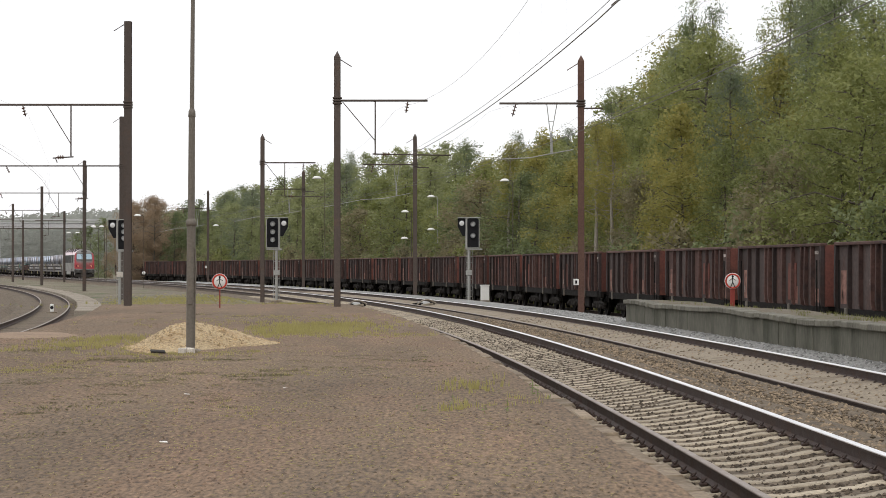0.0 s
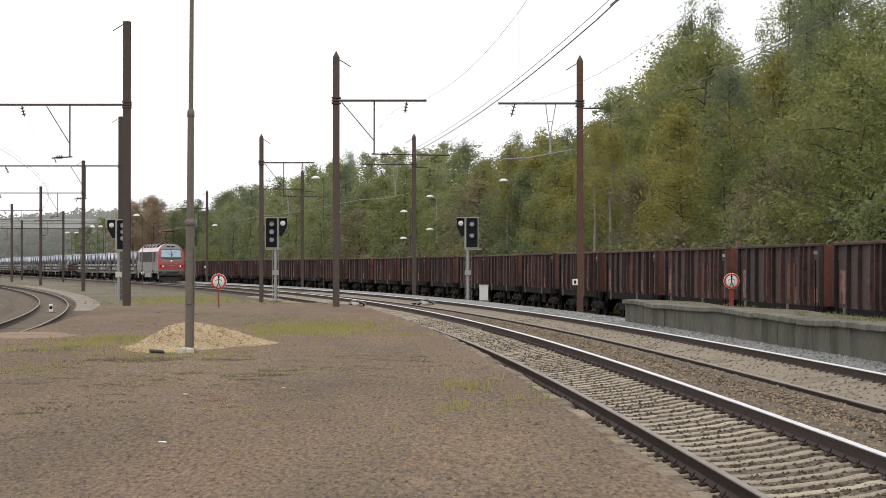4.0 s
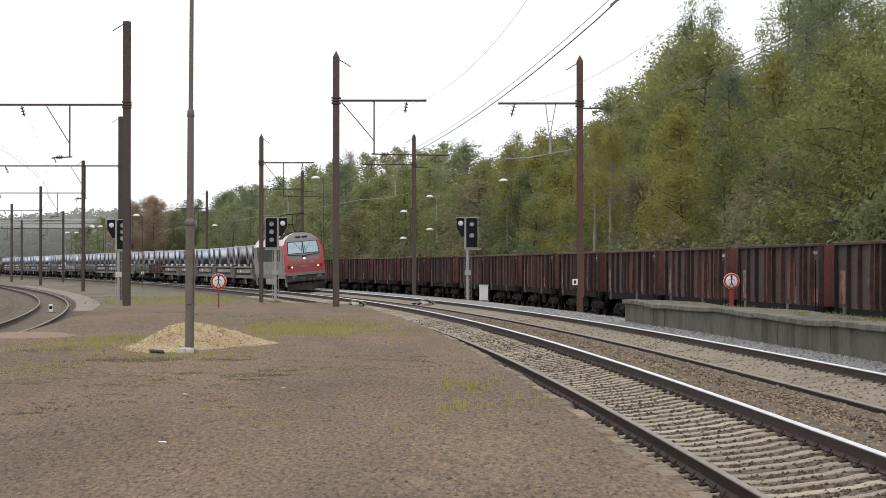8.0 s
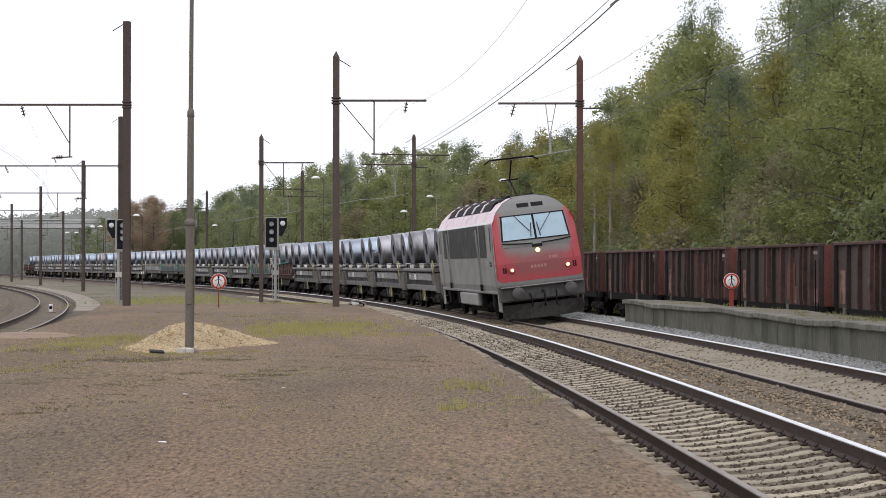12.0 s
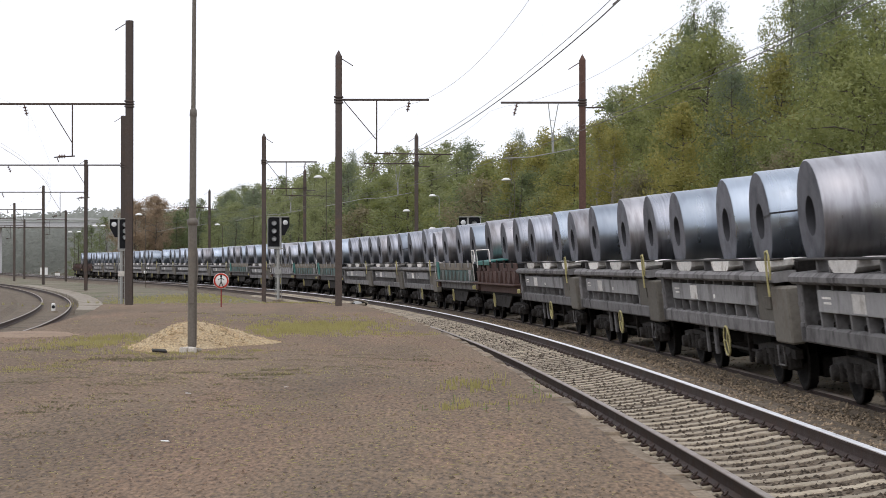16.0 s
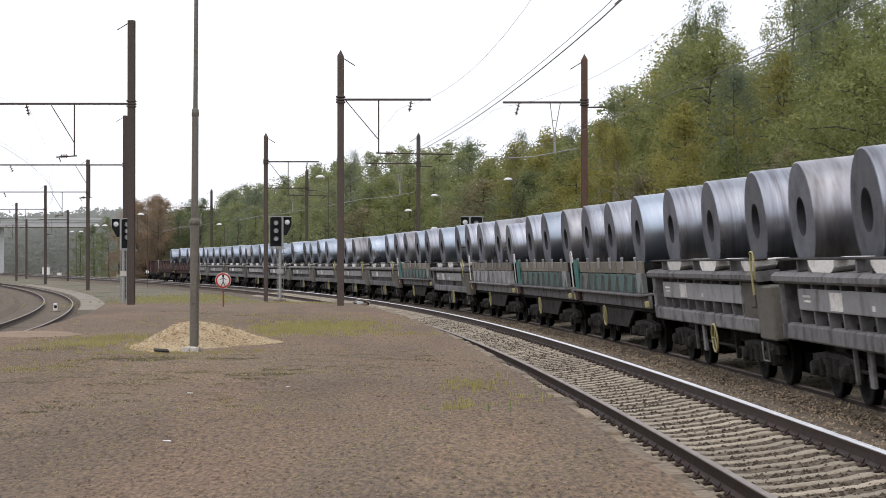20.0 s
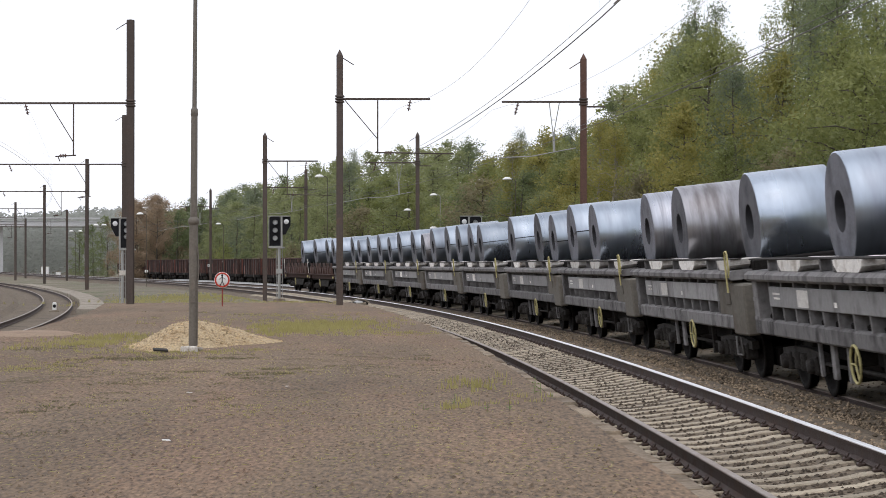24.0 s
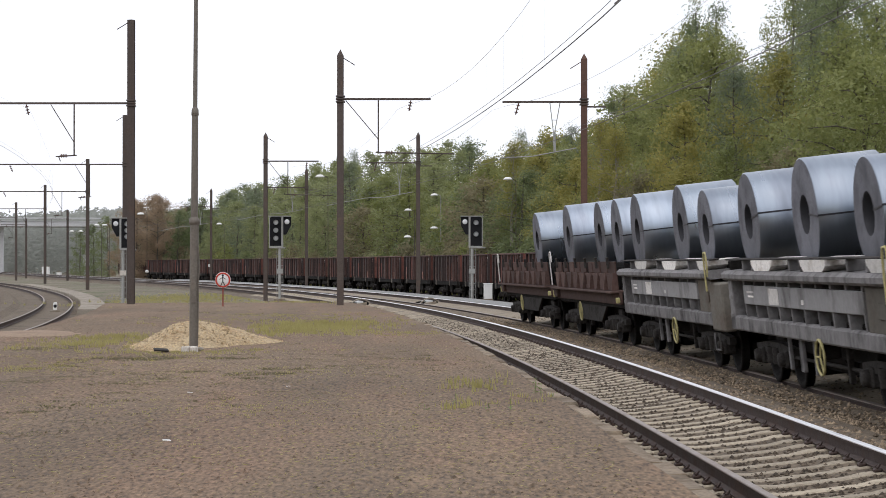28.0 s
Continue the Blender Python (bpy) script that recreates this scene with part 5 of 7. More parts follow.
def wagon_skirted():
    """Coil wagon: rounded top flange, slotted pale side panel over a row of dark pockets, solid lower skirt, chocks along the deck."""
    t = thing("coil_wagon", "dusty grey coil wagon with ribbed side skirts and pale chocks", "coil wagon", "coil wagons of the train")
    wagon_base(t, M_DARK)
    L = L_WAG
    P0, P1 = 1.90, L - 1.30          # the panel's two ends
    for k in (-1, 1):
        X = lambda a, b: (min(k * a, k * b), max(k * a, k * b))
        fl = Mesh().prism([(k * 1.02, 1.72), (k * 1.38, 1.72), (k * 1.43, 1.76), (k * 1.43, 1.83), (k * 1.36, 1.88), (k * 1.02, 1.88)], 0.15, L - 0.02)
        part("top_flange", fl, M_WAG, t)
        # the dark web colours in the shade of the side pockets
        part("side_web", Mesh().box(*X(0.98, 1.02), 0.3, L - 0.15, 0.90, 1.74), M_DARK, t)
        part("side_panel", Mesh().box(*X(1.27, 1.32), P0, P1, 1.33, 1.64, 0.012), M_WAGP, t, "paler riveted side panel")
        part("lower_skirt", Mesh().prism([(k * 1.22, 0.89), (k * 1.30, 0.87), (k * 1.33, 0.90), (k * 1.33, 1.09), (k * 1.29, 1.12), (k * 1.22, 1.12)], 0.66, L - 0.05), M_WAG, t, "stained lower skirt")
        n = 10
        for i in range(n):
            y = P0 + 0.03 + i * (P1 - P0 - 0.06) / (n - 1)
            rib = Mesh().prism([(k * 1.02, 1.04), (k * 1.30, 1.04), (k * 1.31, 1.34), (k * 1.02, 1.34)], y - 0.03, y + 0.03)
            part("rib", rib, M_WAG, t)
            if k < 0:
                part("panel_tie", Mesh().box(*X(1.06, 1.31), y - 0.045, y + 0.045, 1.63, 1.73), M_WAG, t)
        part("end_box", Mesh().box(*X(1.12, 1.34), -0.48, 0.62, 0.80, 1.66, 0.03), M_WAGT, t, "flat grey-brown end panel")
        part("end_plate", Mesh().box(*X(1.08, 1.30), 0.66, 1.84, 1.10, 1.70, 0.02).box(*X(1.28, 1.325), 0.8, 1.2, 1.30, 1.50, 0.006), M_WAGT, t)
        part("rear_post", Mesh().box(*X(1.06, 1.33), L - 0.40, L - 0.08, 0.88, 1.72, 0.015).box(*X(1.32, 1.345), L - 0.36, L - 0.12, 1.10, 1.16, 0.004).box(*X(1.32, 1.345), L - 0.36, L - 0.12, 1.40, 1.46, 0.004), M_WAG, t)
        for i, y in enumerate((0.85, 4.35, 7.85)):
            h = 0.55 if not i else 0.78
            ch = Mesh().prism([(y - h, 2.05), (y + h, 2.05), (y + h - 0.03, 1.98), (y + h - 0.22, 1.885), (y - h + 0.22, 1.885), (y - h + 0.03, 1.96)], *X(0.80, 1.36), "x")
            part("chock", ch, M_CRADLE, t, "pale worn chock")
            part("stay", Mesh().box(*X(1.0, 1.34), y + h + 0.02, y + h + 0.10, 1.88, 2.05, 0.01).box(*X(1.0, 1.30), y + 1.74, y + 1.82, 1.88, 2.05, 0.01), M_WAG, t)
        part("deck_rail", Mesh().box(*X(1.16, 1.34), 0.25, L - 0.1, 2.052, 2.075, 0.006), M_GEAR, t)
        part("end_step", Mesh().tube([(k * 1.28, 0.4, 0.75), (k * 1.28, 0.4, 0.45), (k * 1.28, 0.8, 0.45), (k * 1.28, 0.8, 0.75)], 0.02, 5), M_WAG, t)
    # deck end and trough blackened to paint shade into the gaps between chocks
    part("deck_end", Mesh().box(-1.10, 1.10, -0.30, 0.9, 1.60, 1.72, 0.02).box(-1.0, 1.0, 0.05, 0.9, 1.72, 2.02, 0.02), M_DARK, t)
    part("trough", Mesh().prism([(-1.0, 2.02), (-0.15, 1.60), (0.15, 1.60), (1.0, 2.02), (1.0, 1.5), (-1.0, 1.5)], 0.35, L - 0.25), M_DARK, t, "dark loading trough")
    part("stake", Mesh().tube([(-1.45, y - 1.22, z) for y, z in ((1.44, 1.52), (1.46, 1.80), (1.44, 2.12), (1.40, 2.20), (1.27, 2.21), (1.22, 2.14), (1.22, 1.86), (1.27, 1.78))], 0.018, 7), M_YELLOW, t, "yellow loop stake")
    wh = Mesh()
    pts = [(-1.34, 4.55 + 0.25 * math.cos(a * math.tau / 20), 0.68 + 0.25 * math.sin(a * math.tau / 20)) for a in range(21)]
    wh.tube(pts, 0.02, 6, False)
    for a in range(3):
        wh.tube([(-1.34, 4.55, 0.68), (-1.34, 4.55 + 0.25 * math.cos(a * math.tau / 3), 0.68 + 0.25 * math.sin(a * math.tau / 3))], 0.016, 5)
    part("brake_wheel", wh, M_YELLOW, t, "yellow hand brake wheel")
    part("brake_bracket", Mesh().box(-1.32, -1.05, 4.5, 4.6, 0.64, 0.9, 0.02), M_DARK, t)
    for y, w in ((5.5, 0.07), (6.3, 0.2), (7.2, 0.06)):
        part("hanger", Mesh().box(-1.2, -1.14, y, y + w, 0.36, 0.92, 0.01), M_WAG, t)
    random.seed(12)
    for y, z, w, h in ((8.9, 1.52, 0.5, 0.03), (8.9, 1.45, 0.42, 0.03), (7.0, 1.36, 0.7, 0.25), (5.3, 1.40, 0.14, 0.07)):
        part("stencil", Mesh().box(-1.326, -1.32, y, y + w, z, z + h), M_CRADLE, t, "unreadable pale stencilling")
    return t


def wagon_slotted(body, label, box_mat=None, end_front=True):
    """Older coil wagon: plates with tall slots between them, a plain upper plate with clips on its edge, a deep sole bar and a hand rail."""
    t = thing("plate_side_wagon", label, "coil wagon", "coil wagons of the train")
    wagon_base(t, M_DARK)
    L = L_WAG
    rust = body is M_WAGR
    random.seed(15)
    for k in (-1, 1):
        X = lambda a, b: (min(k * a, k * b), max(k * a, k * b))
        part("solebar", Mesh().box(*X(1.16, 1.24), 0.1, L - 0.1, 1.02, 1.30, 0.01).box(*X(1.06, 1.44), 0.1, L - 0.1, 1.30, 1.35, 0.01), M_WAGR if rust else M_WAG, t, "flanged sole bar")
        part("truss", Mesh().prism([(2.6, 1.06), (L - 2.6, 1.06), (L - 4.0, 0.50), (4.0, 0.50)], *X(1.06, 1.12), "x"), M_GEAR, t)
        n = 9
        step = (L - 0.7) / n
        for i in range(n):
            y0 = 0.35 + i * step
            cutw = random.choice((0.16, 0.2, 0.28))
            pm = body if not box_mat else random.choice((M_TEALF, M_TEALF, M_TEALF, body, M_WAGP))
            hole = Mesh().box(*X(1.24, 1.29), y0, y0 + step - cutw, 1.36, 1.76, 0.01).box(*X(1.25, 1.285), y0 + step - cutw, y0 + step, 1.70, 1.76)
            if i % 2:
                hole.box(*X(1.25, 1.285), y0 + step - cutw, y0 + step, 1.36, 1.36 + 0.1 * (1 + i % 3))
            part("side_plate", hole, pm, t)
            part("upright", Mesh().prism([(k * 1.20, 1.36), (k * 1.38, 1.36), (k * 1.31, 1.72), (k * 1.31, 1.78), (k * 1.20, 1.78)], y0 - 0.035, y0 + 0.035), body, t)
        # dark plate paints the shade behind the slots
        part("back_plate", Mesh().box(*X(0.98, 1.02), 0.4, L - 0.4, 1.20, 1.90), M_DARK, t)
        for a, b in ((0.3, 3.8), (3.84, 7.1), (7.14, L - 0.3)):
            if rust:
                for j in range(3):
                    y0 = a + (b - a) * j / 3
                    part("upper_plate", Mesh().box(*X(1.20, 1.24), y0, y0 + (b - a) / 3 - random.choice((0.2, 0.45, 0.1)), 1.76, 2.04, 0.012), body, t)
            else:
                part("upper_plate", Mesh().box(*X(1.22, 1.27), a, b, 1.78, 2.05, 0.012), M_TAN, t, "tan upper plate")
        for i in range(6):
            y = 1.0 + i * (L - 2.0) / 5
            cl = Mesh().box(*X(1.27, 1.31), y - 0.09, y - 0.05, 1.88, 2.12, 0.01).box(*X(1.27, 1.31), y + 0.05, y + 0.09, 1.88, 2.12, 0.01).box(*X(1.265, 1.315), y - 0.1, y + 0.1, 2.10, 2.15, 0.012)
            part("clip", cl, M_GEAR if rust else M_WAGP, t)
    part("trough", Mesh().prism([(-1.0, 2.0), (-0.15, 1.60), (0.15, 1.60), (1.0, 2.0), (1.0, 1.5), (-1.0, 1.5)], 0.35, L - 0.35), M_DARK, t, "dark loading trough")
    y = L - 0.15
    part("hand_rail", Mesh().tube([(-1.36, y, 1.40), (-1.36, y, 2.22), (-1.36, y - 0.06, 2.32), (-1.36, y - 0.24, 2.34), (-1.36, y - 0.3, 2.26), (-1.36, y - 0.3, 2.05)], 0.019, 6), M_CRADLE, t, "white grab rail")
    if box_mat:
        part("end_panel", Mesh().box(-1.33, -1.295, 0.3, 0.85, 1.37, 1.80, 0.01), M_WAGP, t, "pale end panel")
        part("mid_panel", Mesh().box(-1.335, -1.295, 9.9, 10.6, 1.37, 2.12, 0.01), box_mat, t, "teal end panel")
    part("yellow_corner", Mesh().box(-1.35, -1.25, L - 0.06, L + 0.01, 1.04, 1.24, 0.02).box(-1.35, -1.25, -0.01, 0.05, 1.06, 1.2, 0.02), M_YELLOW, t, "yellow corner blocks")
    part("corner_box", Mesh().box(-1.34, -1.1, L - 0.75, L - 0.12, 1.06, 1.28, 0.03), M_WAGR, t)
    wh = Mesh().tube([(-1.3, 6.2 + 0.24 * math.cos(a * math.tau / 18), 0.75 + 0.24 * math.sin(a * math.tau / 18)) for a in range(19)], 0.018, 6, False)
    wh.tube([(-1.3, 6.2, 0.5), (-1.3, 6.2, 1.0)], 0.015, 5)
    part("brake_wheel", wh, M_YELLOW, t, "faded yellow hand brake wheel")
    return t


def cradle_cover_rails(t):
    """Thin grab rails and a cover on the rust-brown wagon."""
    L = L_WAG
    part("end_cover", Mesh().box(-1.30, 1.2, L - 4.4, L - 0.7, 2.07, 2.13, 0.02).box(-1.30, -1.26, L - 4.4, L - 0.7, 1.98, 2.08, 0.01), M_TEAL, t, "green cover plate")
    for a, b in ((L - 0.1, L - 0.9), (L - 1.6, L - 5.2)):
        part("grab_rail", Mesh().tube([(-1.36, a, 1.9), (-1.36, a, 2.46), (-1.36, a - 0.1, 2.54), (-1.36, b + 0.1, 2.54), (-1.36, b, 2.46), (-1.36, b, 2.1)], 0.02, 6), M_CRADLE, t, "white tubular grab rail")


# locomotive: half-width of the body by height
OUT = [(1.06, 1.36), (1.30, 1.40), (2.20, 1.40), (3.40, 1.36), (3.46, 1.34), (3.82, 1.14), (4.08, 0.88), (4.24, 0.55), (4.29, 0.25), (4.30, 0.0)]
L_LOC = 17.75


def half(z):
    return float(np.interp(z, [a for a, b in OUT], [b for a, b in OUT]))


def nose(x, z):
    """How far the front lies back from the foremost point."""
    return float(np.interp(z, [1.0, 1.3, 2.0, 2.7, 3.4, 3.8, 4.1, 4.3], [0.06, 0.0, 0.02, 0.18, 0.46, 0.68, 0.98, 1.35])) + 0.14 * (abs(x) / 1.45) ** 2.6


def front_patch(zs, left, right, proud, n=10):
    """A patch of the front between two edges, given as functions of height."""
    m = Mesh()
    vs = []
    for z in zs:
        a, b = left(z), right(z)
        for j in range(n + 1):
            x = a + (b - a) * j / n
            vs.append((x, nose(x, z) - proud, z))
    k = len(zs)
    w = n + 1
    back = [(x, y + proud + 0.03, z) for x, y, z in vs]
    fs = [(i * w + j, i * w + j + 1, (i + 1) * w + j + 1, (i + 1) * w + j) for i in range(k - 1) for j in range(n)]
    rim = [j for j in range(w)] + [i * w + n for i in range(1, k)] + [(k - 1) * w + j for j in range(n - 1, -1, -1)] + [i * w for i in range(k - 2, 0, -1)]
    q = len(vs)
    m.add(vs + back, fs + [(rim[i], rim[(i + 1) % len(rim)], rim[(i + 1) % len(rim)] + q, rim[i] + q) for i in range(len(rim))])
    return m


def shell(z0, z1, y0, y1, proud=0.0, sides=(-1, 1), lo=None):
    """A strip of the body side between two heights, following its outline; y0 None: from the front."""
    m = Mesh()
    zs = sorted({z0, z1, *[a for a, b in OUT if z0 < a < z1]})
    for k in sides:
        vs = []
        for z in zs:
            x = k * (half(z) + proud)
            a = nose(x, z) if y0 is None else y0
            b = L_LOC - nose(x, z) if y1 is None else y1
            vs += [(x, a + (b - a) * j / 6, z) for j in range(7)]
        m.add(vs, [(i * 7 + j, i * 7 + j + 1, (i + 1) * 7 + j + 1, (i + 1) * 7 + j) for i in range(len(zs) - 1) for j in range(6)])
    return m


def span(a, b, n=8):
    return [a + (b - a) * i / n for i in range(n + 1)]


def build_loco():
    t = thing("locomotive", "grey and red electric locomotive with lit headlights", "locomotive")
    part("body_side", shell(1.06, 3.44, None, None), M_LGREY, t, "dusty grey painted sides")
    part("cornice", shell(3.44, 3.84, None, None, 0.012), M_LROOF, t, "pale pinkish sloping cornice")
    part("cornice_strip", shell(3.43, 3.50, 0.9, L_LOC - 0.9, 0.022), M_WHITE, t, "white strip under the cornice")
    rf = shell(3.82, 4.30, None, None)
    part("roof", rf, M_LROOF, t, "pale pinkish roof edge")
    part("floor_pan", Mesh().box(-1.38, 1.38, 0.3, L_LOC - 0.3, 1.0, 1.10, 0.02), M_DARK, t)
    wide = lambda z: half(z)
    for end in (0, 1):
        at = pose(0, 0, 0) if not end else pose(0, L_LOC, 0, 0, 0, 180)
        rim = 0.006 if not end else -0.05

        def put(name, mesh, material, label="", parent=None):
            return part(name, mesh, material, parent or t, label, at if parent is None else None)
        face = put("front_panel", front_patch(span(1.42, 2.62), lambda z: -wide(z) + 0.05, lambda z: wide(z) - 0.05, 0.004), M_LFACE, "dusty red front panel")
        put("front_border", front_patch(span(1.44, 3.75, 12), lambda z: -wide(z) - rim, lambda z: -wide(z) + 0.20 + 0.05 * (z - 1.3), 0.016, 4), M_LFACE, "red front border")
        put("front_border", front_patch(span(1.44, 3.75, 12), lambda z: wide(z) - 0.20 - 0.05 * (z - 1.3), lambda z: wide(z) + rim, 0.016, 4), M_LFACE, "red front border")
        put("lower_border", front_patch(span(1.40, 1.52, 4), lambda z: -wide(z) - rim + 0.8 * (1.52 - z), lambda z: wide(z) + rim - 0.8 * (1.52 - z), 0.018), M_LFACE, "red front border")
        put("front_skirt", front_patch(span(1.18, 1.44, 4), lambda z: -wide(z), lambda z: wide(z), 0.010), M_LNOSE, "grey band under the red front")
        put("brow", front_patch(span(3.66, 4.285, 8), lambda z: -wide(z) + 0.02, lambda z: wide(z) - 0.02, 0.014), M_LNOSE, "grey brow over the windscreen")
        put("windscreen_surround", front_patch(span(2.55, 3.70, 10), lambda z: -wide(z) + 0.24, lambda z: wide(z) - 0.24, 0.020), M_LNOSE, "grey windscreen surround")
        w = put("windscreen", front_patch(span(2.80, 3.60, 8), lambda z: -1.10 + 0.10 * (z - 2.8), lambda z: -0.03, 0.034), M_GLASS, "windscreen with a pale sky reflection in its colour")
        put("windscreen", front_patch(span(2.80, 3.60, 8), lambda z: 0.03, lambda z: 1.10 - 0.10 * (z - 2.8), 0.034), M_GLASS, "windscreen with a pale sky reflection in its colour")
        for a, b, c, d in ((2.765, 2.80, -1.14, 1.14), (3.60, 3.64, -1.08, 1.08)):
            put("windscreen_frame", front_patch([a, b], lambda z: c, lambda z: d, 0.042), M_BLACK)
        put("windscreen_pillar", front_patch(span(2.78, 3.62, 6), lambda z: -0.035, lambda z: 0.035, 0.042, 2), M_BLACK)
        for k in (-1, 1):
            put("windscreen_frame", front_patch(span(2.77, 3.63, 6), lambda z: k * (1.12 - 0.10 * (z - 2.8)) - 0.025, lambda z: k * (1.12 - 0.10 * (z - 2.8)) + 0.025, 0.042, 2), M_BLACK)
            put("wiper", Mesh().tube([(k * 0.62, nose(0.6, 3.64) - 0.07, 3.62), (k * 0.18, nose(0.2, 3.05) - 0.08, 3.05)], 0.012, 4).tube([(k * 0.10, nose(0.1, 3.35) - 0.075, 3.33), (k * 0.16, nose(0.1, 2.9) - 0.07, 2.86)], 0.014, 4), M_BLACK)
            put("hand_rail", Mesh().tube([(k * x, nose(x, 2.63 + 0.06 * x * x) - 0.06, 2.63 + 0.06 * x * x) for x in (0.15, 0.5, 0.85, 1.15)], 0.02, 5), M_BLACK)
            hl = put("headlight", Mesh().lathe([(0.0, -0.055), (0.046, -0.05), (0.058, -0.02), (0.075, 0.02)], 18, "y", (k * 0.93, nose(0.93, 1.79), 1.79)), M_LAMP if not end else M_LENS, "lit headlight" if not end else "")
            put("headlight_bezel", Mesh().lathe([(0.06, -0.045), (0.10, -0.055), (0.12, 0.02)], 18, "y", (k * 0.93, nose(0.93, 1.79), 1.79)), M_LRED)
            gr = Mesh()
            for i in range(2):
                x = k * (1.13 + 0.075 * i)
                gr.box(x - 0.022, x + 0.022, nose(x, 1.8) - 0.03, nose(x, 1.8) + 0.02, 1.70, 1.90, 0.006)
            put("lamp_grille", gr, M_BLACK)
            put("horn_slot", front_patch(span(3.88, 4.02, 2), lambda z: k * 0.24 - 0.2, lambda z: k * 0.24 + 0.2, 0.022, 3), M_BLACK)
        put("top_headlight", Mesh().lathe([(0.0, -0.06), (0.055, -0.055), (0.066, -0.03), (0.085, 0.02)], 18, "y", (0, nose(0, 2.38), 2.38)), M_LAMP if not end else M_LENS, "lit upper headlight" if not end else "")
        put("lamp_lintel", front_patch([2.50, 2.60], lambda z: -0.17, lambda z: 0.17, 0.03, 2), M_BLACK)
        bars = Mesh()
        for i, x in enumerate((-0.30, -0.19, -0.08, 0.03, 0.14)):
            bars.box(x, x + 0.075, nose(x, 1.86) - 0.012, nose(x, 1.86) + 0.01, 1.80, 1.90)
        put("number_bars", bars, M_LMARK, "plain bars in place of the number")
        put("maker_mark", Mesh().box(0.35, 0.40, nose(0.4, 2.1) - 0.012, nose(0.4, 2.1) + 0.02, 2.06, 2.16).box(0.43, 0.62, nose(0.5, 2.1) - 0.012, nose(0.5, 2.1) + 0.02, 2.06, 2.16), M_LMARK, "plain pale mark")
        put("buffer_beam", Mesh().box(-1.42, 1.42, 0.02, 0.5, 0.72, 1.30, 0.05), M_LBEAM, "sooty grey buffer beam")
        put("beam_lip", Mesh().box(-1.38, 1.38, -0.16, 0.1, 1.20, 1.24, 0.015), M_LNOSE)
        for k in (-1, 1):
            put("buffer", Mesh().lathe([(0.0, -0.55), (0.18, -0.53), (0.21, -0.50), (0.21, -0.46), (0.09, -0.43), (0.09, -0.25), (0.16, -0.22), (0.17, 0.05)], 18, "y", (k * 0.875, 0.02, 1.0)), M_LBEAM)
            put("brake_hose", Mesh().tube([(k * 0.45, 0.0, 0.95), (k * 0.42, -0.14, 0.85), (k * 0.40, -0.12, 0.55), (k * 0.44, -0.03, 0.45)], 0.026, 6), M_BLACK)
            put("cab_step", Mesh().box(k * 1.32 - 0.07, k * 1.32 + 0.07, 0.55, 0.95, 0.42, 0.48, 0.01).box(k * 1.32 - 0.07, k * 1.32 + 0.07, 0.55, 0.95, 0.72, 0.78, 0.01).box(k * 1.36 - 0.02, k * 1.36 + 0.02, 0.3, 1.0, 0.4, 1.06, 0.01), M_LGREY)
        put("coupling", Mesh().tube([(0, 0.0, 1.0), (0, -0.3, 0.98), (0, -0.4, 0.72), (0, -0.22, 0.5)], 0.045, 6), M_BLACK)
        put("snow_plough", Mesh().add([(-1.35, 0.25, 0.15), (-0.5, -0.2, 0.12), (0.5, -0.2, 0.12), (1.35, 0.25, 0.15), (-1.35, 0.2, 0.62), (-0.5, -0.02, 0.62), (0.5, -0.02, 0.62), (1.35, 0.2, 0.62),
                                      (-1.35, 0.35, 0.15), (1.35, 0.35, 0.15), (-1.35, 0.35, 0.62), (1.35, 0.35, 0.62)],
                                     [(0, 1, 5, 4), (1, 2, 6, 5), (2, 3, 7, 6), (3, 9, 11, 7), (0, 4, 10, 8), (4, 5, 6, 7, 11, 10), (0, 8, 9, 3, 2, 1), (8, 10, 11, 9)]), M_GEAR, "dark snow plough")
        if not end:
            put("cab_pillar", shell(1.5, 3.6, None, 0.50, 0.012), M_LRED, "red corner stripe")
            put("pale_stripe", shell(1.75, 3.6, 0.50, 0.60, 0.014), M_LCORN, "pale edge stripe")
        put("cab_side_panel", shell(1.2, 3.42, 0.75, 1.6, 0.016), M_LGREY)
        put("cab_side_window", shell(2.50, 3.30, 1.12, 1.32, 0.026), M_LDARK, "dark cab side window")
        put("door_vent", Mesh().box(-1.442, -1.41, 1.35, 1.6, 2.08, 2.12, 0.004).box(-1.442, -1.41, 1.35, 1.6, 1.98, 2.02, 0.004), M_BLACK)
    for a, b in ((2.50, 4.10), (4.50, 13.25), (13.65, 15.25)):
        part("side_window_band", shell(2.28, 3.42, a, b, 0.014), M_LDARK, t, "dark grille panel")
    for y in (4.30, 13.45):
        for k in (-1, 1):
            part("door_rail", Mesh().tube([(k * 1.46, y - 0.10, 1.25), (k * 1.46, y - 0.10, 3.3)], 0.022, 6).tube([(k * 1.46, y + 0.10, 1.25), (k * 1.46, y + 0.10, 3.3)], 0.022, 6), M_LGREY, t)
            part("door_step", Mesh().box(k * 1.46 - 0.03, k * 1.46 + 0.03, y - 0.14, y + 0.14, 1.10, 1.34, 0.01), M_DARK, t)
    for y in (2.6, 5.2, 8.0, 11.0, 14.6):
        part("cornice_joint", shell(3.46, 3.82, y, y + 0.03, 0.02), M_LNOSE, t)
    part("roof_deck", Mesh().box(-0.80, 0.80, 2.2, L_LOC - 2.2, 4.12, 4.26, 0.03), M_LDARK, t, "dark roof deck")
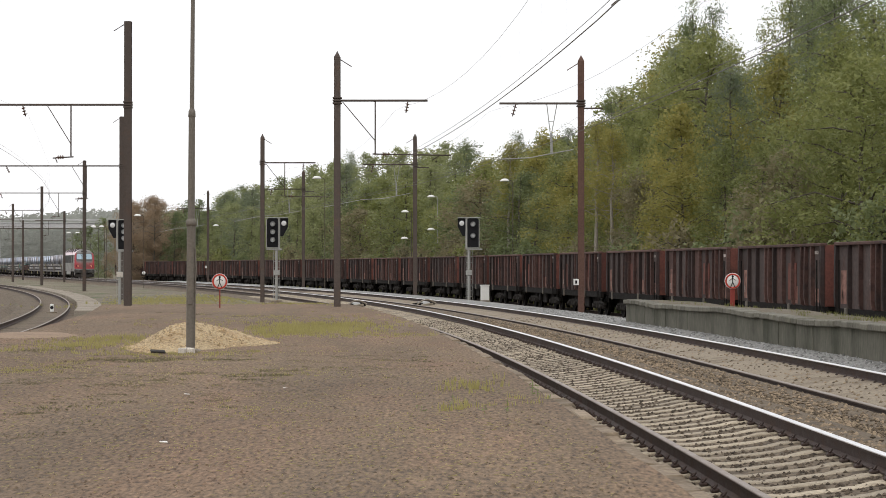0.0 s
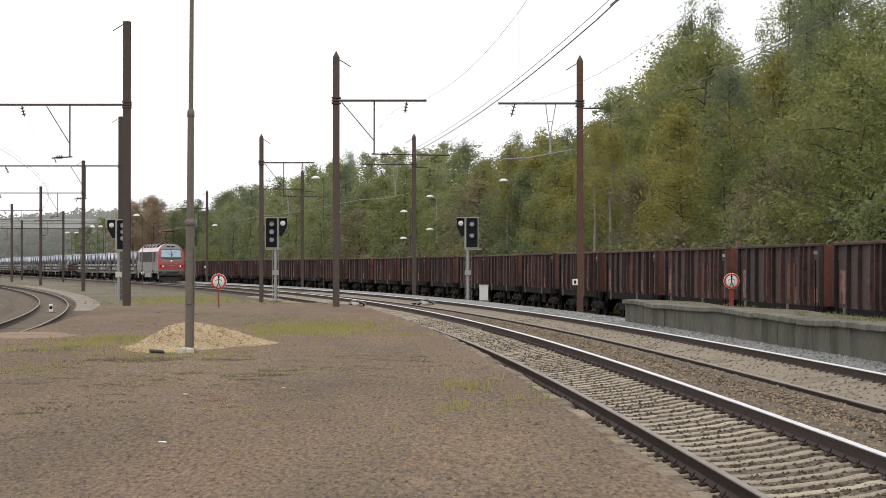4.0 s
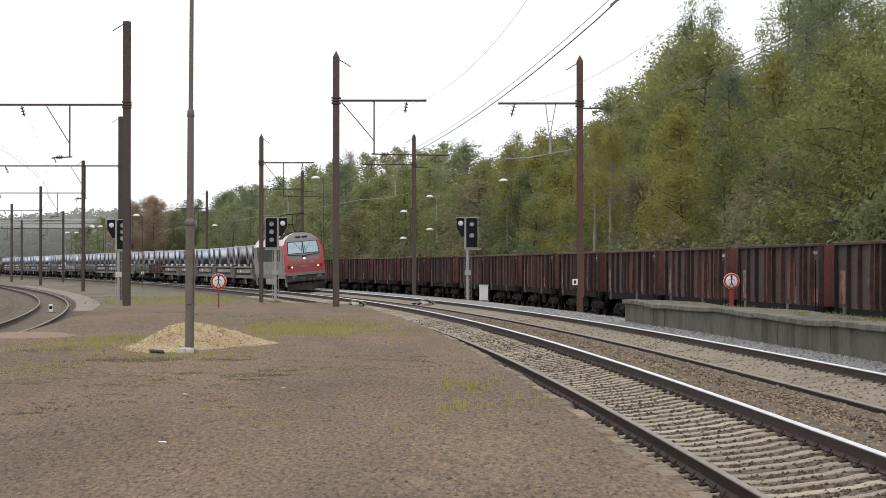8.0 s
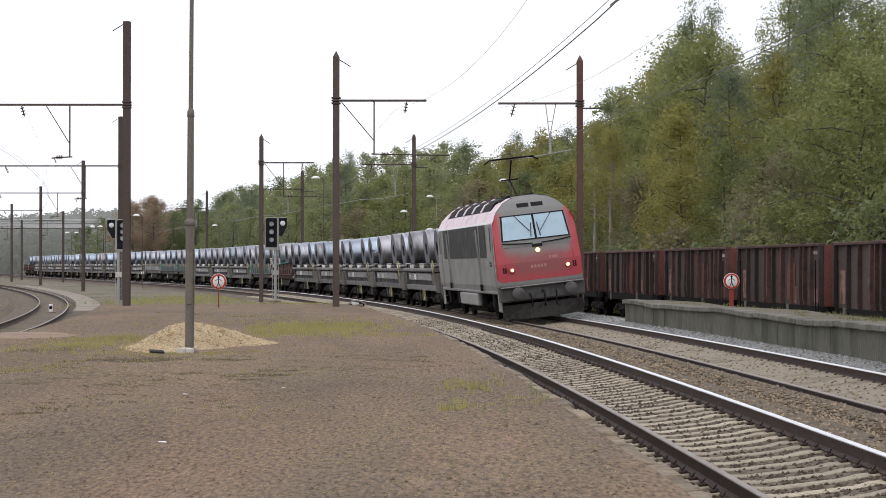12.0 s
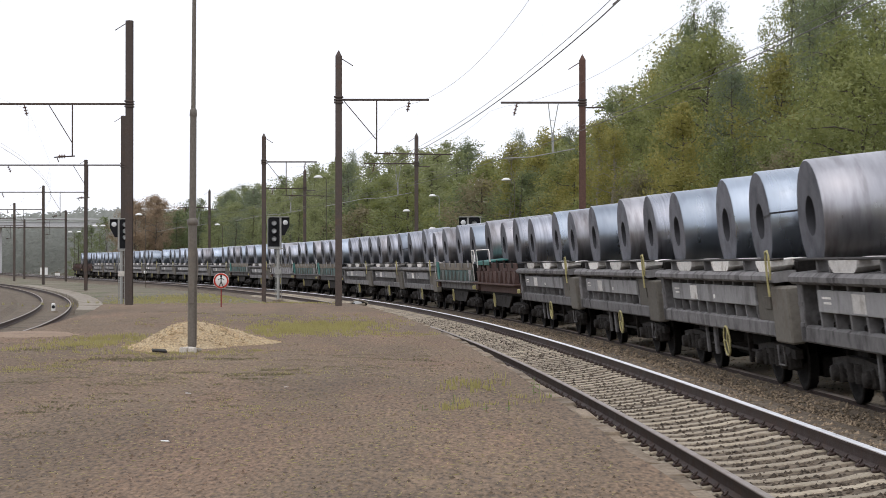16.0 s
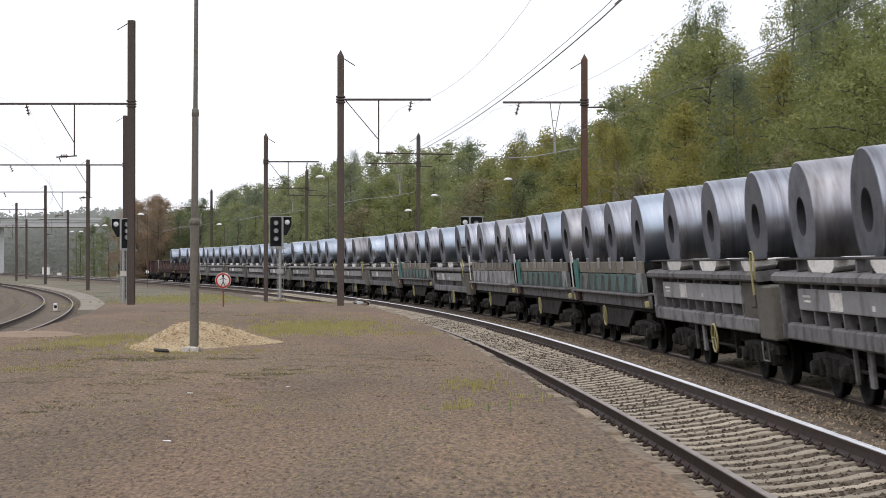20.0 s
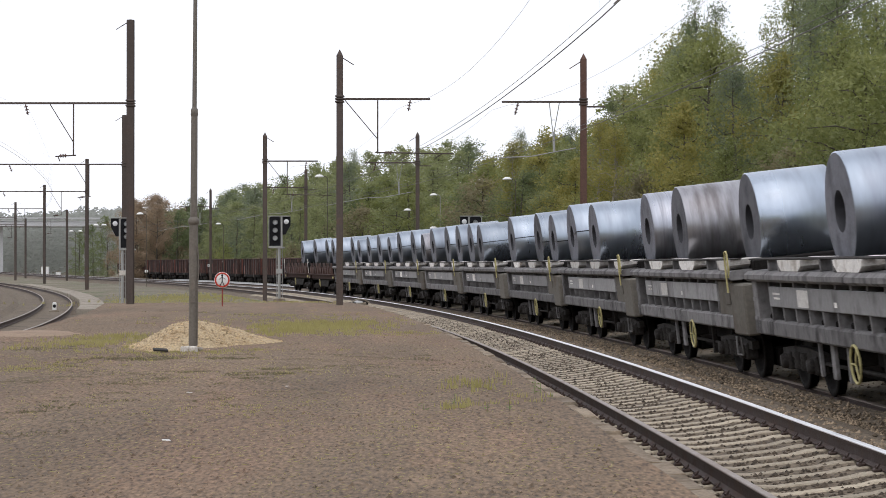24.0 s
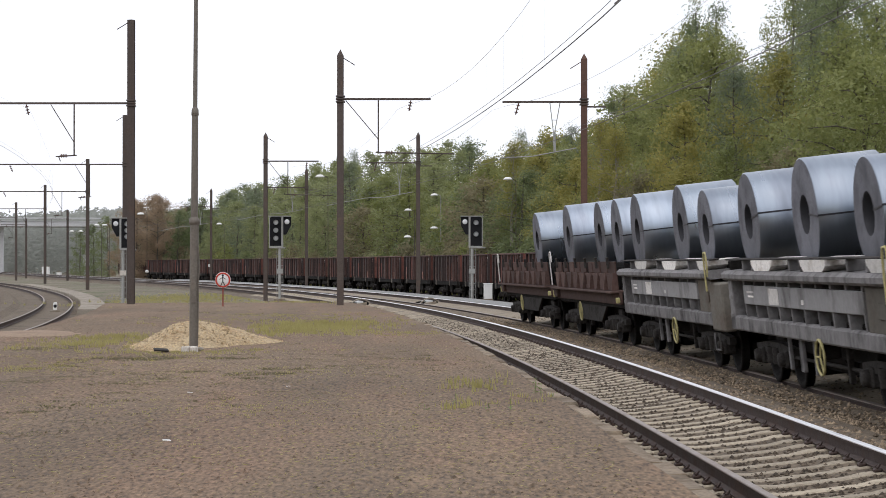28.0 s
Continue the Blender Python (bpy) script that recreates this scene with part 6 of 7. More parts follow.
    for i in range(5):
        y = 2.6 + i * 2.55
        part("roof_louvre", Mesh().prism([(1.10, 3.89), (0.95, 4.11), (0.60, 4.30), (0.34, 4.36), (0.34, 4.24), (0.54, 4.2), (0.86, 4.03), (1.03, 3.87)], y, y + 2.1).prism([(-1.10, 3.89), (-0.95, 4.11), (-0.60, 4.30), (-0.34, 4.36), (-0.34, 4.24), (-0.54, 4.2), (-0.86, 4.03), (-1.03, 3.87)], y, y + 2.1), M_BLACK, t, "black roof louvres")
        part("roof_fin", Mesh().prism([(-1.12, 3.90), (-0.96, 4.13), (-0.60, 4.33), (-0.50, 4.30), (-0.84, 4.02), (-1.02, 3.88)], y + 2.14, y + 2.5).prism([(1.12, 3.90), (0.96, 4.13), (0.60, 4.33), (0.50, 4.30), (0.84, 4.02), (1.02, 3.88)], y + 2.14, y + 2.5), M_LROOF, t)
    # pantograph, raised over the leading bogie
    pg = part("pantograph", Mesh().tube([(-0.5, 4.55, 4.3), (-0.5, 3.15, 4.3)], 0.03, 6).tube([(0.5, 4.55, 4.3), (0.5, 3.15, 4.3)], 0.03, 6).tube([(0, 3.35, 4.32), (0, 4.75, 4.95), (0, 3.85, 5.6)], 0.03, 6).tube([(-0.3, 4.75, 4.95), (0.3, 4.75, 4.95)], 0.03, 6), M_DARK, t, "raised single-arm pantograph")
    part("collector", Mesh().tube([(-0.95, 3.85, 5.55), (-0.75, 3.85, 5.68), (0.75, 3.85, 5.68), (0.95, 3.85, 5.55)], 0.03, 6).tube([(-0.75, 3.60, 5.68), (0.75, 3.60, 5.68)], 0.03, 6), M_DARK, pg)
    for y in (4.0, 6.5, 12.6, 15.0):
        for x in (-0.45, 0.45):
            part("roof_insulator", insulator((x, y, 4.24), (x, y, 4.52), 3), M_PORC, t)
    add_bogie(t, 3.9, 2.8, M_DARK)
    add_bogie(t, L_LOC - 3.9, 2.8, M_DARK)
    for k in (-1, 1):
        X = (min(k * 1.10, k * 1.40), max(k * 1.10, k * 1.40))
        part("equipment_box", Mesh().box(*X, 6.3, 11.4, 0.52, 0.98, 0.04), M_SILVER, t, "silver-grey equipment box")
        part("tank", Mesh().tube([(k * 0.85, 6.6, 0.45), (k * 0.85, 11.2, 0.45)], 0.24, 14), M_DARK, t)
        part("solebar", Mesh().box(*X, 0.6, L_LOC - 0.6, 1.0, 1.10, 0.02), M_LNOSE, t)
        for y in (2.3, 5.5, 12.3, 15.4):
            part("sand_box", Mesh().box(X[0] + 0.05, X[1] - 0.05, y - 0.22, y + 0.22, 0.5, 1.0, 0.03), M_DARK, t)
    return t


def coil_mesh(w, r, scuffed, strap):
    """A tightly wound coil lying across the wagon: outer face, stepped end rings and an open bore."""
    m = Mesh()
    m.lathe([(r - 0.02, -w / 2), (r, -w / 2 + 0.015), (r, w / 2 - 0.015), (r - 0.02, w / 2)], 56, "x")
    me = m.data("steel_coil", (M_COIL, M_COILW, M_COILB)[scuffed])
    ends = []
    for k in (-1, 1):
        e = Mesh()
        pr = [(r - 0.02, k * w / 2)]
        for i in range(1, 6):
            q = r - 0.02 - i * (r - 0.33) / 6
            pr += [(q, k * (w / 2 + 0.0025 * ((i * 7) % 3 - 1)))]
        pr.append((0.31, k * w / 2))
        e.lathe(pr, 56, "x")
        ends.append(e.data("end_face", M_COILEND))
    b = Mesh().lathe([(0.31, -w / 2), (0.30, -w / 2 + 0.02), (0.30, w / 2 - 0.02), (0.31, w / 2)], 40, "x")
    s = None
    if strap:
        s = Mesh()
        for a in (0.04,):
            c, q = math.cos(a), math.sin(a)
            s.box(-w / 2 - 0.01, w / 2 + 0.01, -0.014, 0.014, -0.005, 0.005, 0, pose(0, -c * (r + 0.004), q * (r + 0.004), math.degrees(math.atan2(c, q)), 0, 0))
            for k in (-1, 1):
                s.box(min(k * (w / 2 + 0.004), k * (w / 2 + 0.012)), max(k * (w / 2 + 0.004), k * (w / 2 + 0.012)), -r * c, -0.30 * c, r * q * 0.6 - 0.014, r * q * 0.6 + 0.014)
    return me, ends, b.data("bore", M_BORE), (s.data("strap", M_STRAP) if s else None)


# ---- the train: where its pieces stand, as distances behind the head at the first moment ----
HEAD_S, FIRST_WAGON, PITCH = 309.1, 327.75, 12.115
SLACK_AT, SLACK = (0, 4, 7, 9, 15, 18, 19, 25), (0.42, 0.42, -0.52, -0.62, -0.58, -0.48, -0.12, -0.2)   # wagons are not all of one length
KINDS = "AAAAARGAAAGGTAGAAAAAAAAABB"   # skirted, rusty with cover, green plates, tan plates, plain rusty
COIL_S = [332.1, 335.9, 341, 343.9, 347.3, 352.8, 356.6, 359.5, 364.4, 367.8, 371.7, 376.6, 380.2, 383.6, 388.8, 392.1, 395.6, 399.6, 404.1, 408.2, 412.5, 415.7, 419.3, 424.3, 427.9,
          431.9, 436.1, 439.4, 443.6, 448.2, 452.3, 456.5, 460.4, 464.6, 468.5, 472.1, 477.1, 480.1, 484.7, 488.2, 491.5, 496.8, 501.8, 505.2, 509.2, 512.8, 516.5, 522.4, 529.4, 534.1,
          541.4, 546, 549.9, 553, 559.3, 567, 570.2, 573.9, 577.4, 582.3, 585.8, 589, 594.1, 598.1, 601.8, 606.2, 610.5, 613.2, 618.5, 621.5, 624.5, 630.1, 636.4]
# their radii in centimetres
COIL_R = [88, 89, 89, 87, 88, 86, 85, 85, 82, 84, 86, 84, 82, 85, 82, 86, 82, 88, 83, 88, 86, 80, 89, 87, 87,
          86, 86, 86, 86, 87, 86, 85, 86, 86, 86, 86, 77, 87, 86, 88, 88, 87, 88, 87, 87, 88, 87, 85, 86, 86,
          86, 90, 82, 87, 88, 83, 87, 88, 88, 88, 78, 88, 89, 80, 88, 86, 79, 88, 88, 87, 88, 91, 88]
WIDE = (8, 47, 48, 50, 55)                # coils of broader sheet
PLAIN = (8, 11, 47, 50, 54, 55, 59, 64)   # clean blue-grey ones
STAINED = (1, 2, 4, 5, 10, 12, 16, 17, 20, 21, 26, 33, 37, 44, 48, 60)
COIL_BASE = 1.80


def head_at(t):
    """How far the train has come at t seconds."""
    return 20.2095 * t + 0.5 * 0.0225 * t * t


MOVING = []      # (thing, its distance at the start, its own offset from the line)
loco = build_loco()
loco.scale = (1.03, 0.963, 1.0)
MOVING.append((loco, HEAD_S - 0.05, Matrix.Translation((0, 0.36, 0))))


def build_train():
    master = {}
    for i, k in enumerate(KINDS):
        if k not in master:
            if k == "A":
                w = wagon_skirted()
            elif k == "R":
                w = wagon_slotted(M_WAGR, "rust-brown plate-sided coil wagon with green cover and grab rails")
                cradle_cover_rails(w)
            elif k == "B":
                w = wagon_slotted(M_WAGR, "rust-brown plate-sided coil wagon at the train's tail")
            elif k == "G":
                w = wagon_slotted(M_WAGG, "faded green-grey plate-sided coil wagon with teal panels", M_TEAL)
            else:
                w = wagon_slotted(M_WAGP, "dusty tan plate-sided coil wagon")
            master[k] = w
        else:
            w = copy_thing(master[k], Matrix())
        MOVING.append((w, FIRST_WAGON + PITCH * i + float(np.interp(i, SLACK_AT, SLACK)), Matrix()))
    random.seed(21)
    shapes = {}
    for i, s in enumerate(COIL_S):
        r = COIL_R[i] / 100
        w = (1.38 if i != 55 else 1.62) if i in WIDE else 1.25 if i < 40 else 1.18
        strap = i > 50 or i in (6, 24, 40)
        key = (r, w, 2 if i in STAINED else 0 if i in PLAIN or strap else random.choice((0, 1, 1)), strap)
        if key not in shapes:
            shapes[key] = coil_mesh(w, r, key[2], strap)
        body, end, bore, st = shapes[key]
        c = new("steel_coil", body)
        tagged(c, ("blue-grey", "scuffed grey", "brownish stained grey")[key[2]] + (" steel coil bound with a strap" if strap else " rolled steel coil lying across a wagon"), "steel coil", "steel coils of the train")
        for e in end:
            part("end_face", e, None, c, "dark layered end")
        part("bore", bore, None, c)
        if st:
            part("strap", st, None, c, "black steel strap")
        spin = pose(0, 0, 0, random.uniform(-8, 8) if strap else random.uniform(0, 360))
        MOVING.append((c, s, pose(random.uniform(-0.03, 0.03) + (0.11 if i == 55 else 0.0), 0, COIL_BASE + r) @ spin))


build_train()


# ---- the standing row of open wagons ----
def build_gondola():
    """A high-sided open wagon: ribbed sides, doors, top rail, end walls and bogies."""
    t = thing("open_wagon", "rusty dark red-brown high-sided open wagon standing on the siding", "open wagon", "open wagons on the siding")
    L, zt, zf = 10.75, 3.12, 1.18
    for k in (-1, 1):
        X = lambda a, b: (min(k * a, k * b), max(k * a, k * b))
        stops = [0.1 + f * (L - 0.2) for f in (0.0, 0.10, 0.17, 0.215, 0.32, 0.43, 0.54, 0.60, 0.645, 0.76, 0.87, 1.0)]
        for a, b in zip(stops, stops[1:]):
            part("side_panel", Mesh().box(*X(1.30, 1.335), a + 0.01, b - 0.01, zf, zt - 0.08, 0.008), M_GONG if b - a > 0.9 else M_GON, t)
        for i, y in enumerate(stops):
            q = 0.085 if i in (0, len(stops) - 1) else 0.055
            part("rib", Mesh().prism([(k * 1.33, zf - 0.03), (k * 1.44, zf + 0.04), (k * 1.47, zf + 0.3), (k * 1.45, zt - 0.1), (k * 1.33, zt - 0.1)], y - q, y + q), M_GONR if i in (0, len(stops) - 1) else M_GON if i % 3 else M_GOND, t)
        part("top_rail", Mesh().box(*X(1.24, 1.46), 0.0, L, zt - 0.1, zt, 0.02), M_GON, t)
        part("solebar", Mesh().box(*X(1.2, 1.36), 0.0, L, zf - 0.3, zf, 0.02), M_DARK, t)
    for y, e in ((0.0, -1), (L, 1)):
        m = Mesh().box(-1.32, 1.32, min(y, y - e * 0.06), max(y, y - e * 0.06), zf, zt - 0.05, 0.01)
        part("end_wall", m, M_GONR, t, "rusty red end wall")
        for x in (-0.9, -0.3, 0.3, 0.9):
            part("end_rib", Mesh().box(x - 0.06, x + 0.06, min(y, y + e * 0.1), max(y, y + e * 0.1), zf, zt - 0.1, 0.015), M_GONR, t)
        add_buffers(t, y, e)
        part("ladder", Mesh().box(-1.46, -1.42, y - e * 0.5 - 0.02, y - e * 0.5 + 0.02, 0.7, 2.6, 0.004).box(-1.46, -1.42, y - e * 0.15 - 0.02, y - e * 0.15 + 0.02, 0.7, 2.6, 0.004), M_DARK, t)
    part("floor", Mesh().box(-1.3, 1.3, 0.05, L - 0.05, zf - 0.12, zf, 0.01), M_DARK, t)
    part("door_panel", Mesh().box(-1.36, -1.338, 5.0, 6.0, zf + 0.15, zt - 0.6, 0.008), M_GONR, t, "fresh rust side door")
    # (along, up, width, height, worn paint or white stencil)
    for y, z, w, h, worn in ((0.42, 0.08, 0.55, 0.42, 1), (0.55, 1.60, 0.42, 0.10, 0), (L - 1.05, 0.08, 0.62, 0.98, 1), (L - 0.72, 0.30, 0.12, 0.24, 0), (6.9, 0.72, 0.40, 0.16, 0), (3.0, 0.06, 0.50, 0.55, 1), (8.1, 0.10, 0.35, 0.62, 1), (1.3, 0.62, 0.10, 0.26, 0)):
        part("data_panel", Mesh().box(-1.345, -1.336, y, y + w, zf + z, zf + z + h), M_GONP if worn else M_STENCIL, t, "worn pale paint" if worn else "faded white stencil bar")
    part("underframe", Mesh().box(-0.95, 0.95, 3.2, L - 3.2, 0.42, zf - 0.1, 0.05).box(-0.35, 0.35, 0.1, L - 0.1, 0.6, zf - 0.1, 0.03).box(-1.15, -1.0, 4.1, 5.2, 0.34, 0.9, 0.04).box(-1.18, -1.0, 6.0, 6.5, 0.45, 0.9, 0.04), M_DARK, t)
    for y in (4.0, 9.7):
        part("door_spring", Mesh().box(-1.42, -1.34, y - 0.09, y + 0.09, zf - 0.34, zf + 0.02, 0.02), M_WAGT, t)
    add_bogie(t, 2.0)
    add_bogie(t, L - 2.0)
    return t


def weather(g):
    """Panels renewed or rusted at different times, markings in different places."""
    for c in g.children:
        kind = c.name.split(".")[0]
        u = RUST.random()
        if kind in ("side_panel", "rib") and u < 0.5:
            c.material_slots[0].link = "OBJECT"
            c.material_slots[0].material = (M_GONR if u < 0.06 else M_GONG if u < 0.3 else M_GON) if kind == "side_panel" else (M_GOND if u < 0.3 else M_GON)
        elif kind == "data_panel":
            c.matrix_basis = pose(0, RUST.uniform(-0.15, 0.15), RUST.uniform(-0.04, 0.06))
        elif kind == "door_panel":
            c.matrix_basis = pose(0, RUST.choice((-3.6, -1.8, 0, 1.8, 3.6)), 0)


RUST = random.Random(41)
gond = build_gondola()
weather(gond)
gond.matrix_basis = on_line(57.6, yard_off(63.0), -0.60)
for i in range(-2, 25):
    if i:
        s = 57.6 + 12.3 * i
        a, b = line(s, yard_off(s)), line(s + 10.8, yard_off(s + 10.8))
        g = copy_thing(gond, pose(a[0], a[1], -0.60, 0, 0, math.degrees(math.atan2(-(b[0] - a[0]), b[1] - a[1]))))
        weather(g)


# ---- trees ----
def leaf(m, c, q, rng, face=(0.0, 0.0, 0.8)):
    n = Vector((rng.gauss(face[0], 0.6), rng.gauss(face[1], 0.6), rng.gauss(face[2], 0.6))).normalized()
    a = n.orthogonal().normalized()
    a = (Matrix.Rotation(rng.uniform(0, math.tau), 3, n) @ a) * q
    b = n.cross(a) * rng.uniform(0.45, 0.8)
    k = len(m.v)
    m.v += [tuple(c - a - b * 0.5), tuple(c + a * 1.1 - b * 0.3 + n * q * 0.1), tuple(c - a * 0.1 + b * 1.2)]
    m.f.append((k, k + 1, k + 2))
    m.s.append(False)


def tree_meshes(seed, h, width, leaves, size, low=0.16, droop=0.2, gaps=0.25):
    """Trunk with limbs and a ragged crown of many small leaves in clumps."""
    rng = random.Random(seed)
    tr, cr = Mesh(), Mesh()
    lean = (rng.uniform(-0.4, 0.4), rng.uniform(-0.4, 0.4))
    pts = [Vector((lean[0] * (i / 8) ** 2 + rng.uniform(-0.08, 0.08), lean[1] * (i / 8) ** 2 + rng.uniform(-0.08, 0.08), h * 0.95 * i / 8 - (0.4 if i == 0 else 0))) for i in range(9)]
    tr.tube(pts, 0.012 * h + 0.04, 7, r2=0.02)
    clumps = []
    nl = 30
    for i in range(nl):
        u = low + (1 - low) * ((i + 0.5) / nl) ** 0.9
        z = h * u * 0.96
        prof = max(0.16, 1 - abs((u - 0.46) / 0.58) ** 2.4)
        r = width * prof * rng.uniform(0.55, 1.1)
        a = i * 2.4 + rng.uniform(-0.5, 0.5)
        base = pts[min(8, int(u * 8))]
        tip = Vector((base.x + r * math.cos(a), base.y + r * math.sin(a), z + r * rng.uniform(0.0, 0.5) - droop * r))
        mid = (base + tip) / 2 + Vector((0, 0, 0.15 * r))
        tr.tube([Vector((base.x, base.y, z - 0.25 * r)), mid, tip], 0.045, 4, False, 0.012)
        for f in (0.5, 1.0):
            if rng.random() > gaps * (1.25 - u):
                clumps.append((Vector((base.x, base.y, z - 0.2 * r)).lerp(tip, f) + Vector((rng.gauss(0, .25), rng.gauss(0, .25), rng.gauss(0, .3))), rng.uniform(0.6, 1.25) * (0.55 + 0.22 * width / 3)))
    for i in range(4):
        clumps.append((pts[8] + Vector((rng.gauss(0, .25), rng.gauss(0, .25), -0.5 * i + rng.uniform(0, 0.5))), rng.uniform(0.3, 0.55)))
    per = max(1, int(leaves / len(clumps)))
    for c, r in clumps:
        u = c.z / h
        for _ in range(int(per * (1.2 - 0.55 * u * u))):
            d = Vector((rng.gauss(0, 1), rng.gauss(0, 1), rng.gauss(0, 0.85)))
            g = d.normalized()
            d = g * r * 1.2 * rng.random() ** 0.4
            if d.z < 0:
                d.z *= 1.25
            leaf(cr, c + d, size * rng.uniform(0.6, 1.3), rng, (g.x * 0.9, g.y * 0.9, g.z * 0.9 + 0.35))
    return tr, cr


SPECIES, THIN, FINE = [], [], []
# height, half width, leaves, leaf colour, foot of the crown, openness
# the last two kinds take the green that is paled for haze
for i, (h, w, n, k, low, g) in enumerate(((13.0, 2.7, 7400, 0, 0.05, 0.12), (13.0, 3.0, 7400, 1, 0.05, 0.12), (16.0, 2.2, 5000, 6, 0.10, 0.42), (11.0, 2.7, 6800, 2, 0.04, 0.15),
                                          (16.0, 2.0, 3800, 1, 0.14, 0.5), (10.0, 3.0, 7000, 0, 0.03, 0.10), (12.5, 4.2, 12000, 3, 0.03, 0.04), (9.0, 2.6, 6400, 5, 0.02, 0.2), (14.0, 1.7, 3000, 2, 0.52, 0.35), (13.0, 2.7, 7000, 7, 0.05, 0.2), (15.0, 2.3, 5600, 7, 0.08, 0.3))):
    tr, cr = tree_meshes(100 + i, h, w, n * 1.65, 0.086, low, 0.25, g)
    t2, c2 = tree_meshes(150 + i, h, w, n * 0.76, 0.128, low, 0.25, g)
    t3, c3 = tree_meshes(170 + i, h, w * 0.95, n * (1.5 if n > 5200 else 2.3), 0.066, low, 0.25, g * 0.7)
    bark = M_BIRCH if i == 8 else M_BARK
    SPECIES.append((h, tr.data("trunk", bark), cr.data("crown", M_LEAF[k]), k))
    THIN.append((h, t2.data("trunk", bark), c2.data("crown", M_LEAF[k]), k))
    FINE.append((h, t3.data("trunk", bark), c3.data("crown", M_LEAF[k]), k))
BUSH = []
for i, k in enumerate((1, 0, 2, 5)):
    tr, cr = tree_meshes(200 + i, 4.2, 1.9, 2600, 0.125, 0.02, 0.3, 0.1)
    BUSH.append((tr.data("stem", M_BARK), cr.data("foliage", M_LEAF[k]), k))
LOOK = {0: "olive-green broadleaf tree in early autumn", 1: "dark green broadleaf tree at the wood's edge", 2: "yellowing broadleaf tree among the wood", 3: "rust-brown autumn tree at the wood's end",
        7: "pale green tree of the wood, leaves lightened for haze", 5: "dusty brown shrubby tree before the wood", 6: "tall grey-green tree with an open ragged top"}
BUSH_LOOK = {0: "olive-green scrub at the foot of the wood", 1: "dense dark green scrub at the foot of the wood", 2: "yellow-leaved bush at the foot of the wood", 5: "brownish scrub at the foot of the wood"}


def plant(kind, x, y, h, turn, far=0, broad=1.0):
    hh, tr, cr, k = (SPECIES, THIN, FINE)[far][kind]
    f = h / hh
    w = broad * f ** 0.7
    t = thing("tree", LOOK[k], "tree", "trees of the wood", pose(x, y, ground_z(x, y) - 0.1, 0, 0, turn) @ Matrix.Diagonal((w, w, f, 1)))
    part("trunk", tr, None, t)
    part("crown", cr, None, t)


def scrub(kind, x, y, f, turn):
    tr, cr, k = BUSH[kind]
    t = thing("bush", BUSH_LOOK[k], "bush", "bushes along the siding", pose(x, y, ground_z(x, y) - 0.1, 0, 0, turn) @ Matrix.Diagonal((f, f, f, 1)))
    part("stem", tr, None, t)
    part("foliage", cr, None, t)


# how high the wood stands against the sky, by bearing from the platform (degrees)
WOOD_BEARING = [-8.51, -7.51, -6.9, -5.97, -5.51, -4.89, -4.11, -3.65, -2.56, -2.01, -1.31, -0.37, 0.25, 0.72, 1.5, 1.89, 2.15, 2.51, 2.78, 3.13, 3.45, 3.99, 4.18, 4.45, 4.84, 5.31, 5.69, 6.08, 6.34, 6.56, 6.8, 7.51, 7.88, 8.38, 8.69, 8.89, 9.04, 9.53, 10.43, 10.74, 11.04, 11.49, 12.53]
WOOD_RISE = [1.88, 1.92, 1.7, 2.04, 2.2, 2.35, 2.48, 2.82, 3.19, 2.94, 3.19, 3.26, 3.44, 3.5, 3.1, 3.68, 4.13, 3.97, 3.52, 3.78, 3.91, 3.68, 4.14, 4.84, 5.12, 5.06, 5.37, 5.71, 6.2, 6.75, 7.25, 7.22, 6.35, 6.11, 5.15, 5.77, 7.25, 7.77, 7.92, 7.46, 7.54, 8.23, 8.53]


def wood_top(x, y):
    """Height of a tree at this place that just reaches the wood's outline."""
    d, b = math.hypot(x, y), math.degrees(math.atan2(x, y))
    rise = min(float(np.interp(b + q, WOOD_BEARING, WOOD_RISE)) for q in (-0.16, 0.0, 0.16))
    return max(4.0, EYE_Z + d * math.tan(radians(rise)) - ground_z(x, y))


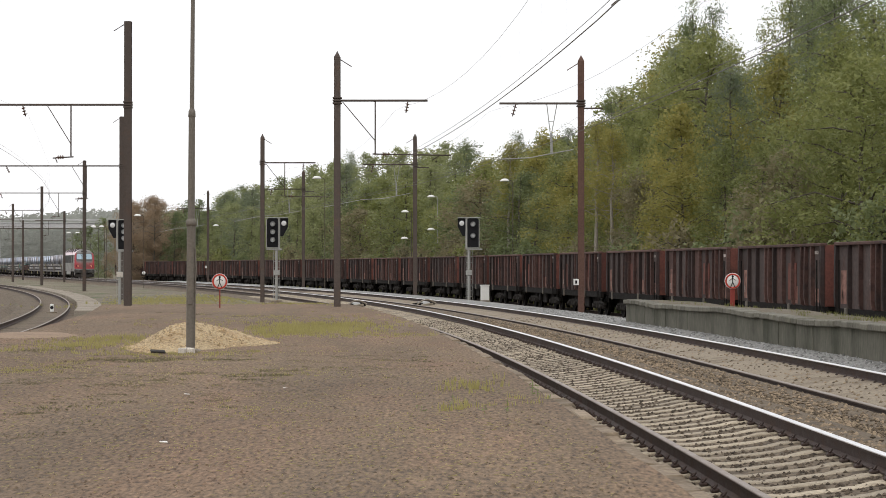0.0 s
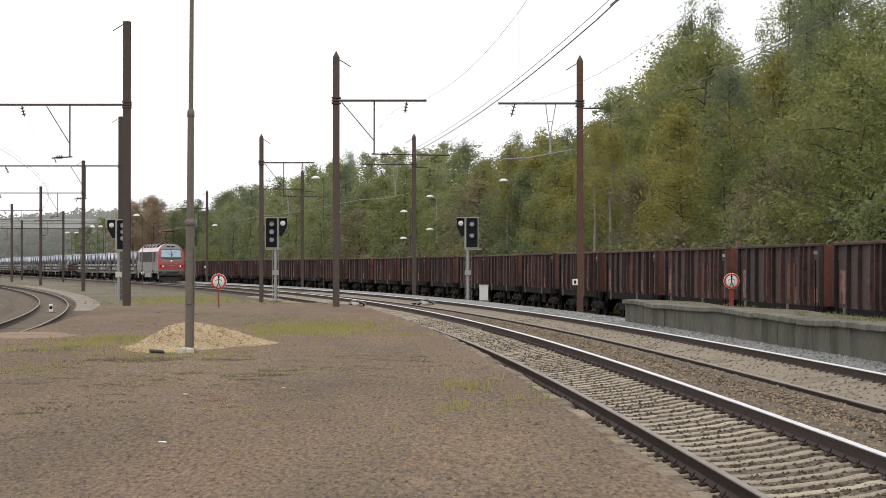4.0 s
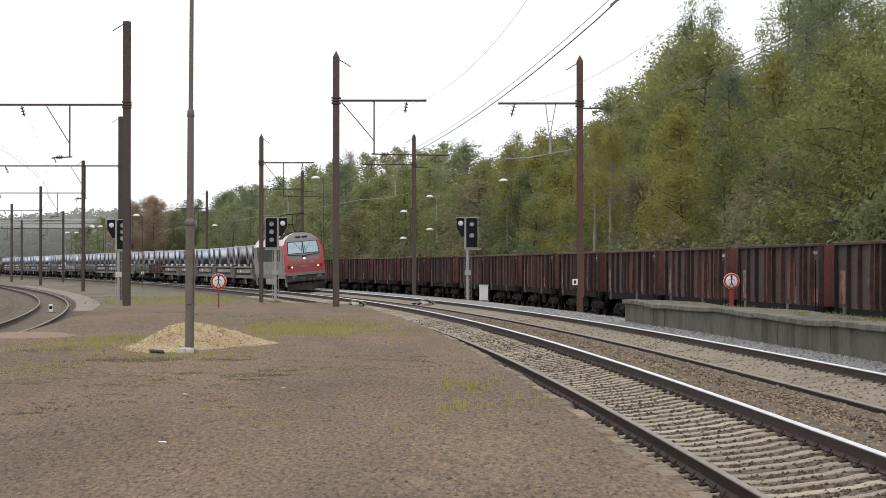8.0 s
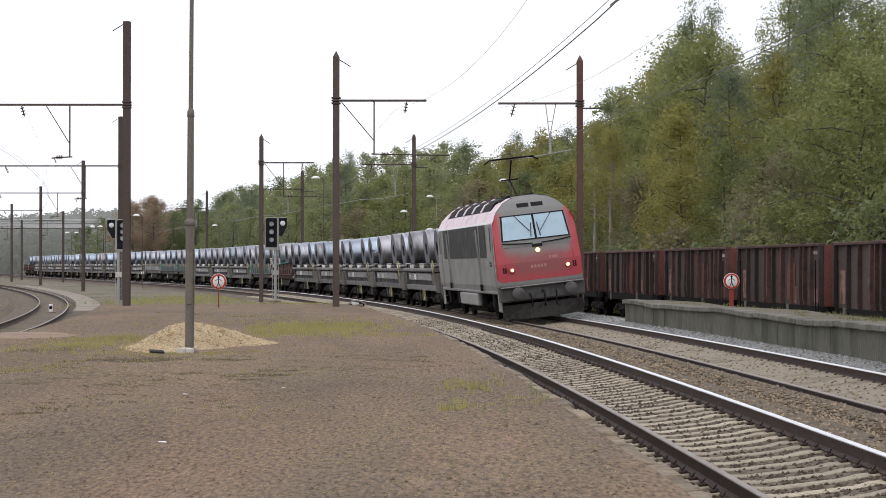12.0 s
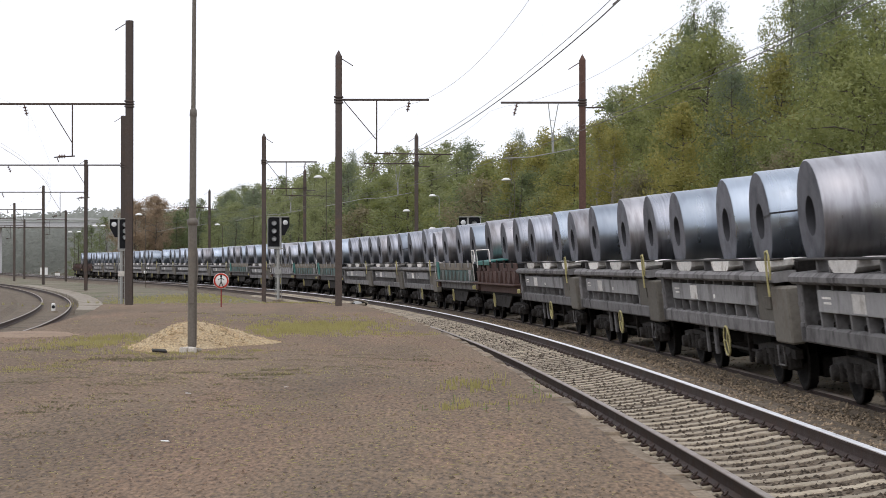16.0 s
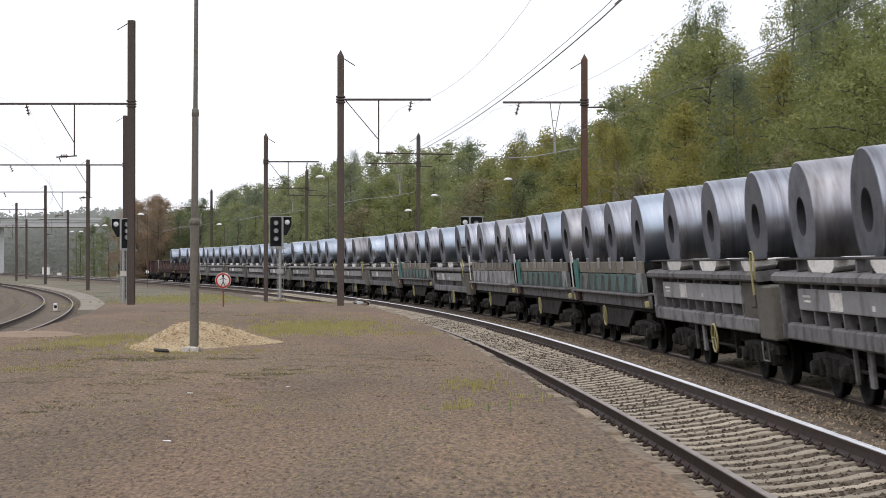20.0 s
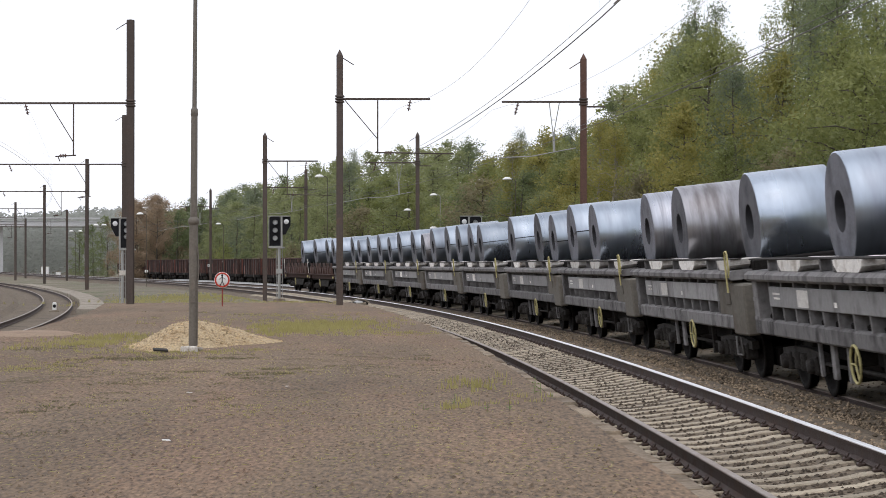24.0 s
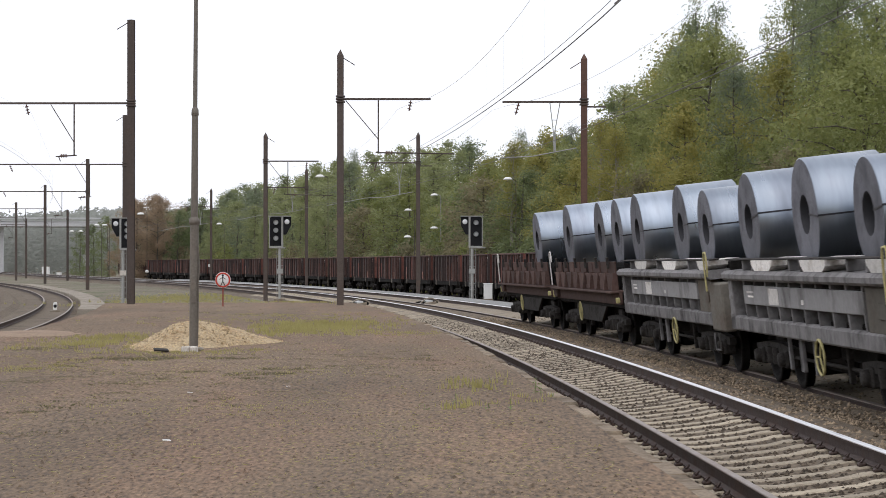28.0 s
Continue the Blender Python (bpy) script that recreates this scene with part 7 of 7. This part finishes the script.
def build_wood():
    """Four ranks of trees on the bank behind the siding: low and leafy in front, tall and open behind."""
    rng = random.Random(5)
    kinds = [(0, 0, 3, 5, 7, 1, 5, 3, 0, 7), (0, 1, 5, 3, 10, 0, 2), (2, 4, 0, 2, 0, 10, 1), (2, 4, 0, 1, 2)]
    for row, (d, gap, lo, hi) in enumerate(((7.0, 4.2, 0.50, 0.80), (11.0, 4.6, 0.68, 0.95), (16.5, 5.0, 0.84, 1.04), (23.0, 4.4, 0.90, 1.06))):
        s = (58.0, 66.0, 78.0, 88.0)[row]
        while s < 400:
            o = yard_off(s) + d + rng.uniform(-1.5, 1.5)
            x, y, th = line(s, o)
            h = wood_top(x, y) * rng.uniform(lo, hi)
            # farther out, paler and bluer leaf colours stand in for haze
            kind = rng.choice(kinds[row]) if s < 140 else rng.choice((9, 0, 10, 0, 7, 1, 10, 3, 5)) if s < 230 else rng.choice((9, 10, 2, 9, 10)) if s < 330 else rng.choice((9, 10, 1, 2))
            if row > 1 and x / y > 0.155:
                kind = rng.choice((0, 1, 1, 2))
            plant(kind, x, y, h, rng.uniform(0, 360), 1 if s > 165 else 2 if row > 1 else 0, rng.uniform(1.1, 1.55) if s > 135 else rng.uniform(0.95, 1.25))
            s += gap * rng.uniform(0.8, 1.25) * (1.0 if s < 220 else 1.3)
    s = 56.0
    while s < 330:
        x, y, th = line(s, yard_off(s) + 4.6 + rng.uniform(-0.6, 0.9))
        scrub(rng.choice((0, 0, 1, 1, 3, 3, 2)), x, y, rng.uniform(0.7, 1.3), rng.uniform(0, 360))
        s += rng.uniform(2.4, 4.2)
    # single trees that stand out of the wood: bearing (degrees), kind, share of the outline's height, breadth
    for b, kind, f, broad in ((6.55, 2, 1.0, 0.9), (6.95, 4, 1.03, 0.95), (7.40, 2, 1.0, 0.9), (7.85, 0, 0.98, 0.8), (8.35, 2, 1.0, 0.8), (9.35, 0, 1.04, 1.0), (9.9, 2, 1.03, 1.1), (10.5, 1, 1.0, 1.0), (2.15, 2, 1.0, 0.9), (0.70, 4, 1.03, 1.0), (3.40, 2, 1.02, 0.9), (4.60, 4, 1.02, 0.9), (-2.60, 2, 1.02, 0.9)):
        x, y, th = min((line(s, yard_off(s) + 18.0) for s in range(70, 330, 2)), key=lambda q: abs(math.degrees(math.atan2(q[0], q[1])) - b))
        plant(kind, x, y, wood_top(x, y) * f, rng.uniform(0, 360), 2, broad)
    # two birches, and a yellow bush behind the siding
    for s, d, h in ((127.6, 5.2, 12.6), (124.0, 5.4, 11.9), (158.0, 5.6, 13.0)):
        x, y, th = line(s, yard_off(s) + d)
        plant(8, x, y, h, rng.uniform(0, 360))
    x, y, th = line(156.0, yard_off(156.0) + 4.4)
    scrub(2, x, y, 0.85, 40)
    # brown oaks at the far end
    for x, y, h in ((-46.2, 338.0, 14.4), (-48.6, 340.0, 14.8), (-51.0, 342.0, 14.2), (-46.5, 332.0, 12.6), (-50.0, 333.0, 13.2)):
        plant(6, x, y, h, rng.uniform(0, 360))
    for x, y, h in ((-42.0, 340.0, 13.0), (-39.5, 335.0, 12.6), (-43.0, 330.0, 11.8)):
        plant(1, x, y, h, rng.uniform(0, 360), 1)
    for x, y, h in ((-61.0, 402.0, 12.0), (-65.0, 398.0, 12.5), (-69.0, 405.0, 11.0), (-57.0, 396.0, 11.5), (-73.0, 412.0, 10.0), (-53.0, 392.0, 11.5)):
        plant(rng.choice((1, 1, 2)), x, y, h, rng.uniform(0, 360), 1)


build_wood()


def build_far_woods():
    rng = random.Random(8)
    m = Mesh()
    for _ in range(70000):
        x, y = rng.uniform(-260, -60), rng.uniform(500, 660)
        top = 14.5 + 3.0 * noise.noise((x * 0.05, y * 0.02, 1)) + 1.5 * noise.noise((x * 0.25, y * 0.1, 2))
        leaf(m, Vector((x, y, -1.0 + (top + (y - 500) * 0.03) * rng.random() ** 0.7)), rng.uniform(0.5, 0.9), rng, (0.0, -1.8, 2.4))
    # no air haze here, the leaf colour holds it
    solid("far_woods", m, M_LEAF[4], "wooded hillside beyond the railway with haze in its leaf colour", "woods", kind="stuff")


build_far_woods()


def build_unseen_leaf_belt():
    """Unseen foliage added behind and beside the camera; closes the horizon, dims reflections."""
    rng = random.Random(14)
    m = Mesh()
    for _ in range(9000):
        a = rng.uniform(radians(130), radians(350))
        r = rng.uniform(95, 150)
        x, y = r * math.cos(a), r * math.sin(a) - 20
        o = x - line(max(-310, y - 5))[0]
        if -28 < o < 14:
            continue
        leaf(m, Vector((x, y, -0.5 + rng.uniform(10, 16) * rng.random())), rng.uniform(1.2, 2.4), rng)
    for _ in range(4000):
        s = rng.uniform(-300, 26)
        x, y, th = line(s, yard_off(s) + rng.uniform(6, 16))
        leaf(m, Vector((x, y, ground_z(x, y) + rng.uniform(8, 17) * rng.random())), rng.uniform(0.6, 1.3), rng)
    solid("woods_behind", m, M_LEAF[0], "unseen belt of foliage added to dim reflections in the coils", "woods", kind="stuff")


build_unseen_leaf_belt()


def build_bridge():
    """A road bridge of pale concrete far beyond the left-hand tracks."""
    t = thing("road_bridge", "pale concrete road bridge over the railway in the distance", "bridge", m=pose(-130, 480, 0, 0, 0, 14))
    part("deck", Mesh().box(-60, 50, -5, 5, 10.6, 11.8, 0.1), M_BRIDGE, t)
    part("parapet", Mesh().box(-60, 50, -5.2, -4.9, 11.8, 11.95, 0.05), M_BRIDGE, t)
    part("guard_rail", Mesh().box(-60, 50, -5.1, -5.0, 12.4, 12.75, 0.02), M_BRIDGE, t)
    for x in (-40, -18, 4, 26, 46):
        part("pier", Mesh().box(x - 0.7, x + 0.7, -1.5, 1.5, -1.5, 10.7, 0.08), M_BRIDGE, t)


build_bridge()


def motions():
    """The train runs through: locomotive, wagons and the coils on them."""
    times = [0.5 * i for i in range(57)]
    for ob, s0, own in MOVING:
        length = {"locomotive": 8.9, "coil_wagon": 5.5, "plate_side_wagon": 5.5}.get(ob.name.split(".")[0], 0.0)
        rows = []
        for t in times:
            s = s0 - head_at(t) + length
            x, y, th = line(max(S_LO + 1, s))
            m = pose(x, y, 0, 0, -cant_at(s), math.degrees(th)) @ Matrix.Translation((0, -length, 0)) @ own
            rows.append((t, m))
        walk(ob, rows)


motions()
